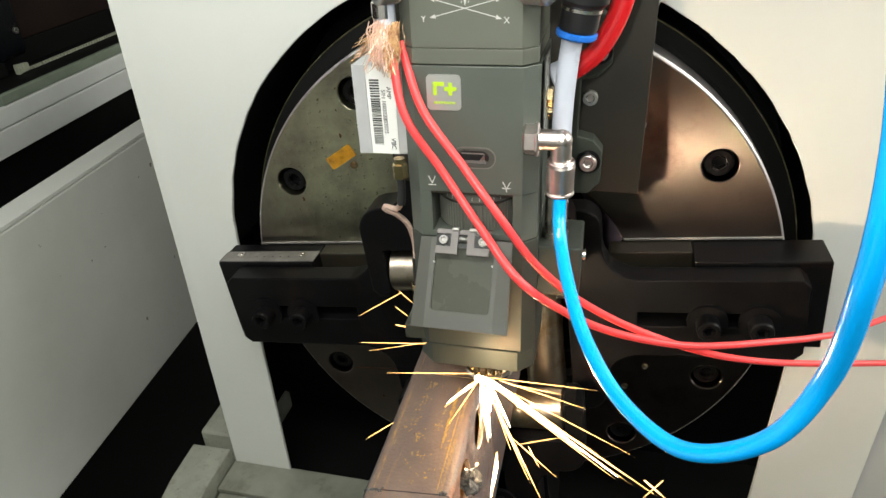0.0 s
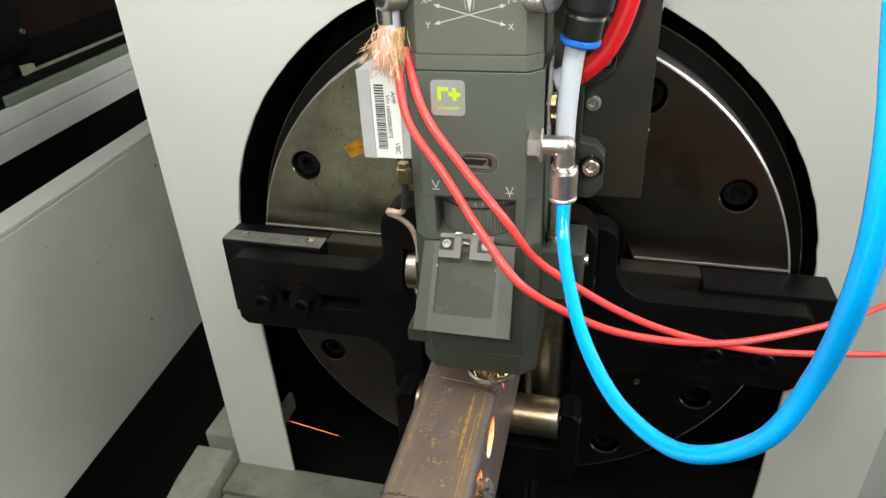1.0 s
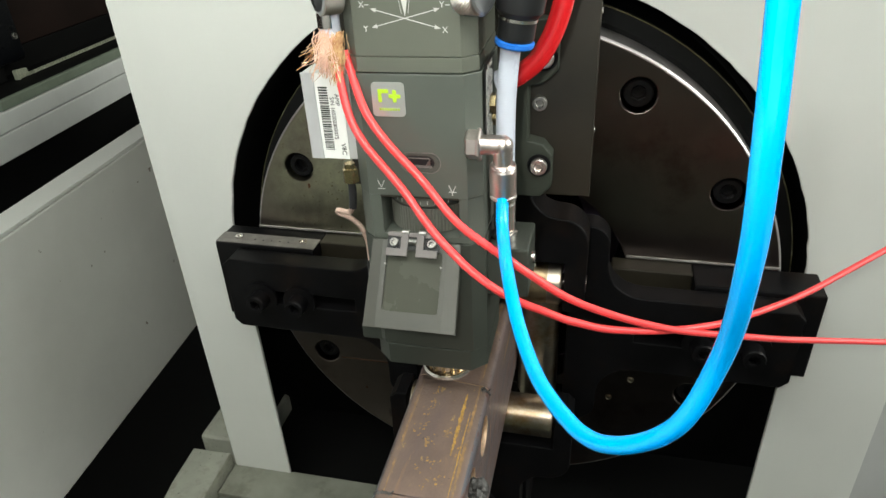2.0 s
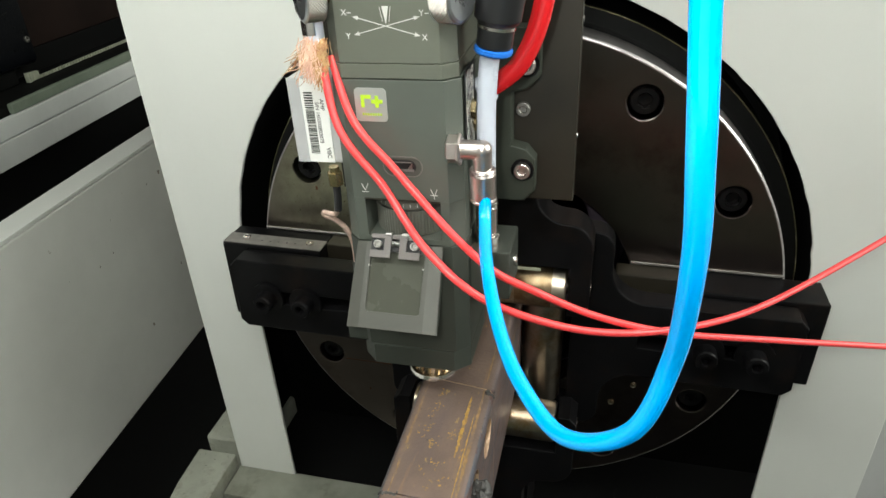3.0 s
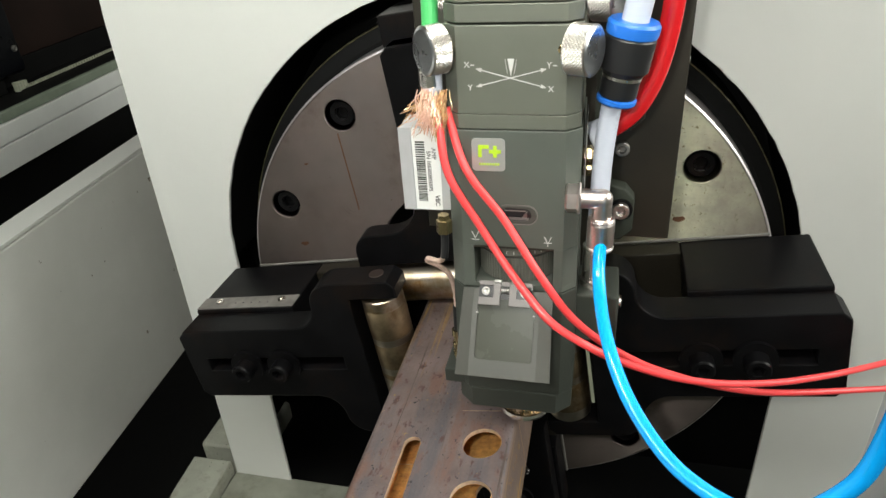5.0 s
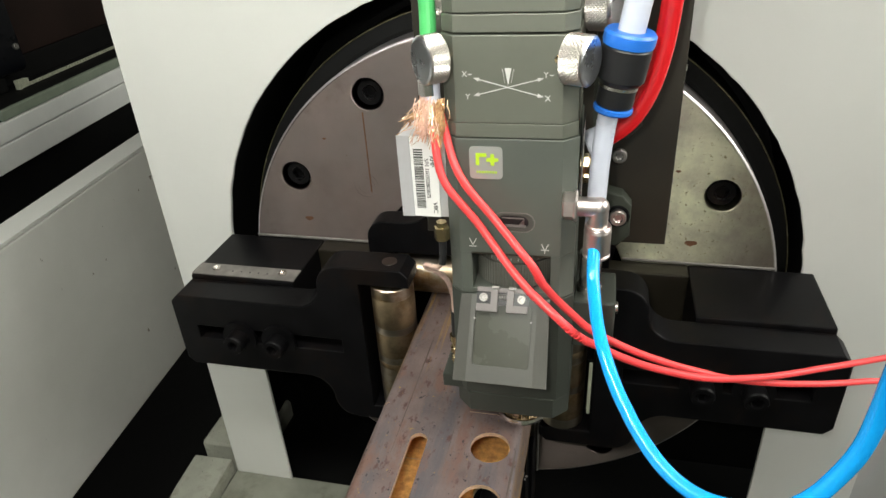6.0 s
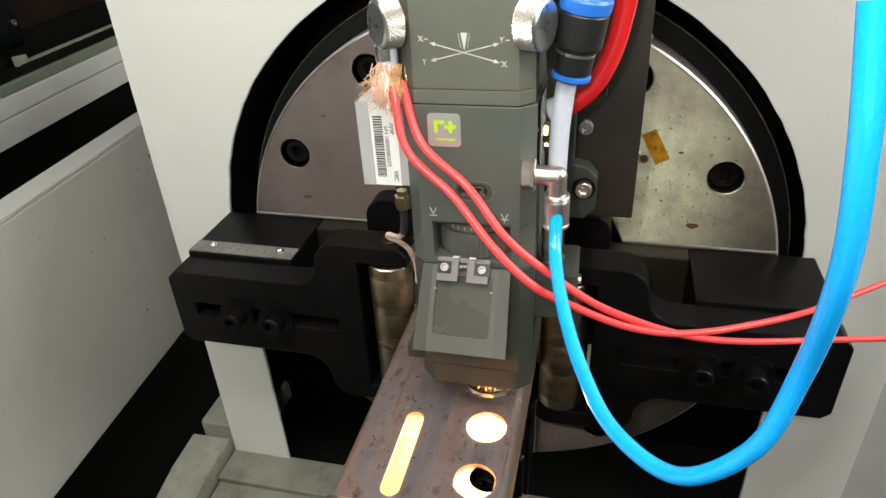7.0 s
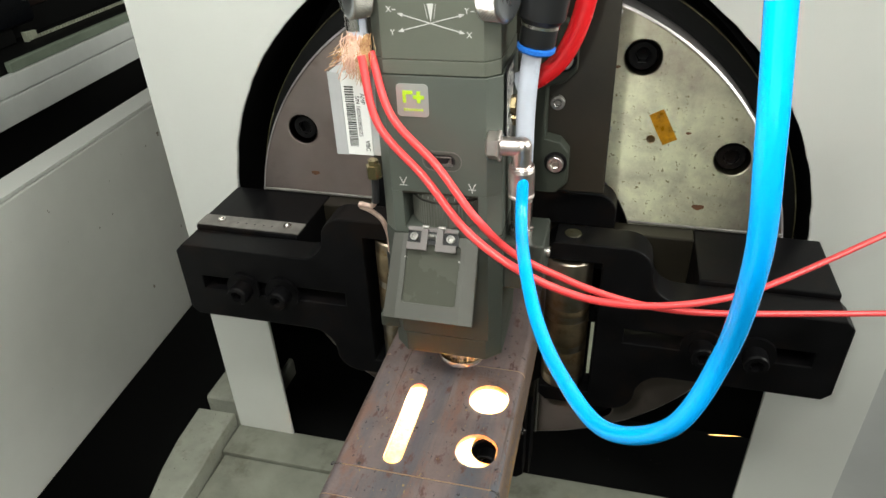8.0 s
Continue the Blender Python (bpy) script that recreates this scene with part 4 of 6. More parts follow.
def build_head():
    # stretched a little differently along each axis to fit the camera's view
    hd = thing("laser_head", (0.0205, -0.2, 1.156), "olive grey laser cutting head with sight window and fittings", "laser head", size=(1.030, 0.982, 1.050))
    xc, yf, yb = 0.0178, -0.235, -0.172

    def octagon(w, c, yf=yf, yb=yb):
        return [(xc - w, yf + c), (xc - w + c, yf), (xc + w - c, yf), (xc + w, yf + c), (xc + w, yb - c), (xc + w - c, yb), (xc - w + c, yb), (xc - w, yb - c)]

    def block(name, z0, z1, w, c, bevel=0.0005, label="", mat=HEADMAT, outline=None):
        return part(name, bm_plate(outline or octagon(w, c), [], z1 - z0, Matrix.Translation((0, 0, z0)), bevel), mat, hd, label)

    # body, from the top down
    block("upper_body", 1.4095, 1.62, 0.0303, 0.006)
    block("collar", 1.4012, 1.4090, 0.0308, 0.0062)
    block("adjust_body", 1.3606, 1.4003, 0.0316, 0.0068)
    block("adjust_foot", 1.3537, 1.3604, 0.0319, 0.0068, 0.0002)
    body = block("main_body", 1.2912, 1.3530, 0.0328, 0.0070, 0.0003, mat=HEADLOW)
    o = octagon(0.0328, 0.0070)
    notch = o[:2] + [(-0.0022, yf), (-0.0022, yf + 0.026), (0.0390, yf + 0.026), (0.0390, yf)] + o[2:]
    block("dial_housing", 1.2692, 1.2912, 0, 0, 0.0, outline=notch, mat=HEADLOW)
    block("dial_sill", 1.2660, 1.2692, 0.0328, 0.0070, 0.0002, mat=HEADLOW)
    block("lower_body", 1.1962, 1.2655, 0.0333, 0.0070, mat=HEADDARK)
    block("foot", 1.1815, 1.1958, 0.0331, 0.0085, 0.0008, mat=HEADDARK)
    part("side_shelf", bm_box(-0.0240, -0.2315, 1.1950, -0.0100, -0.190, 1.2045, 0.0010), HEADDARK, hd)
    # knurled focus dial behind its window
    bm = bm_turned([(0.0, 0.0), (0.0212, 0.0), (0.0212, 0.004), (0.0205, 0.0045)], Matrix.Translation((xc + 0.0006, -0.2125, 1.2852)), 60)
    dial = part("dial_ring", bm, DIALMAT, hd, "dark graduated dial ring")
    n = 150
    bm = bmesh.new()
    rings = [[bm.verts.new((xc + 0.0006 + (0.0212 - 0.0005 * (i % 2)) * math.cos(2 * math.pi * i / n), -0.2125 + (0.0212 - 0.0005 * (i % 2)) * math.sin(2 * math.pi * i / n), z)) for i in range(n)] for z in (1.2697, 1.2838)]
    for i in range(n):
        bm.faces.new((rings[0][i], rings[0][(i + 1) % n], rings[1][(i + 1) % n], rings[1][i]))
    bm.faces.new(rings[1])
    part("dial", bm, DIALMAT, hd, "dark grey knurled focus dial")
    for i in range(9):
        u = radians(-130 + i * 10)
        p = Vector((xc + 0.0006 + 0.02125 * math.cos(u), -0.2125 + 0.02125 * math.sin(u), 1.2872))
        part("dial_mark", bm_box(p.x - 0.00015, p.y - 0.0001, p.z - 0.001, p.x + 0.00015, p.y + 0.0001, p.z + 0.0008), ENGRAVE, hd)
    part("window_lip", bm_box(-0.0022, yf - 0.0003, 1.2905, 0.0390, yf - 0.00005, 1.2915), DARKSTEEL, hd)
    # oval sight slot
    def slot(x0, x1, z, r):
        return [*rim(x1 - r, z, r, 14, -math.pi / 2, math.pi / 2), *rim(x0 + r, z, r, 14, math.pi / 2, math.pi * 1.5)]
    part("slot_bezel", bm_plate(slot(0.0114, 0.0300, 1.3098, 0.0046), [slot(0.0124, 0.0275, 1.3101, 0.0034)], 0.0006, upright(yf - 0.0005)), FLAPMAT, hd, "bright edged oval slot")
    part("slot_window", bm_plate(slot(0.0122, 0.0278, 1.3100, 0.0036), [], 0.0002, upright(yf - 0.0002)), RUBBER, hd, "dark slot window")
    part("slot_rim", bm_plate(slot(0.0098, 0.0308, 1.3098, 0.0054), [slot(0.0102, 0.0304, 1.3098, 0.0050)], 0.0004, upright(yf - 0.0004)), STRIP, hd, "bright milled edge of the slot")
    part("slot_strip", bm_box(0.0140, yf - 0.00035, 1.3071, 0.0262, yf - 0.0002, 1.3086), CLEAR, hd, "pale strip low in the slot window")
    # a light bar paints the reflection across the window
    part("slot_glint", bm_box(0.0140, yf - 0.00035, 1.3118, 0.0250, yf - 0.0002, 1.3124), STRIP, hd)
    part("slot_pointer", bm_plate([(0.0228, 1.3086), (0.0254, 1.3086), (0.0254, 1.3120), (0.0240, 1.3104)], [], 0.0002, upright(yf - 0.0004)), BOLT, hd)
    # badge: plain lime shapes on a silver square
    def rounded(x0, z0, x1, z1, r):
        return [p for cx, cz, a in ((x1 - r, z1 - r, 0), (x0 + r, z1 - r, 90), (x0 + r, z0 + r, 180), (x1 - r, z0 + r, 270)) for p in rim(cx, cz, r, 6, radians(a), radians(a + 90))]
    bd = part("badge", bm_plate(rounded(-0.0014, 1.3328, 0.0148, 1.3492, 0.002), [], 0.0005, upright(yf - 0.0005)), SILVER, hd, "silver square badge with lime shapes")
    lime = bm_box(0.0018, -0.2357, 1.3398, 0.0035, -0.2355, 1.3459)
    for q in ((0.0035, 1.3441, 0.0070, 1.3459), (0.0070, 1.3418, 0.0090, 1.3436), (0.0108, 1.3418, 0.0128, 1.3436), (0.0090, 1.3398, 0.0108, 1.3456)):
        add_bm(lime, bm_box(q[0], -0.2357, q[1], q[2], -0.2355, q[3]))
    for i in range(8):
        add_bm(lime, bm_box(0.0020 + i * 0.0013, -0.23565, 1.3358, 0.0029 + i * 0.0013, -0.2355, 1.3369))
    part("badge_print", lime, LIME, bd)
    # engraved axes
    bm = bm_bar(0.0022, 1.3815, 0.0334, 1.3733, 0.00035, yf)
    add_bm(bm, bm_bar(0.0022, 1.3736, 0.0334, 1.3815, 0.00035, yf))
    for x, z, sx, sz in ((0.0018, 1.3816, 1, -0.27), (0.0338, 1.3732, -1, 0.27), (0.0018, 1.3735, 1, 0.26), (0.0338, 1.3816, -1, -0.26)):
        tip = [(x, z), (x + sx * 0.0026 + sz * 0.0009, z + sz * 0.0026 - sx * 0.0009), (x + sx * 0.0026 - sz * 0.0009, z + sz * 0.0026 + sx * 0.0009)]
        add_bm(bm, bm_plate(tip, [], 0.0002, upright(yf - 0.0002)))
    add_bm(bm, bm_plate([(0.0178, 1.3783), (0.0163, 1.3860), (0.0194, 1.3860)], [], 0.0002, upright(yf - 0.0002)))
    for sx in (-1, 1):
        add_bm(bm, bm_bar(0.0178 + sx * 0.0026, 1.3858, 0.0178 + sx * 0.0015, 1.3795, 0.00016, yf))
    part("engraved_axes", bm, ENGRAVE, hd, "pale engraved axis arrows")
    for body_text, x, z in (("X", -0.0022, 1.3832), ("Y", 0.0348, 1.3830), ("Y", -0.0010, 1.3729), ("X", 0.0358, 1.3725)):
        part("engraved_letter", bm_text(body_text, 0.0037, facing(x, yf - 0.0001, z)), ENGRAVE, hd)
    for x, z in ((-0.0006, 1.3832), (0.0364, 1.3830)):
        part("engraved_dash", bm_bar(x, z, x + 0.0019, z, 0.0004, yf - 0.0001), ENGRAVE, hd)
    for x, z, under in ((-0.0013, 1.2974, True), (0.0359, 1.2963, False)):
        bm = bm_bar(x - 0.0018, z + 0.002, x, z - 0.0018, 0.0004, yf)
        add_bm(bm, bm_bar(x, z - 0.0018, x + 0.0018, z + 0.002, 0.0004, yf))
        add_bm(bm, bm_bar(x - 0.0020, z - (0.0026 if under else 0.0014), x + 0.0020, z - (0.0026 if under else 0.0014), 0.0004, yf))
        if not under:
            add_bm(bm, bm_bar(x, z - 0.0018, x, z - 0.0034, 0.0004, yf))
        part("engraved_mark", bm, ENGRAVE, hd)
    # tilted flap with its window and hinge
    flap = Matrix.Translation((0.0152, -0.2375, 1.2668)) @ Matrix.Rotation(radians(-37.5), 4, "X") @ UPRIGHT
    fw, fl = 0.0240, 0.0472
    outl = [(-fw, 0), (fw, 0), (fw + 0.0012, -fl), (-fw - 0.0012, -fl)]
    win = rounded(-0.0150, -0.0378, 0.0152, -0.0050, 0.0018)
    bm = bm_plate(outl, [win], 0.0022, Matrix(), 0.0003)
    for x in (-0.0178, 0.0178):
        bmesh.ops.bisect_plane(bm, geom=bm.verts[:] + bm.edges[:] + bm.faces[:], plane_co=(x, 0, 0), plane_no=(1, 0, 0))
    for v in bm.verts:
        v.co.z += max(0.0, abs(v.co.x) - 0.0178) * 0.30
    bmesh.ops.transform(bm, matrix=flap, verts=bm.verts)
    fp = part("flap", bm, FLAPMAT, hd, "tilted grey flap frame", 0.15)
    part("flap_glass", bm_plate([(-0.0166, -0.0390), (0.016, -0.0390), (0.016, -0.0040), (-0.0166, -0.0040)], [], 0.0008, flap @ Matrix.Translation((0, 0, 0.0014))), FLAPGLASS, fp, "dull olive flap pane")
    part("flap_back", bm_plate([(-fw + 0.001, -0.001), (fw - 0.001, -0.001), (fw - 0.001, -fl + 0.006), (-fw + 0.001, -fl + 0.006)], [], 0.012, flap @ Matrix.Translation((0, 0, 0.0042)), 0.001), HEADDARK, fp)
    # black sheet in place of the dark recess round the hinge screws
    part("hinge_backing", bm_plate([(-0.0146, -0.0052), (0.0136, -0.0052), (0.0136, 0.0036), (-0.0146, 0.0036)], [], 0.0016, flap @ Matrix.Translation((0, 0, -0.0017))), RUBBER, fp, "black sheet standing in for the recess behind the hinge")
    part("hinge_strip", bm_plate([(-0.0144, 0.0016), (0.0134, 0.0016), (0.0134, 0.0040), (-0.0144, 0.0040)], [], 0.0010, flap @ Matrix.Translation((0, 0, -0.0029)), 0.0002), CLEAR, fp, "pale hinge strip")
    for sx, x0, x1 in ((-1, -0.0143, -0.0029), (1, 0.0132, 0.0018)):
        leaf = [(x0, -0.0090), (x1, -0.0090), (x1, 0.0030), (x1 + sx * 0.0038, 0.0030), (x1 + sx * 0.0038, -0.0050), (x0, -0.0050)]
        part("hinge_leaf", bm_plate(leaf if sx < 0 else leaf[::-1], [], 0.0012, flap @ Matrix.Translation((0, 0, -0.0043)), 0.0002), CLEAR, fp, "pale steel hinge leaf")
        part("hinge_screw", bm_cap_screw(flap @ Vector((x0 - sx * 0.0036, -0.0016, -0.0018)), flap.to_3x3() @ Vector((0, 0, -1)), 0.0023, 0.0020), BOLT, fp)
    for k in range(5):
        part("hinge_coil", bm_rod(flap @ Vector((-0.0024 + k * 0.0009, -0.0010, -0.0030)), flap @ Vector((-0.0020 + k * 0.0009, -0.0010, -0.0030)), 0.0017, 12), BOLT, fp)
    for k in (-1, 1):
        part("hinge_knuckle", bm_rod(flap @ Vector((k * 0.0045 - 0.0018, 0.0038, -0.0036)), flap @ Vector((k * 0.0045 + 0.0018, 0.0038, -0.0036)), 0.0013, 12), BOLT, fp)
    for sx in (-1, 1):
        part("flap_stud", bm_rod(flap @ Vector((sx * 0.0151, -0.0130, -0.0012)), flap @ Vector((sx * 0.0151, -0.0130, 0.0018)), 0.0005, 8), BOLT, fp)
    # nozzle
    nz = part("nozzle", bm_turned([(0.0, 0.026), (0.0130, 0.026), (0.0130, 0.0040), (0.0150, 0.0036), (0.0154, 0.0026), (0.0154, 0.0012), (0.0148, 0.0006), (0.0105, 0.0004), (0.0040, -0.0006), (0.0012, -0.0006), (0.0, 0.002)], Matrix.Translation((0.0205, -0.2025, 1.1565)), 56), NOZZLE, hd, "copper nozzle with a bright ring")
    part("nozzle_ring", bm_turned([(0.0151, 0.0004), (0.0158, 0.0010), (0.0158, 0.0022), (0.0151, 0.0040)], Matrix.Translation((0.0205, -0.2025, 1.1565)), 56), CHROME, nz, "bright nickel ring")
    for u in (-135, -112, -90, -66, -45):
        part("nozzle_flat", bm_rod((0.0205 + 0.0126 * math.cos(radians(u)), -0.2025 + 0.0126 * math.sin(radians(u)), 1.1610), (0.0205 + 0.0126 * math.cos(radians(u)), -0.2025 + 0.0126 * math.sin(radians(u)), 1.1790), 0.0014, 8), BRASS, nz)
    # adjusting knobs
    for p, way, h in (((-0.0102, -0.2300, 1.3902), (-0.75, -0.66, 0), 0.0098), ((0.0400, -0.2316, 1.3898), (0.90, -0.40, 0), 0.0110), ((0.0478, -0.19, 1.4040), (1, -0.35, 0), 0.0120), ((-0.0120, -0.19, 1.4040), (-1, -0.35, 0), 0.0120)):
        w = Vector(way).normalized()
        part("knob_stem", bm_rod(Vector(p) - w * 0.004, Vector(p) + w * 0.005, 0.0038, 18, 0.0006), BRASS, hd, "brass knob stem")
        kb = part("knob", bm_knob(Vector(p) + w * 0.0045, w, 0.0110, h), KNURL, hd, "knurled steel adjusting knob", 0.1)
        part("knob_face", bm_turned([(0.0103, 0), (0.0092, 0.0006), (0, 0.0007)], axis_to(Vector(p) + w * (0.0045 + h), w), 40), FACE, kb)
    # sensor box with its label
    bx = part("sensor_box", bm_box(-0.0398, -0.2275, 1.3066, -0.0128, -0.205, 1.3512, 0.0012), ALLOY, hd, "cast alloy sensor amplifier box")
    part("box_lid", bm_box(-0.0400, -0.2281, 1.3068, -0.0336, -0.2276, 1.3510), ALLOY, bx)
    lb = part("box_label", bm_box(-0.0332, -0.2283, 1.3072, -0.0192, -0.2276, 1.3508), LABEL, bx, "white paper label with bar code")
    rnd = random.Random(8)
    z = 1.3120
    bars = bmesh.new()
    while z < 1.3440:
        h = rnd.choice((0.0003, 0.0005, 0.0008))
        add_bm(bars, bm_box(-0.0316, -0.22845, z, -0.0268, -0.2283, z + h))
        z += h + rnd.choice((0.0003, 0.0005))
    tagged(part("bar_code", bars, HEADDARK, lb), kind="stuff")
    part("label_text", bm_text("S/N 160302803075", 0.0028, facing(-0.0250, -0.2284, 1.3285, -90)), INK, lb)
    part("label_text", bm_text("AMP", 0.0030, facing(-0.0222, -0.2284, 1.3380, -90)), INK, lb)
    part("label_text", bm_text("V8C", 0.0034, facing(-0.0218, -0.2284, 1.3125, -90)), INK, lb)
    part("box_nut", bm_turned([(0, 0), (0.0042, 0), (0.0042, 0.007), (0.003, 0.0075), (0.003, 0.010), (0, 0.010)], Matrix.Translation((-0.0180, -0.2335, 1.2972)), 6), BRASS, hd, "brass cable nut")
    part("cable_sleeve", bm_tube([(-0.0180, -0.2335, 1.2985), (-0.0181, -0.2335, 1.290), (-0.0190, -0.2335, 1.282)], 0.0021, 10, 12), RUBBER, hd)
    part("coax_cable", bm_tube([(-0.0188, -0.2335, 1.283), (-0.0222, -0.2320, 1.2785), (-0.0287, -0.2300, 1.2785), (-0.0294, -0.2290, 1.2762), (-0.0242, -0.2280, 1.2735), (-0.0187, -0.2260, 1.2670), (-0.0164, -0.224, 1.2560), (-0.0158, -0.225, 1.2450)], 0.0015, 10, 36), PINK, hd, "copper braided coaxial cable")
    part("cable_sleeve", bm_rod((-0.0158, -0.225, 1.2460), (-0.0160, -0.225, 1.2290), 0.0022, 12), RUBBER, hd)
    part("coax_plug", bm_turned([(0.0, 0.0), (0.0022, 0.0), (0.0022, 0.005), (0.003, 0.0055), (0.003, 0.008), (0.0022, 0.0085), (0.0022, 0.011), (0.0032, 0.0115), (0.0032, 0.015), (0.0024, 0.0155), (0.0024, 0.019), (0.0034, 0.0195), (0.0034, 0.0235), (0.0, 0.0235)], Matrix.Translation((-0.0160, -0.225, 1.2060)), 16), BRASS, hd, "brass coaxial plug")
    part("side_screw", bm_cap_screw((-0.0148, -0.2200, 1.2830), (-1, -0.6, 0), 0.0012, 0.0008), CHROME, hd)
    # frayed copper strands on the clamp above the box
    part("clear_sleeve", bm_turned([(0.0040, 0), (0.0048, 0), (0.0048, 0.010), (0.0040, 0.010)], Matrix.Translation((-0.0198, -0.231, 1.3690)), 20), WHITE_HOSE, hd, "pale sleeve over the wires")
    part("clamp", bm_turned([(0, 0), (0.0042, 0), (0.0042, 0.006), (0.0052, 0.0065), (0.0052, 0.013), (0.0042, 0.0135), (0.0042, 0.020), (0, 0.020)], Matrix.Translation((-0.0205, -0.231, 1.3665)), 20), CHROME, hd, "nickel cable clamp")
    rnd = random.Random(21)
    bm, gold = bmesh.new(), bmesh.new()

    def strand(base, out, wobble, r):
        pts = [base + out * k + Vector((rnd.gauss(0, wobble), rnd.gauss(0, wobble * 0.5), rnd.gauss(0, wobble * 0.6))) * (k > 0) for k in (0, 0.3, 0.6, 1.0)]
        return bm_tube(pts, r, 4, 8)

    for i in range(150):
        # the pink bundle that runs down the first wire
        base = Vector((-0.0200 + rnd.gauss(0, 0.0020), -0.2340 + rnd.gauss(0, 0.0014), 1.3735 - rnd.uniform(0, 0.003)))
        add_bm(bm, strand(base, Vector((rnd.gauss(-0.0012, 0.0016), rnd.gauss(-0.0030, 0.0008), -rnd.uniform(0.008, 0.021))), 0.0011, rnd.uniform(0.00014, 0.00030)))
    for i in range(90):
        # the golden bundle beside it, splaying from the second wire
        base = Vector((-0.0140 + rnd.gauss(0, 0.0013), -0.2345 + rnd.gauss(0, 0.0010), 1.3720 - rnd.uniform(0, 0.005)))
        add_bm(gold, strand(base, Vector((rnd.gauss(-0.0030, 0.0016), rnd.gauss(-0.0035, 0.0008), -rnd.uniform(0.006, 0.022))), 0.0014, rnd.uniform(0.00012, 0.00024)))
    for i in range(60):
        # strays that stand off over the box
        base = Vector((-0.0215 + rnd.gauss(0, 0.0015), -0.2345, 1.3700 - rnd.uniform(0, 0.008)))
        out = Vector((-abs(rnd.gauss(0.0060, 0.0034)), rnd.gauss(-0.002, 0.001), -rnd.uniform(0.002, 0.013)))
        add_bm(gold if i % 3 else bm, strand(base, out, 0.0013, rnd.uniform(0.00010, 0.00019)))
    tagged(part("copper_braid", bm, COPPER, hd, "frayed bright copper braid"), kind="stuff")
    tagged(part("copper_fray", gold, FRAY, hd, "loose golden copper strands"), kind="stuff")
    # push-in elbow with the blue hose
    part("elbow_nut", bm_turned([(0, 0), (0.0058, 0), (0.0071, 0.0010), (0.0071, 0.0054), (0.0060, 0.0066), (0.0046, 0.0068), (0, 0.0068)], axis_to((0.0440, -0.2362, 1.3208), (1, 0, 0)) @ Matrix.Rotation(radians(22), 4, "Z"), 6), NICKEL, hd, "nickel hexagon nut")
    part("elbow_flange", bm_turned([(0, 0), (0.0076, 0), (0.0080, 0.0004), (0.0080, 0.0012), (0.0074, 0.0018), (0, 0.0018)], axis_to((0.0495, -0.2362, 1.3208), (1, 0, 0)) @ Matrix.Rotation(radians(22), 4, "Z"), 6), NICKEL, hd)
    knee = bm_rod((0.0508, -0.2362, 1.3208), (0.0614, -0.2362, 1.3208), 0.0048, 28)
    add_bm(knee, bm_rod((0.0614, -0.2362, 1.3208), (0.0615, -0.2360, 1.3092), 0.0048, 28))
    ball = bmesh.new()
    bmesh.ops.create_uvsphere(ball, u_segments=28, v_segments=16, radius=0.0050)
    bmesh.ops.translate(ball, vec=(0.0614, -0.2362, 1.3208), verts=ball.verts)
    add_bm(knee, ball)
    part("elbow", knee, NICKEL, hd, "nickel push-in elbow")
    part("elbow_socket", bm_turned([(0.0030, 0.0), (0.0062, 0), (0.0068, 0.0006), (0.0068, 0.0014), (0.0060, 0.0020), (0.0066, 0.0026), (0.0067, 0.0150), (0.0062, 0.0162), (0.0066, 0.0168), (0.0060, 0.0178), (0.0046, 0.018), (0, 0.018)], axis_to((0.0615, -0.2352, 1.2938), (0, -0.05, 1)), 32), NICKEL, hd, "nickel hose socket")
    # white hose with its black reducer
    part("white_hose", bm_tube([(0.0645, -0.2200, 1.3700), (0.0622, -0.2190, 1.3560), (0.0605, -0.2175, 1.3350), (0.0598, -0.2150, 1.3080), (0.0590, -0.2130, 1.2820)], 0.0048, 20, 30), WHITE_HOSE, hd, "milky white pneumatic hose")
    rd = axis_to((0.0650, -0.2205, 1.3658), (0.16, -0.04, 1))
    part("reducer", bm_turned([(0, 0), (0.0082, 0), (0.0086, 0.001), (0.0086, 0.0085), (0.0080, 0.009), (0.0080, 0.0095), (0.0098, 0.0115), (0.0110, 0.013), (0.0112, 0.0265), (0.0104, 0.0275), (0, 0.0275)], rd, 36), RUBBER, hd, "black push-in reducer")
    part("reducer_band", bm_turned([(0.0081, 0.0086), (0.0090, 0.0088), (0.0090, 0.0102), (0.0081, 0.0104)], rd, 36), CHROME, hd)
    part("release_ring", bm_turned([(0.005, -0.003), (0.0086, -0.003), (0.0092, -0.0022), (0.0092, -0.0006), (0.0070, 0.0002)], rd, 36), BLUE_RING, hd, "blue release ring")
    part("release_ring", bm_turned([(0.0085, 0.0272), (0.0112, 0.0276), (0.0116, 0.0290), (0.0116, 0.0325), (0.0106, 0.0338), (0.0062, 0.0338), (0.0062, 0.030)], rd, 36), BLUE_RING, hd, "blue release ring")
    part("white_hose", bm_tube([rd @ Vector((0, 0, 0.028)), rd @ Vector((0, 0, 0.06)), rd @ Vector((0, 0.001, 0.12)), rd @ Vector((0.004, 0.004, 0.25))], 0.0060, 20, 24), WHITE_HOSE, hd, "milky white pneumatic hose")
    # lower socket and block
    part("lower_socket", bm_turned([(0.0070, 0), (0.0070, 0.004), (0.0056, 0.0045), (0.0056, 0.006), (0.0060, 0.0065), (0.0060, 0.021), (0.0056, 0.022), (0.0062, 0.0225), (0.0062, 0.024), (0.0045, 0.025)], Matrix.Translation((0.0590, -0.2120, 1.2590)), 28), CHROME, hd, "nickel hose socket")
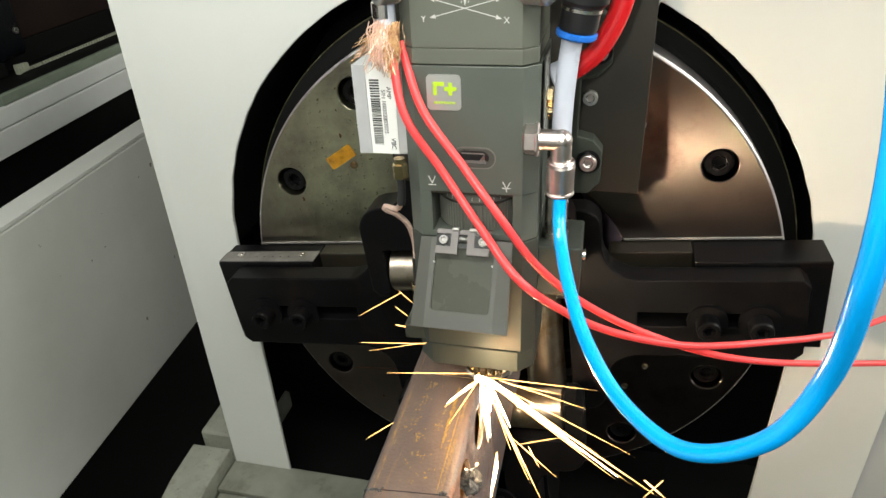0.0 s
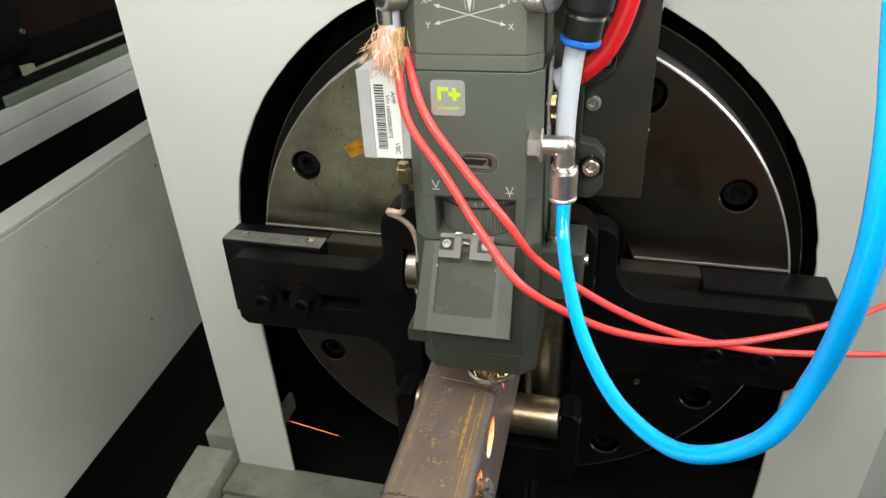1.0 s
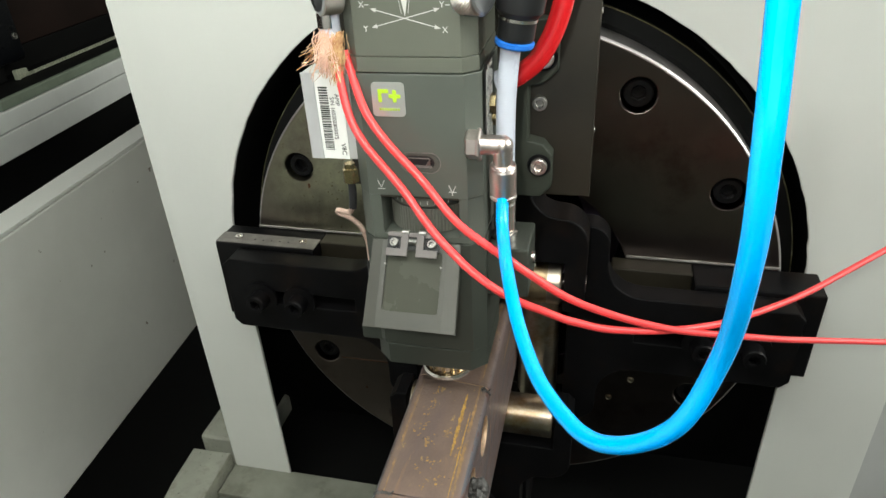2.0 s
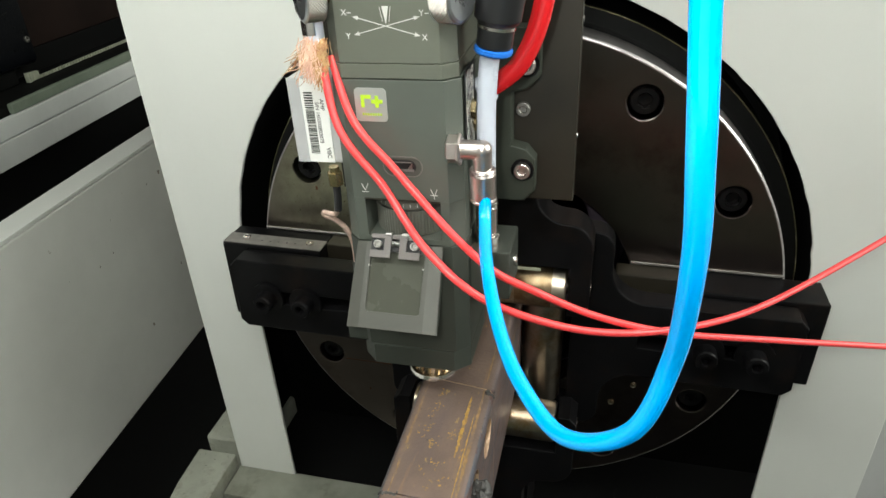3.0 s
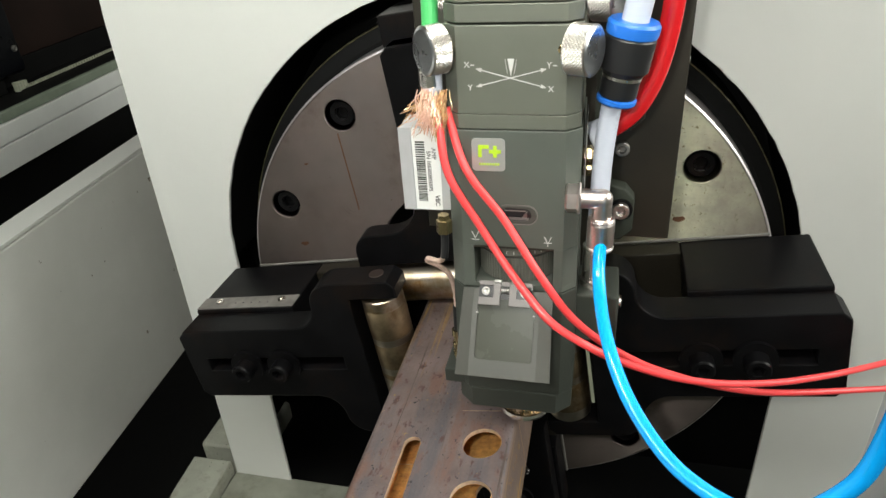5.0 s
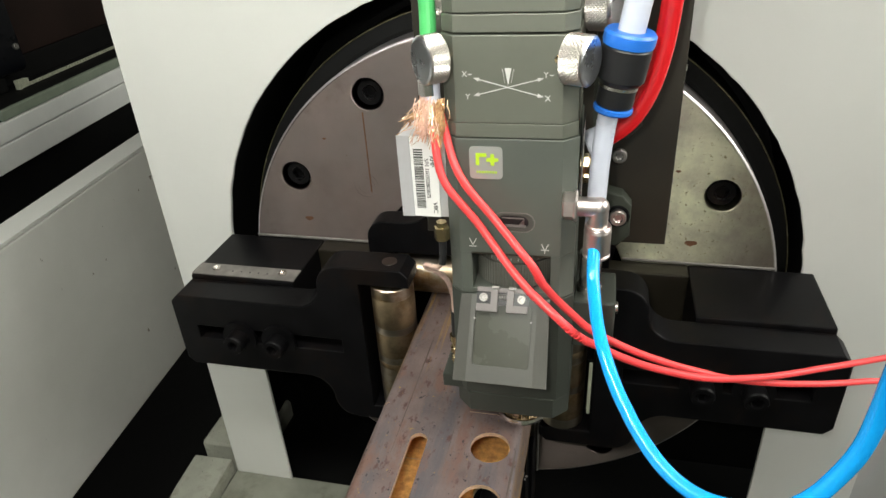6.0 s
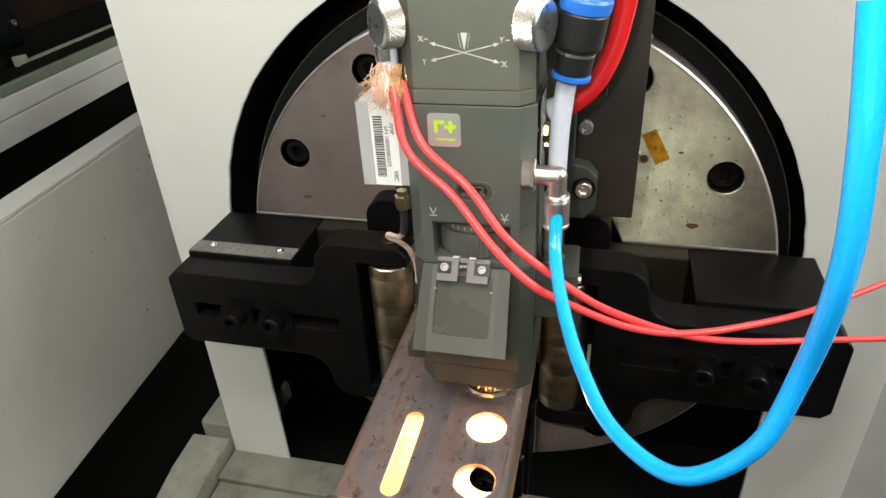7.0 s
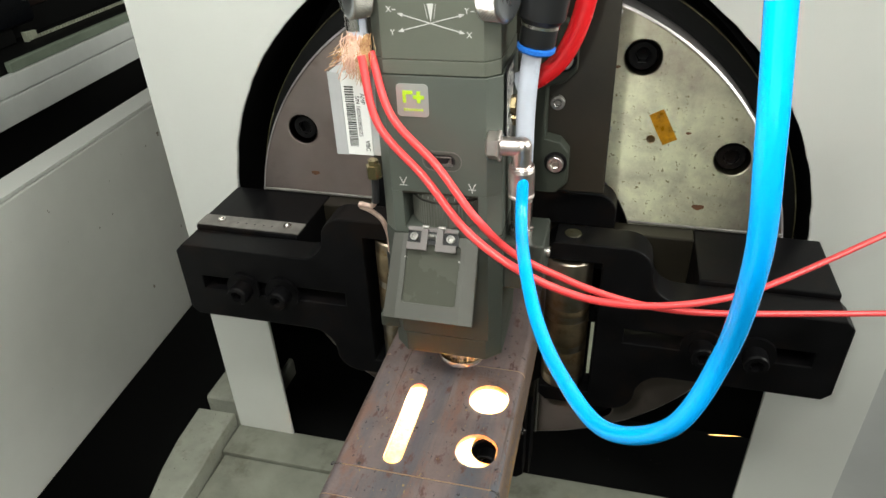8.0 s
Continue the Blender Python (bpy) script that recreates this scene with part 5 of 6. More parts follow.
    bk = part("gas_block", bm_box(0.0505, -0.2245, 1.2290, 0.0735, -0.190, 1.2586, 0.0012), HEADDARK, hd, "dark olive gas block")
    part("block_screw", bm_cap_screw((0.0737, -0.2080, 1.2460), (1, 0, 0), 0.0035, 0.0018), CHROME, bk)
    # brass fittings and red hose on the side
    for y, z, mat in ((-0.2120, 1.3335, BRASS), (-0.2050, 1.3250, BRASS)):
        part("side_fitting", bm_turned([(0, -0.002), (0.0050, -0.002), (0.0050, 0.004), (0.0032, 0.0045), (0.0032, 0.009), (0.0045, 0.0095), (0.0045, 0.0125), (0, 0.0125)], axis_to((0.0510, y, z), (1, 0, 0)), 6), mat, hd, "brass side fitting")
    part("red_hose", bm_tube([(0.0580, -0.1985, 1.3400), (0.0650, -0.1985, 1.3440), (0.0740, -0.1985, 1.3520), (0.0810, -0.1980, 1.3650), (0.0855, -0.1970, 1.3820), (0.0880, -0.1960, 1.4050), (0.0895, -0.195, 1.450), (0.091, -0.195, 1.56)], 0.0050, 20, 60), RED_HOSE, hd, "thick glossy red hose")
    part("hose_ferrule", bm_rod((0.0540, -0.1985, 1.3382), (0.0605, -0.1985, 1.3412), 0.0072, 24, 0.0008), WHITE_HOSE, hd, "pale hose ferrule")
    part("green_hose", bm_tube([(-0.0205, -0.226, 1.3950), (-0.0210, -0.222, 1.4100), (-0.0225, -0.218, 1.4350), (-0.024, -0.21, 1.56)], 0.0039, 16, 20), GREEN, hd, "green hose")
    # type plate on the side
    tp = part("type_plate", bm_box(0.05165, -0.2265, 1.3130, 0.0522, -0.2020, 1.3560), RUBBER, hd, "black type plate")
    rnd = random.Random(5)
    for y in (-0.2248, -0.2216, -0.2184, -0.2152, -0.2120, -0.2088):
        zz = 1.3160
        while zz < 1.3530:
            h = min(rnd.uniform(0.004, 0.014), 1.3545 - zz)
            part("plate_line", bm_box(0.0522, y, zz, 0.0523, y + 0.0011, zz + h), ENGRAVE, tp)
            zz += h + 0.0015
    # carrier plate and clamp bracket behind
    cp = part("carrier_plate", bm_plate([(-0.0470, 1.2600), (0.1020, 1.2600), (0.1020, 1.75), (-0.0470, 1.75)], [], 0.012, upright(-0.155), 0.0008), DARKSTEEL, hd, "dark gunmetal carrier plate")
    brk = [(0.040, 1.2640), (0.0735, 1.2640), (0.0800, 1.2710), (0.0800, 1.2900), (0.0745, 1.2965), (0.0660, 1.2985), (0.0660, 1.3290), (0.0745, 1.3310), (0.0815, 1.3380), (0.0815, 1.3570), (0.0745, 1.3640), (0.040, 1.3640)]
    br = part("bracket", bm_plate(brk, [], 0.012, upright(-0.1675), 0.001), BRACKET, hd, "dark olive clamp bracket")
    for x, z in ((0.0726, 1.2838), (0.0745, 1.3445)):
        # flat black ring in place of the dark of a sunk counterbore
        part("washer", bm_turned([(0.003, 0), (0.0068, 0), (0.0068, 0.0005), (0.003, 0.0005)], axis_to((x, -0.1676, z), (0, -1, 0)), 28), BLACK, br, "black ring standing in for the dark counterbore")
        part("bolt", bm_cap_screw((x, -0.1681, z), (0, -1, 0), 0.0048, 0.0034), NICKEL, br, "bright socket head bolt")
    part("plate_screw", bm_cap_screw((0.0712, -0.155, 1.3165), (0, -1, 0), 0.0042, 0.003), BOLT, cp)
    for z in (1.30, 1.365):
        part("edge_screw", bm_cap_screw((0.1020, -0.150, z), (1, 0, 0), 0.0016, 0.0008), BOLT, cp)
    part("head_mount", bm_box(-0.020, -0.1715, 1.25, 0.055, -0.1555, 1.60), DARKSTEEL, hd)
    return hd


def build_chain(name, path, r, count, mat, label, category, group=""):
    """A bending cable in short rigid lengths, each carried along the cable's shape at every time. Returns the pieces and their poses."""
    tg = thing(name, (0, 0, 0), label, category, group)
    shapes = [(t, spline(pts, count)) for t, pts in path]
    longest = max((b - a).length for _, pts in shapes for a, b in zip(pts, pts[1:]))
    h = longest * 1.35
    half = [(0, -h / 2), (r * 0.996, -h / 2), (r, -h * 0.40)]
    bm = bm_turned(half + [(q, -z) for q, z in reversed(half)], Matrix(), 24)
    first = part("length", bm, mat, tg, "", 0.5)
    pieces = [first]
    for i in range(count - 1):
        ob = new("length", first.data)
        ob.parent = tg
        pieces.append(ob)
    rows = []
    for i in range(count):
        keyed = []
        for t, pts in shapes:
            keyed.append((t, axis_to((pts[i] + pts[i + 1]) / 2, pts[i + 1] - pts[i])))
        rows.append(keyed)
    return pieces, rows


# Shapes of the hanging hose and wires, from the head outwards, at several times.
BLUE_0 = [(0.0647, -0.2159, 1.3106), (0.0659, -0.2275, 1.2832), (0.0737, -0.2551, 1.2661), (0.0847, -0.2855, 1.2576), (0.0997, -0.3158, 1.2556), (0.1188, -0.3425, 1.2633), (0.1383, -0.3571, 1.2865), (0.1468, -0.3642, 1.3191), (0.1428, -0.3781, 1.3595), (0.1386, -0.3835, 1.3912), (0.1340, -0.3818, 1.4193)]
BLUE_0_5 = [(0.0699, -0.2166, 1.3104), (0.0714, -0.2289, 1.2836), (0.0786, -0.2570, 1.2667), (0.0892, -0.2876, 1.2576), (0.1039, -0.3183, 1.2556), (0.1230, -0.3449, 1.2642), (0.1421, -0.3591, 1.2877), (0.1478, -0.3656, 1.3220), (0.1446, -0.3789, 1.3624), (0.1399, -0.3842, 1.3943), (0.1365, -0.3821, 1.4229)]
BLUE_1 = [(0.0619, -0.2162, 1.3126), (0.0633, -0.2282, 1.2861), (0.0702, -0.2567, 1.2705), (0.0806, -0.2871, 1.2614), (0.0951, -0.3174, 1.2596), (0.1144, -0.3436, 1.2679), (0.1330, -0.3577, 1.2914), (0.1401, -0.3651, 1.3247), (0.1380, -0.3784, 1.3648), (0.1335, -0.3842, 1.3963), (0.1285, -0.3825, 1.4244)]
BLUE_1_5 = [(0.0501, -0.2162, 1.3114), (0.0514, -0.2289, 1.2871), (0.0584, -0.2586, 1.2742), (0.0685, -0.2885, 1.2640), (0.0823, -0.3190, 1.2614), (0.1024, -0.3450, 1.2664), (0.1231, -0.3570, 1.2881), (0.1326, -0.3609, 1.3222), (0.1311, -0.3738, 1.3623), (0.1281, -0.3772, 1.3939), (0.1255, -0.3732, 1.4221)]
BLUE_2_8 = [(0.0251, -0.2167, 1.3121), (0.0272, -0.2292, 1.2907), (0.0346, -0.2608, 1.2839), (0.0450, -0.2904, 1.2732), (0.0586, -0.3208, 1.2703), (0.0776, -0.3481, 1.2727), (0.0989, -0.3619, 1.2922), (0.1075, -0.3668, 1.3265), (0.1069, -0.3803, 1.3665), (0.1038, -0.3855, 1.3981), (0.1010, -0.3827, 1.4264)]
BLUE_3_2 = [(0.0277, -0.2163, 1.3125), (0.0292, -0.2292, 1.2911), (0.0354, -0.2616, 1.2849), (0.0459, -0.2913, 1.2736), (0.0601, -0.3221, 1.2705), (0.0790, -0.3499, 1.2726), (0.1005, -0.3638, 1.2923), (0.1086, -0.3686, 1.3271), (0.1084, -0.3820, 1.3676), (0.1052, -0.3871, 1.3995), (0.1024, -0.3842, 1.4282)]
BLUE_3_5 = [(0.0318, -0.2156, 1.3142), (0.0337, -0.2281, 1.2931), (0.0404, -0.2605, 1.2884), (0.0508, -0.2902, 1.2771), (0.0645, -0.3208, 1.2740), (0.0829, -0.3489, 1.2758), (0.1036, -0.3641, 1.2950), (0.1118, -0.3684, 1.3296), (0.1123, -0.3826, 1.3697), (0.1096, -0.3879, 1.4015), (0.1075, -0.3851, 1.4301)]
BLUE_4 = [(0.0499, -0.2165, 1.3150), (0.0518, -0.2292, 1.2923), (0.0592, -0.2602, 1.2830), (0.0694, -0.2899, 1.2720), (0.0821, -0.3207, 1.2689), (0.1013, -0.3480, 1.2721), (0.1216, -0.3610, 1.2936), (0.1302, -0.3653, 1.3279), (0.1296, -0.3787, 1.3679), (0.1265, -0.3837, 1.3996), (0.1236, -0.3802, 1.4278)]
BLUE_4_5 = [(0.0778, -0.2172, 1.3056), (0.0792, -0.2336, 1.2816), (0.0870, -0.2626, 1.2619), (0.1013, -0.2916, 1.2449), (0.1255, -0.3177, 1.2367), (0.1553, -0.3344, 1.2474), (0.1718, -0.3368, 1.2793), (0.1731, -0.3429, 1.3184), (0.1635, -0.3635, 1.3618), (0.1557, -0.3731, 1.3962), (0.1489, -0.3765, 1.4265)]
BLUE_5 = [(0.0926, -0.2170, 1.2898), (0.0927, -0.2320, 1.2674), (0.0982, -0.2620, 1.2522), (0.1111, -0.2903, 1.2367), (0.1313, -0.3181, 1.2296), (0.1575, -0.3398, 1.2367), (0.1777, -0.3461, 1.2636), (0.1797, -0.3532, 1.3011), (0.1688, -0.3715, 1.3442), (0.1605, -0.3811, 1.3776), (0.1535, -0.3842, 1.4064)]
BLUE_5_2 = [(0.0944, -0.2170, 1.2857), (0.0947, -0.2321, 1.2639), (0.1002, -0.2624, 1.2491), (0.1127, -0.2913, 1.2338), (0.1331, -0.3191, 1.2267), (0.1591, -0.3409, 1.2343), (0.1786, -0.3464, 1.2623), (0.1797, -0.3531, 1.3002), (0.1695, -0.3715, 1.3437), (0.1602, -0.3811, 1.3773), (0.1533, -0.3841, 1.4063)]
BLUE_6_5 = [(0.0796, -0.2161, 1.2852), (0.0805, -0.2337, 1.2643), (0.0876, -0.2649, 1.2474), (0.1030, -0.2943, 1.2298), (0.1285, -0.3206, 1.2223), (0.1584, -0.3343, 1.2377), (0.1733, -0.3354, 1.2720), (0.1738, -0.3409, 1.3124), (0.1622, -0.3615, 1.3566), (0.1538, -0.3709, 1.3921), (0.1473, -0.3739, 1.4234)]
BLUE_7 = [(0.0694, -0.2190, 1.2878), (0.0703, -0.2329, 1.2667), (0.0773, -0.2636, 1.2554), (0.0882, -0.2942, 1.2459), (0.1023, -0.3253, 1.2442), (0.1235, -0.3505, 1.2522), (0.1424, -0.3591, 1.2783), (0.1486, -0.3624, 1.3138), (0.1464, -0.3744, 1.3549), (0.1421, -0.3771, 1.3871), (0.1382, -0.3726, 1.4158)]
BLUE_7_5 = [(0.0592, -0.2194, 1.2889), (0.0602, -0.2321, 1.2684), (0.0663, -0.2632, 1.2609), (0.0765, -0.2929, 1.2511), (0.0892, -0.3237, 1.2491), (0.1078, -0.3507, 1.2538), (0.1281, -0.3637, 1.2754), (0.1375, -0.3678, 1.3092), (0.1364, -0.3801, 1.3495), (0.1319, -0.3845, 1.3812), (0.1290, -0.3799, 1.4090)]
BLUE_8 = [(0.0489, -0.2205, 1.2879), (0.0504, -0.2328, 1.2672), (0.0568, -0.2651, 1.2631), (0.0670, -0.2950, 1.2531), (0.0806, -0.3255, 1.2514), (0.0983, -0.3536, 1.2548), (0.1181, -0.3681, 1.2754), (0.1276, -0.3715, 1.3096), (0.1270, -0.3841, 1.3499), (0.1229, -0.3883, 1.3817), (0.1197, -0.3843, 1.4097)]
BLUE_PATH = [(0, BLUE_0), (0.5, BLUE_0_5), (1, BLUE_1), (1.5, BLUE_1_5), (2.8, BLUE_2_8), (3.2, BLUE_3_2), (3.5, BLUE_3_5), (4, BLUE_4), (4.5, BLUE_4_5), (5, BLUE_5), (5.2, BLUE_5_2), (6.5, BLUE_6_5), (7, BLUE_7), (7.5, BLUE_7_5), (8, BLUE_8)]
REDA_0 = [(-0.0167, -0.2160, 1.3678), (-0.0101, -0.2243, 1.3381), (0.0078, -0.2256, 1.3100), (0.0280, -0.2365, 1.2865), (0.0492, -0.2538, 1.2693), (0.0706, -0.2433, 1.2459), (0.0920, -0.2278, 1.2256), (0.1160, -0.2113, 1.2089), (0.1414, -0.1944, 1.1952), (0.1663, -0.1752, 1.1840), (0.1930, -0.1570, 1.1758), (0.2210, -0.1401, 1.1694), (0.2480, -0.1214, 1.1638), (0.2726, -0.0994, 1.1591), (0.2975, -0.0775, 1.1545), (0.3224, -0.0558, 1.1497)]
REDA_0_5 = [(-0.0117, -0.2165, 1.3675), (-0.0058, -0.2250, 1.3394), (0.0124, -0.2300, 1.3149), (0.0294, -0.2382, 1.2901), (0.0475, -0.2481, 1.2671), (0.0724, -0.2517, 1.2523), (0.0931, -0.2377, 1.2333), (0.1150, -0.2229, 1.2165), (0.1388, -0.2080, 1.2027), (0.1621, -0.1910, 1.1901), (0.1856, -0.1726, 1.1807), (0.2104, -0.1545, 1.1747), (0.2359, -0.1368, 1.1707), (0.2611, -0.1189, 1.1667), (0.2799, -0.0961, 1.1560), (0.2987, -0.0733, 1.1451)]
REDA_1 = [(-0.0197, -0.2161, 1.3695), (-0.0133, -0.2246, 1.3401), (0.0056, -0.2300, 1.3141), (0.0252, -0.2424, 1.2912), (0.0458, -0.2530, 1.2708), (0.0681, -0.2422, 1.2491), (0.0895, -0.2263, 1.2294), (0.1132, -0.2097, 1.2138), (0.1382, -0.1926, 1.2010), (0.1628, -0.1737, 1.1898), (0.1891, -0.1551, 1.1833), (0.2165, -0.1372, 1.1801), (0.2430, -0.1181, 1.1768), (0.2667, -0.0957, 1.1725), (0.2905, -0.0732, 1.1683), (0.3144, -0.0509, 1.1640)]
REDA_1_5 = [(-0.0316, -0.2161, 1.3684), (-0.0235, -0.2250, 1.3376), (-0.0022, -0.2317, 1.3112), (0.0184, -0.2419, 1.2854), (0.0422, -0.2513, 1.2672), (0.0629, -0.2345, 1.2453), (0.0881, -0.2214, 1.2252), (0.1134, -0.2030, 1.2096), (0.1403, -0.1843, 1.1978), (0.1682, -0.1648, 1.1904), (0.1959, -0.1443, 1.1852), (0.2231, -0.1229, 1.1821), (0.2505, -0.1017, 1.1839), (0.2780, -0.0806, 1.1873), (0.3054, -0.0594, 1.1901), (0.3329, -0.0383, 1.1928)]
REDA_2_8 = [(-0.0566, -0.2166, 1.3691), (-0.0472, -0.2253, 1.3361), (-0.0243, -0.2296, 1.3069), (0.0005, -0.2431, 1.2826), (0.0286, -0.2519, 1.2642), (0.0538, -0.2359, 1.2413), (0.0815, -0.2177, 1.2235), (0.1103, -0.1975, 1.2105), (0.1394, -0.1753, 1.2024), (0.1687, -0.1523, 1.1972), (0.1968, -0.1276, 1.1965), (0.2255, -0.1041, 1.2019), (0.2544, -0.0819, 1.2102), (0.2833, -0.0596, 1.2184), (0.3122, -0.0373, 1.2263), (0.3412, -0.0149, 1.2342)]
REDA_3_2 = [(-0.0539, -0.2163, 1.3696), (-0.0453, -0.2248, 1.3372), (-0.0244, -0.2275, 1.3076), (-0.0022, -0.2443, 1.2846), (0.0221, -0.2495, 1.2631), (0.0463, -0.2351, 1.2398), (0.0744, -0.2201, 1.2219), (0.1024, -0.2016, 1.2077), (0.1310, -0.1812, 1.1977), (0.1603, -0.1600, 1.1926), (0.1894, -0.1381, 1.1922), (0.2177, -0.1155, 1.1958), (0.2458, -0.0934, 1.2029), (0.2736, -0.0715, 1.2112), (0.3016, -0.0496, 1.2189), (0.3294, -0.0276, 1.2268)]
REDA_3_5 = [(-0.0499, -0.2158, 1.3711), (-0.0411, -0.2243, 1.3380), (-0.0205, -0.2275, 1.3073), (0.0033, -0.2421, 1.2831), (0.0258, -0.2465, 1.2622), (0.0483, -0.2314, 1.2363), (0.0758, -0.2150, 1.2175), (0.1036, -0.1958, 1.2019), (0.1336, -0.1764, 1.1914), (0.1648, -0.1567, 1.1861), (0.1961, -0.1368, 1.1848), (0.2260, -0.1154, 1.1890), (0.2546, -0.0932, 1.1973), (0.2831, -0.0710, 1.2055), (0.3120, -0.0489, 1.2132), (0.3407, -0.0267, 1.2210)]
REDA_4 = [(-0.0317, -0.2165, 1.3719), (-0.0225, -0.2258, 1.3405), (-0.0015, -0.2339, 1.3125), (0.0200, -0.2443, 1.2859), (0.0442, -0.2533, 1.2648), (0.0715, -0.2454, 1.2428), (0.0966, -0.2283, 1.2233), (0.1224, -0.2087, 1.2072), (0.1493, -0.1879, 1.1949), (0.1766, -0.1661, 1.1858), (0.2039, -0.1441, 1.1774), (0.2329, -0.1227, 1.1772), (0.2619, -0.1019, 1.1805), (0.2910, -0.0809, 1.1835), (0.3201, -0.0600, 1.1862), (0.3491, -0.0389, 1.1889)]
REDA_4_5 = [(-0.0038, -0.2172, 1.3626), (0.0016, -0.2255, 1.3349), (0.0170, -0.2270, 1.3084), (0.0351, -0.2375, 1.2867), (0.0552, -0.2503, 1.2678), (0.0766, -0.2487, 1.2505), (0.0974, -0.2368, 1.2308), (0.1198, -0.2248, 1.2135), (0.1434, -0.2104, 1.1998), (0.1676, -0.1950, 1.1882), (0.1922, -0.1787, 1.1792), (0.2168, -0.1615, 1.1726), (0.2419, -0.1440, 1.1689), (0.2666, -0.1258, 1.1657), (0.2861, -0.1042, 1.1550), (0.3058, -0.0826, 1.1445)]
REDA_5 = [(0.0110, -0.2170, 1.3469), (0.0164, -0.2253, 1.3193), (0.0315, -0.2275, 1.2927), (0.0495, -0.2365, 1.2696), (0.0700, -0.2493, 1.2515), (0.0934, -0.2505, 1.2365), (0.1149, -0.2379, 1.2182), (0.1365, -0.2235, 1.2016), (0.1592, -0.2081, 1.1874), (0.1825, -0.1919, 1.1757), (0.2063, -0.1750, 1.1657), (0.2304, -0.1578, 1.1578), (0.2546, -0.1400, 1.1507), (0.2773, -0.1208, 1.1429), (0.2999, -0.1013, 1.1349), (0.3225, -0.0819, 1.1269)]
REDA_5_2 = [(0.0128, -0.2170, 1.3427), (0.0181, -0.2254, 1.3152), (0.0334, -0.2282, 1.2892), (0.0526, -0.2397, 1.2687), (0.0736, -0.2540, 1.2531), (0.0942, -0.2485, 1.2322), (0.1146, -0.2364, 1.2130), (0.1364, -0.2224, 1.1966), (0.1602, -0.2083, 1.1837), (0.1840, -0.1933, 1.1718), (0.2075, -0.1769, 1.1609), (0.2315, -0.1601, 1.1523), (0.2555, -0.1426, 1.1450), (0.2779, -0.1233, 1.1372), (0.3002, -0.1038, 1.1296), (0.3226, -0.0845, 1.1219)]
REDA_6_5 = [(-0.0020, -0.2164, 1.3421), (0.0047, -0.2247, 1.3140), (0.0270, -0.2278, 1.2918), (0.0480, -0.2405, 1.2718), (0.0712, -0.2536, 1.2560), (0.0914, -0.2408, 1.2348), (0.1132, -0.2264, 1.2163), (0.1360, -0.2106, 1.2005), (0.1598, -0.1934, 1.1877), (0.1840, -0.1746, 1.1783), (0.2084, -0.1554, 1.1707), (0.2332, -0.1362, 1.1647), (0.2588, -0.1178, 1.1600), (0.2849, -0.0999, 1.1558), (0.3108, -0.0817, 1.1515), (0.3366, -0.0636, 1.1470)]
REDA_7 = [(-0.0118, -0.2192, 1.3454), (-0.0046, -0.2275, 1.3167), (0.0192, -0.2327, 1.2951), (0.0416, -0.2480, 1.2766), (0.0621, -0.2497, 1.2570), (0.0833, -0.2355, 1.2363), (0.1075, -0.2224, 1.2181), (0.1322, -0.2060, 1.2034), (0.1566, -0.1866, 1.1925), (0.1825, -0.1675, 1.1857), (0.2083, -0.1479, 1.1801), (0.2315, -0.1254, 1.1729), (0.2575, -0.1053, 1.1723), (0.2839, -0.0857, 1.1731), (0.3102, -0.0660, 1.1734), (0.3365, -0.0461, 1.1736)]
REDA_7_5 = [(-0.0221, -0.2197, 1.3463), (-0.0148, -0.2280, 1.3164), (0.0066, -0.2316, 1.2909), (0.0289, -0.2436, 1.2690), (0.0544, -0.2548, 1.2557), (0.0762, -0.2382, 1.2357), (0.0999, -0.2225, 1.2175), (0.1248, -0.2044, 1.2034), (0.1509, -0.1853, 1.1937), (0.1771, -0.1651, 1.1872), (0.2030, -0.1440, 1.1821), (0.2278, -0.1215, 1.1783), (0.2538, -0.1002, 1.1807), (0.2798, -0.0793, 1.1843), (0.3058, -0.0582, 1.1874), (0.3318, -0.0370, 1.1904)]
REDA_8 = [(-0.0325, -0.2208, 1.3452), (-0.0239, -0.2291, 1.3140), (-0.0000, -0.2334, 1.2885), (0.0248, -0.2471, 1.2672), (0.0522, -0.2555, 1.2528), (0.0798, -0.2445, 1.2334), (0.1046, -0.2252, 1.2165), (0.1293, -0.2033, 1.2028), (0.1553, -0.1809, 1.1929), (0.1816, -0.1578, 1.1863), (0.2074, -0.1335, 1.1833), (0.2349, -0.1112, 1.1855), (0.2629, -0.0896, 1.1895), (0.2907, -0.0679, 1.1932), (0.3184, -0.0461, 1.1968), (0.3462, -0.0243, 1.2003)]
REDA_PATH = [(0, REDA_0), (0.5, REDA_0_5), (1, REDA_1), (1.5, REDA_1_5), (2.8, REDA_2_8), (3.2, REDA_3_2), (3.5, REDA_3_5), (4, REDA_4), (4.5, REDA_4_5), (5, REDA_5), (5.2, REDA_5_2), (6.5, REDA_6_5), (7, REDA_7), (7.5, REDA_7_5), (8, REDA_8)]
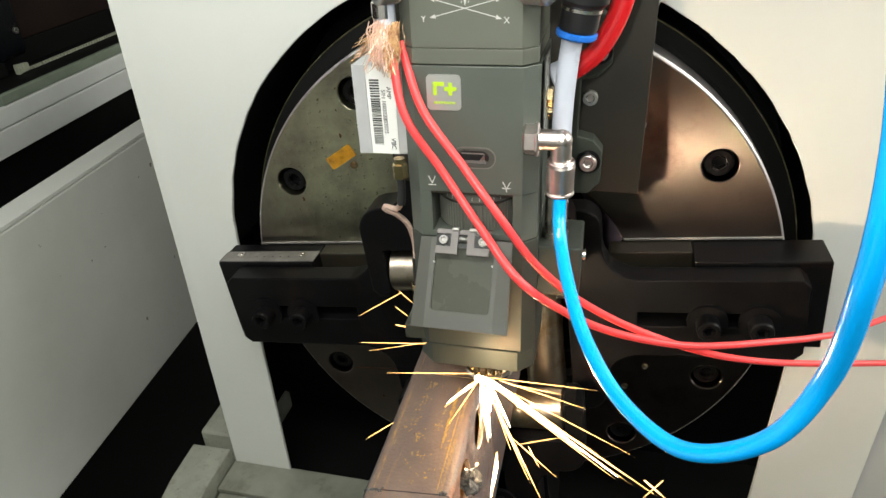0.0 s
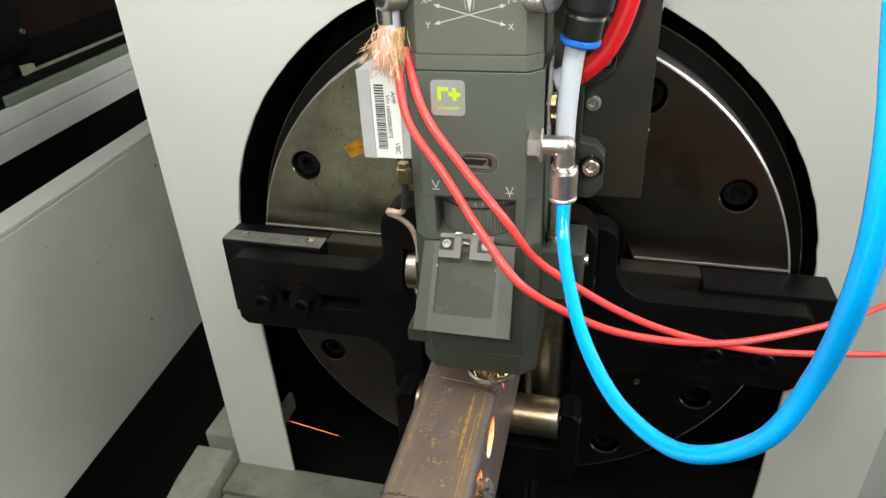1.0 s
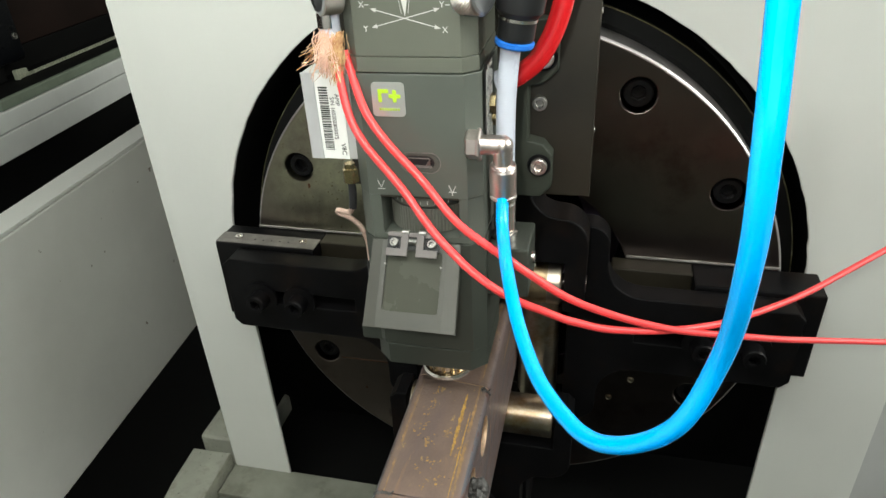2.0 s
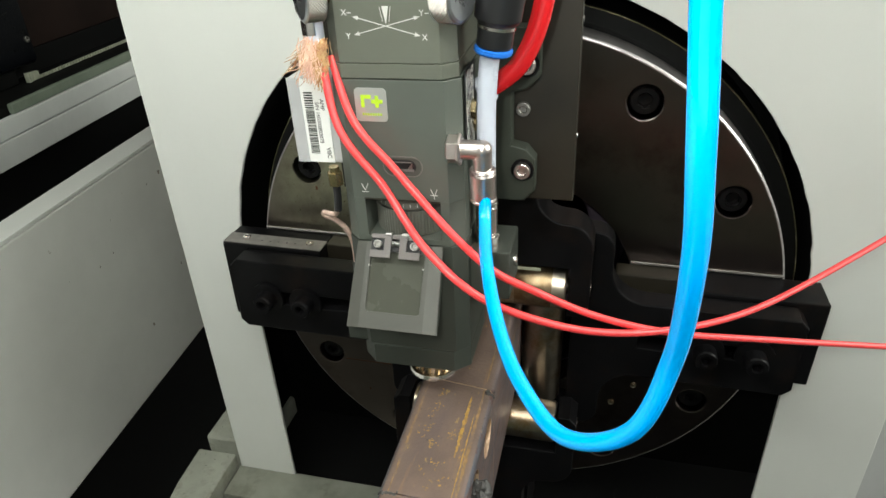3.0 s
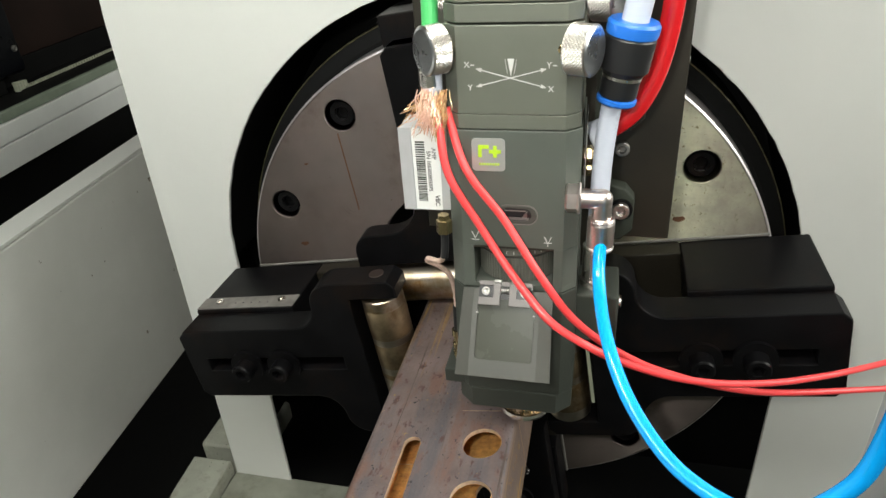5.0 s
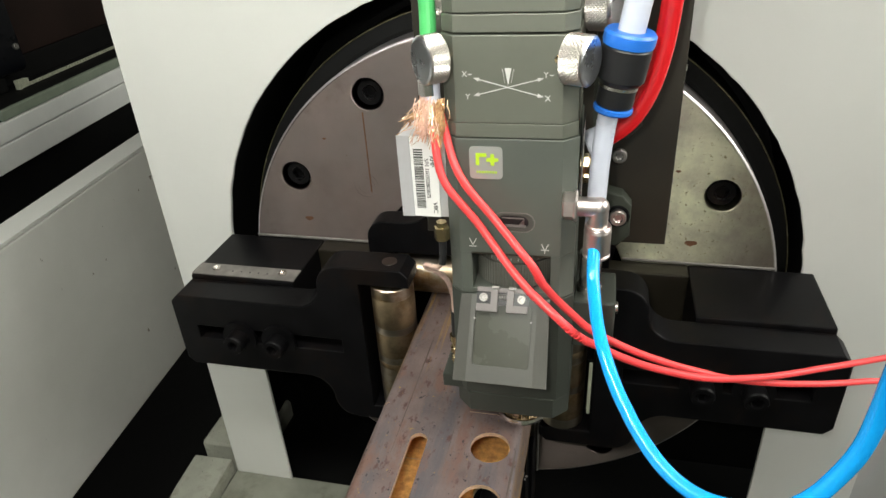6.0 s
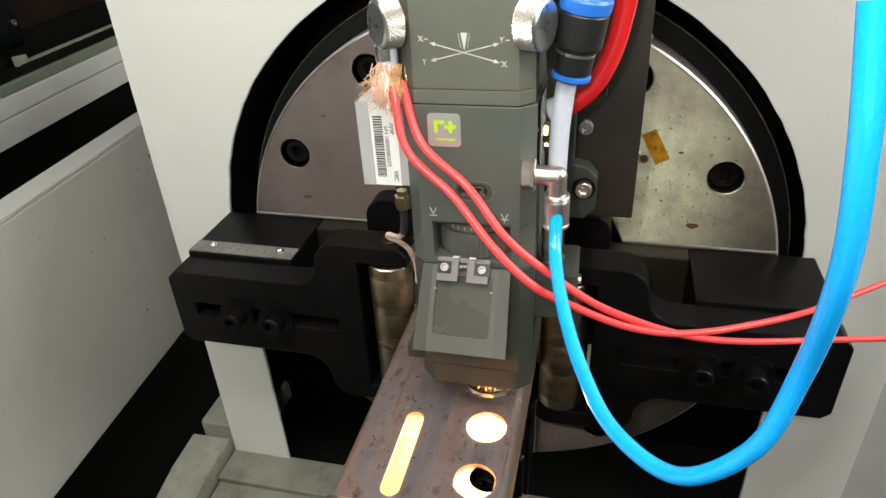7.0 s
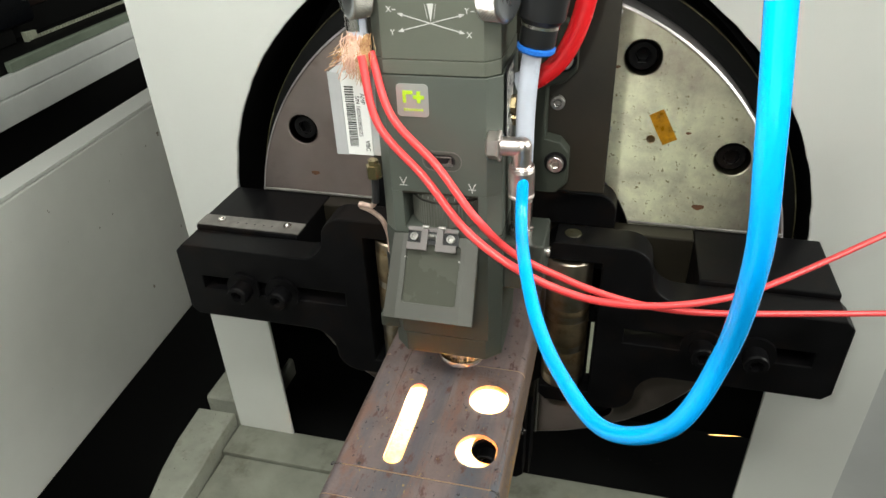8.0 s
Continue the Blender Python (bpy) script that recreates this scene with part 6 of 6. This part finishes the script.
REDB_0 = [(-0.0132, -0.2117, 1.3687), (-0.0015, -0.2239, 1.3417), (0.0182, -0.2302, 1.3168), (0.0386, -0.2382, 1.2928), (0.0542, -0.2311, 1.2654), (0.0732, -0.2207, 1.2408), (0.0954, -0.2093, 1.2198), (0.1201, -0.1976, 1.2017), (0.1461, -0.1859, 1.1859), (0.1719, -0.1717, 1.1718), (0.1980, -0.1561, 1.1596), (0.2243, -0.1401, 1.1491), (0.2517, -0.1246, 1.1402), (0.2794, -0.1095, 1.1321), (0.3071, -0.0943, 1.1238), (0.3348, -0.0791, 1.1156)]
REDB_0_5 = [(-0.0081, -0.2122, 1.3683), (0.0023, -0.2237, 1.3423), (0.0184, -0.2276, 1.3162), (0.0377, -0.2349, 1.2933), (0.0575, -0.2374, 1.2708), (0.0753, -0.2257, 1.2482), (0.0959, -0.2138, 1.2280), (0.1185, -0.2030, 1.2098), (0.1421, -0.1913, 1.1935), (0.1664, -0.1785, 1.1790), (0.1910, -0.1647, 1.1661), (0.2169, -0.1508, 1.1562), (0.2432, -0.1367, 1.1481), (0.2678, -0.1208, 1.1380), (0.2915, -0.1039, 1.1272), (0.3155, -0.0872, 1.1164)]
REDB_1 = [(-0.0162, -0.2118, 1.3704), (-0.0051, -0.2235, 1.3436), (0.0141, -0.2290, 1.3189), (0.0357, -0.2383, 1.2977), (0.0508, -0.2301, 1.2713), (0.0727, -0.2207, 1.2499), (0.0951, -0.2095, 1.2299), (0.1179, -0.1962, 1.2118), (0.1424, -0.1825, 1.1963), (0.1674, -0.1681, 1.1825), (0.1931, -0.1531, 1.1706), (0.2196, -0.1378, 1.1610), (0.2462, -0.1225, 1.1519), (0.2729, -0.1072, 1.1434), (0.2996, -0.0919, 1.1347), (0.3262, -0.0766, 1.1261)]
REDB_1_5 = [(-0.0280, -0.2118, 1.3692), (-0.0155, -0.2239, 1.3408), (0.0058, -0.2298, 1.3148), (0.0291, -0.2389, 1.2919), (0.0540, -0.2364, 1.2687), (0.0784, -0.2281, 1.2463), (0.1015, -0.2116, 1.2268), (0.1263, -0.1955, 1.2092), (0.1518, -0.1782, 1.1941), (0.1781, -0.1603, 1.1808), (0.2045, -0.1424, 1.1684), (0.2336, -0.1269, 1.1593), (0.2637, -0.1126, 1.1516), (0.2937, -0.0981, 1.1436), (0.3235, -0.0835, 1.1356), (0.3533, -0.0689, 1.1275)]
REDB_2_8 = [(-0.0530, -0.2123, 1.3699), (-0.0397, -0.2242, 1.3410), (-0.0159, -0.2271, 1.3153), (0.0084, -0.2334, 1.2909), (0.0343, -0.2372, 1.2692), (0.0589, -0.2236, 1.2478), (0.0851, -0.2099, 1.2286), (0.1112, -0.1928, 1.2121), (0.1377, -0.1747, 1.1973), (0.1662, -0.1578, 1.1854), (0.1963, -0.1423, 1.1761), (0.2270, -0.1276, 1.1670), (0.2579, -0.1134, 1.1582), (0.2890, -0.0993, 1.1495), (0.3199, -0.0851, 1.1407), (0.3508, -0.0709, 1.1320)]
REDB_3_2 = [(-0.0503, -0.2120, 1.3703), (-0.0376, -0.2238, 1.3413), (-0.0166, -0.2262, 1.3136), (0.0081, -0.2380, 1.2925), (0.0307, -0.2324, 1.2672), (0.0553, -0.2203, 1.2454), (0.0812, -0.2075, 1.2257), (0.1082, -0.1933, 1.2083), (0.1360, -0.1775, 1.1940), (0.1643, -0.1606, 1.1823), (0.1937, -0.1449, 1.1718), (0.2241, -0.1303, 1.1628), (0.2554, -0.1168, 1.1551), (0.2868, -0.1035, 1.1476), (0.3180, -0.0900, 1.1399), (0.3492, -0.0765, 1.1321)]
REDB_3_5 = [(-0.0463, -0.2115, 1.3720), (-0.0334, -0.2237, 1.3432), (-0.0115, -0.2304, 1.3173), (0.0119, -0.2383, 1.2933), (0.0313, -0.2291, 1.2661), (0.0558, -0.2184, 1.2437), (0.0814, -0.2063, 1.2235), (0.1075, -0.1918, 1.2057), (0.1345, -0.1762, 1.1904), (0.1633, -0.1611, 1.1783), (0.1936, -0.1468, 1.1695), (0.2244, -0.1329, 1.1614), (0.2554, -0.1193, 1.1540), (0.2865, -0.1058, 1.1466), (0.3174, -0.0921, 1.1392), (0.3484, -0.0784, 1.1317)]
REDB_4 = [(-0.0282, -0.2122, 1.3728), (-0.0153, -0.2246, 1.3447), (0.0071, -0.2312, 1.3197), (0.0286, -0.2391, 1.2944), (0.0443, -0.2329, 1.2648), (0.0678, -0.2224, 1.2421), (0.0927, -0.2102, 1.2218), (0.1187, -0.1968, 1.2039), (0.1457, -0.1821, 1.1883), (0.1733, -0.1663, 1.1754), (0.2009, -0.1497, 1.1633), (0.2304, -0.1350, 1.1542), (0.2610, -0.1216, 1.1469), (0.2918, -0.1082, 1.1396), (0.3223, -0.0947, 1.1322), (0.3529, -0.0812, 1.1247)]
REDB_4_5 = [(-0.0002, -0.2129, 1.3635), (0.0106, -0.2244, 1.3369), (0.0283, -0.2271, 1.3108), (0.0485, -0.2397, 1.2906), (0.0651, -0.2366, 1.2639), (0.0838, -0.2279, 1.2397), (0.1051, -0.2165, 1.2191), (0.1284, -0.2042, 1.2014), (0.1530, -0.1914, 1.1858), (0.1783, -0.1776, 1.1724), (0.2039, -0.1631, 1.1606), (0.2299, -0.1480, 1.1503), (0.2567, -0.1336, 1.1414), (0.2839, -0.1194, 1.1335), (0.3110, -0.1052, 1.1253), (0.3381, -0.0909, 1.1170)]
REDB_5 = [(0.0146, -0.2127, 1.3477), (0.0255, -0.2243, 1.3213), (0.0446, -0.2287, 1.2966), (0.0625, -0.2372, 1.2723), (0.0795, -0.2367, 1.2466), (0.0981, -0.2268, 1.2229), (0.1194, -0.2154, 1.2023), (0.1426, -0.2026, 1.1850), (0.1665, -0.1890, 1.1693), (0.1912, -0.1744, 1.1555), (0.2160, -0.1586, 1.1439), (0.2425, -0.1438, 1.1353), (0.2700, -0.1298, 1.1283), (0.2974, -0.1158, 1.1214), (0.3248, -0.1016, 1.1143), (0.3521, -0.0875, 1.1070)]
REDB_5_2 = [(0.0163, -0.2127, 1.3436), (0.0259, -0.2240, 1.3190), (0.0434, -0.2265, 1.2956), (0.0619, -0.2394, 1.2773), (0.0753, -0.2338, 1.2519), (0.0924, -0.2266, 1.2290), (0.1122, -0.2181, 1.2089), (0.1341, -0.2086, 1.1917), (0.1575, -0.1990, 1.1767), (0.1814, -0.1882, 1.1634), (0.2051, -0.1753, 1.1517), (0.2293, -0.1615, 1.1418), (0.2536, -0.1475, 1.1332), (0.2768, -0.1318, 1.1239), (0.2996, -0.1156, 1.1144), (0.3224, -0.0996, 1.1050)]
REDB_6_5 = [(0.0016, -0.2121, 1.3430), (0.0121, -0.2235, 1.3173), (0.0329, -0.2283, 1.2956), (0.0525, -0.2377, 1.2770), (0.0693, -0.2307, 1.2520), (0.0877, -0.2226, 1.2286), (0.1099, -0.2115, 1.2103), (0.1334, -0.1993, 1.1945), (0.1576, -0.1861, 1.1805), (0.1822, -0.1721, 1.1682), (0.2071, -0.1574, 1.1579), (0.2324, -0.1421, 1.1491), (0.2585, -0.1276, 1.1416), (0.2848, -0.1133, 1.1346), (0.3112, -0.0989, 1.1274), (0.3374, -0.0846, 1.1203)]
REDB_7 = [(-0.0082, -0.2149, 1.3463), (0.0028, -0.2263, 1.3201), (0.0263, -0.2311, 1.2998), (0.0469, -0.2412, 1.2785), (0.0696, -0.2384, 1.2569), (0.0921, -0.2303, 1.2362), (0.1135, -0.2160, 1.2175), (0.1363, -0.2015, 1.2009), (0.1598, -0.1857, 1.1866), (0.1840, -0.1689, 1.1748), (0.2095, -0.1526, 1.1654), (0.2354, -0.1364, 1.1571), (0.2614, -0.1206, 1.1486), (0.2877, -0.1050, 1.1403), (0.3138, -0.0894, 1.1318), (0.3401, -0.0737, 1.1233)]
REDB_7_5 = [(-0.0185, -0.2154, 1.3472), (-0.0064, -0.2268, 1.3193), (0.0161, -0.2293, 1.2945), (0.0395, -0.2366, 1.2718), (0.0627, -0.2375, 1.2502), (0.0847, -0.2213, 1.2301), (0.1074, -0.2051, 1.2110), (0.1320, -0.1891, 1.1942), (0.1577, -0.1722, 1.1806), (0.1842, -0.1548, 1.1690), (0.2121, -0.1384, 1.1599), (0.2416, -0.1240, 1.1532), (0.2716, -0.1100, 1.1471), (0.3014, -0.0959, 1.1408), (0.3311, -0.0817, 1.1345), (0.3608, -0.0675, 1.1280)]
REDB_8 = [(-0.0289, -0.2165, 1.3461), (-0.0168, -0.2279, 1.3183), (0.0064, -0.2313, 1.2944), (0.0282, -0.2426, 1.2730), (0.0463, -0.2320, 1.2469), (0.0708, -0.2204, 1.2270), (0.0960, -0.2074, 1.2090), (0.1223, -0.1929, 1.1937), (0.1490, -0.1767, 1.1812), (0.1763, -0.1600, 1.1713), (0.2044, -0.1437, 1.1629), (0.2337, -0.1289, 1.1561), (0.2636, -0.1150, 1.1502), (0.2936, -0.1010, 1.1444), (0.3234, -0.0869, 1.1384), (0.3532, -0.0728, 1.1325)]
REDB_PATH = [(0, REDB_0), (0.5, REDB_0_5), (1, REDB_1), (1.5, REDB_1_5), (2.8, REDB_2_8), (3.2, REDB_3_2), (3.5, REDB_3_5), (4, REDB_4), (4.5, REDB_4_5), (5, REDB_5), (5.2, REDB_5_2), (6.5, REDB_6_5), (7, REDB_7), (7.5, REDB_7_5), (8, REDB_8)]


def build_jet():
    """The melt under the nozzle: a hot drop with a short tail, that is blown into the tube while the beam is on."""
    j = thing("molten_jet", (0.0205, -0.2, 1.160), "white-hot jet of molten steel under the nozzle", "molten metal")
    bm = bm_turned([(0, 0.004), (0.0010, 0.003), (0.0016, 0.0), (0.0019, -0.004), (0.0015, -0.012), (0, -0.02)], Matrix.Translation((0.0205, -0.2, 1.160)), 16)
    part("jet_core", bm, HOT, j)
    return j


def bm_streak(h, r):
    return bm_turned([(0, 0), (r * 0.5, h * 0.04), (r, h * 0.25), (r * 0.7, h * 0.7), (0, h)], Matrix(), 6)


def build_spark(h, r, mat):
    ob = thing("spark", (0, 0, 0), "glowing spark thrown off the cut", "spark", "sparks from the cut")
    part("streak", bm_streak(h, r * 0.62), mat, ob)
    return ob


# Sparks: when they fly, where the streak starts and ends, and its thickness.
SPARKS = []


def fan(t, rows, mat):
    for x0, y0, z0, x1, y1, z1, r in rows:
        a, b = Vector((x0, y0, z0)), Vector((x1, y1, z1))
        SPARKS.append((t, a, b, build_spark((b - a).length, r, mat)))


fan(0.0, [
    (0.0253, -0.2315, 1.1856, 0.0108, -0.2604, 1.1867, 0.00090),
    (0.0253, -0.2318, 1.1850, 0.0154, -0.2725, 1.1858, 0.00040),
    (0.0261, -0.2320, 1.1845, 0.0369, -0.2721, 1.1772, 0.00160),
    (0.0285, -0.2308, 1.1855, 0.0919, -0.2449, 1.1982, 0.00040),
    (0.0220, -0.2312, 1.1875, -0.0278, -0.2426, 1.1903, 0.00040),
    (0.0293, -0.2313, 1.1843, 0.0789, -0.2682, 1.1865, 0.00120),
    (0.0302, -0.2316, 1.1835, 0.1208, -0.2969, 1.1847, 0.00110),
    (0.0293, -0.2319, 1.1832, 0.1018, -0.2897, 1.1837, 0.00070),
    (0.0282, -0.2326, 1.1827, 0.0685, -0.3031, 1.1760, 0.00100),
    (0.0282, -0.2326, 1.1827, 0.0619, -0.2929, 1.1744, 0.00070),
    (0.0319, -0.2314, 1.1830, 0.1124, -0.2742, 1.1835, 0.00040),
    (0.0350, -0.2300, 1.1840, 0.0863, -0.2513, 1.1901, 0.00050),
    (0.0293, -0.2319, 1.1832, 0.0491, -0.2716, 1.1727, 0.00060),
    (0.0275, -0.2348, 1.1794, 0.0322, -0.2693, 1.1837, 0.00120),
    (0.0437, -0.2444, 1.1564, 0.0753, -0.2883, 1.1762, 0.00040),
    (0.0722, -0.2387, 1.1537, 0.0485, -0.2780, 1.1836, 0.00030),
    (0.0381, -0.2508, 1.1483, 0.0435, -0.3009, 1.1693, 0.00130),
    (0.1213, -0.2398, 1.1307, 0.1233, -0.3043, 1.1925, 0.00080),
    (0.1324, -0.2372, 1.1301, 0.1122, -0.3069, 1.1930, 0.00050),
    (0.0552, -0.2451, 1.1504, 0.0648, -0.2802, 1.1729, 0.00050),
    (-0.0243, -0.2274, 1.2137, -0.0178, -0.2266, 1.2123, 0.00060),
    (-0.0219, -0.2171, 1.2297, -0.0496, -0.2221, 1.2123, 0.00030),
    (-0.0055, -0.2287, 1.2034, -0.0461, -0.2378, 1.2061, 0.00030),
    (-0.0055, -0.2283, 1.2042, -0.0389, -0.2387, 1.2014, 0.00020),
    (-0.0209, -0.2558, 1.1655, -0.0365, -0.2647, 1.1576, 0.00030),
    (-0.0177, -0.2234, 1.2176, -0.0260, -0.2221, 1.2232, 0.00030),
    (-0.0242, -0.2172, 1.2304, -0.0168, -0.2108, 1.2168, 0.00030),
    (0.0276, -0.2567, 1.1432, 0.0331, -0.2870, 1.1754, 0.00140),
    (0.0414, -0.2298, 1.1815, 0.0742, -0.2502, 1.1970, 0.00040),
    (0.0303, -0.2324, 1.1820, 0.0930, -0.2854, 1.1945, 0.00060),
    (0.0314, -0.2325, 1.1814, 0.1099, -0.2892, 1.1810, 0.00050),
], SPARK)
fan(0.0, [
    (0.0248, -0.2323, 1.1845, 0.0076, -0.2436, 1.1734, 0.00140),
    (0.0261, -0.2320, 1.1845, 0.0340, -0.2563, 1.1623, 0.00220),
    (0.0237, -0.2314, 1.1865, 0.0353, -0.2329, 1.1790, 0.00220),
    (0.0278, -0.2309, 1.1855, 0.0526, -0.2412, 1.1789, 0.00160),
    (0.0293, -0.2313, 1.1843, 0.0471, -0.2579, 1.1751, 0.00140),
    (0.0222, -0.2322, 1.1857, 0.0293, -0.2319, 1.1832, 0.00300),
    (0.0305, -0.2309, 1.1843, 0.0761, -0.2686, 1.1872, 0.00130),
    (0.0385, -0.2533, 1.1442, 0.0430, -0.3010, 1.1693, 0.00160),
    (0.0305, -0.2315, 1.1835, 0.1044, -0.2890, 1.1836, 0.00110),
    (0.0278, -0.2347, 1.1794, 0.0365, -0.2628, 1.1716, 0.00180),
], SPARK_HOT)
fan(0.8, [
    (0.0341, -0.2652, 1.1943, 0.0502, -0.2989, 1.1739, 0.00040),
    (0.0362, -0.2824, 1.1648, 0.0497, -0.3050, 1.1852, 0.00060),
    (0.0342, -0.2659, 1.1930, 0.0441, -0.2972, 1.1795, 0.00040),
], SPARK)
fan(1.0, [
    (-0.1470, -0.1726, 1.0661, -0.1013, -0.1690, 1.0522, 0.00032),
    (0.0155, -0.1167, 1.0872, 0.0379, -0.2486, 1.1984, 0.00030),
], SPARK_DIM)
fan(1.3, [
    (0.0365, -0.2513, 1.1960, 0.0660, -0.2957, 1.1737, 0.00080),
    (0.0366, -0.2521, 1.1947, 0.0793, -0.2984, 1.1848, 0.00060),
    (0.0348, -0.2502, 1.1988, 0.0493, -0.2964, 1.1798, 0.00040),
], SPARK)
fan(1.5, [
    (0.0384, -0.2658, 1.1724, 0.0541, -0.2994, 1.1736, 0.00030),
    (0.0269, -0.2501, 1.2032, 0.0370, -0.2494, 1.2001, 0.00070),
], SPARK)
fan(6.9, [
    (0.0600, -0.2741, 1.1744, 0.0737, -0.2906, 1.1629, 0.00120),
    (-0.0689, -0.3011, 1.1861, -0.0959, -0.2501, 1.1341, 0.00060),
], SPARK)
fan(7.2, [
    (0.0630, -0.2756, 1.1723, 0.1146, -0.2456, 1.1568, 0.00030),
    (0.0645, -0.2843, 1.1580, 0.0791, -0.3031, 1.1632, 0.00110),
    (0.0882, -0.2808, 1.1535, 0.1075, -0.2887, 1.1533, 0.00110),
    (0.1106, -0.2614, 1.1540, 0.1061, -0.2767, 1.1524, 0.00050),
], SPARK_HOT)
fan(7.5, [
    (0.0613, -0.2777, 1.1532, 0.0839, -0.2886, 1.1469, 0.00080),
    (0.0630, -0.2781, 1.1518, 0.0849, -0.2892, 1.1457, 0.00040),
    (0.0594, -0.2841, 1.1442, 0.0696, -0.3050, 1.1480, 0.00090),
    (0.0571, -0.2754, 1.1585, 0.0697, -0.2730, 1.1567, 0.00050),
    (0.0588, -0.2724, 1.1623, 0.0656, -0.2760, 1.1538, 0.00040),
    (0.0561, -0.2745, 1.1604, 0.0647, -0.2759, 1.1543, 0.00060),
    (0.0678, -0.2710, 1.1607, 0.0596, -0.2772, 1.1545, 0.00040),
], SPARK)
fan(7.7, [
    (0.0536, -0.2765, 1.1600, 0.1148, -0.2691, 1.1254, 0.00030),
    (0.0551, -0.2761, 1.1598, 0.1247, -0.2576, 1.1187, 0.00020),
], SPARK)
fan(8.0, [
    (0.1699, -0.2028, 1.1057, 0.1900, -0.1984, 1.1039, 0.00040),
], SPARK)

build_setting()
chuck = build_chuck()
tube = build_tube()
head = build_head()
jet = build_jet()
CHAINS = [
    build_chain("blue_hose", BLUE_PATH, 0.0032, 270, BLUE, "glossy bright blue pneumatic hose hanging in a loop", "hose"),
    build_chain("red_wire", REDA_PATH, 0.0021, 150, RED, "matt red silicone wire hanging from the cutting head", "wire", "red wires"),
    build_chain("red_wire", REDB_PATH, 0.0021, 150, RED, "matt red silicone wire hanging from the cutting head", "wire", "red wires"),
]


def motions():
    base = ORIGIN["laser_head"]
    walk(head, [(t, pose(base.x + x, base.y + 0.017, base.z + z)) for t, x, z in HEAD_ROWS])
    for pieces, rows in CHAINS:
        for ob, keyed in zip(pieces, rows):
            walk(ob, keyed)
    jet_base = ORIGIN["molten_jet"]
    rows = []
    for t, on in JET_ROWS:
        x = np.interp(t, [r[0] for r in HEAD_ROWS], [r[1] for r in HEAD_ROWS])
        z = np.interp(t, [r[0] for r in HEAD_ROWS], [r[2] for r in HEAD_ROWS])
        rows.append((t, pose(jet_base.x + float(x), jet_base.y + 0.010, jet_base.z + float(z) + (-0.024 if on else 0.045))))
    walk(jet, rows)
    rnd = random.Random(17)
    for t, a, b, ob in SPARKS:
        way = (b - a).normalized()
        # spent sparks end on the floor below the black sheet, which hides their glow
        rest = axis_to((a.x * 0.5 + rnd.uniform(-0.1, 0.1), -0.50 + rnd.uniform(-0.05, 0.05), 0.004), (rnd.uniform(-1, 1), rnd.uniform(-1, 1), 0))
        keyed = [(t, axis_to(a, way)), (t + 0.1, rest), (8.0, rest)]
        if t > 0.05:
            inside = axis_to((0.0205, -0.19, 1.22), (0, 0, 1))
            keyed = [(0.0, inside), (t - 0.1, inside)] + (keyed if t < 7.95 else keyed[:1])
        walk(ob, keyed)
    for ob in (chuck, tube):
        walk(ob, [(t, pose(0, 0, AXIS, 0, -a, 0)) for t, a in TURN_ROWS])


motions()
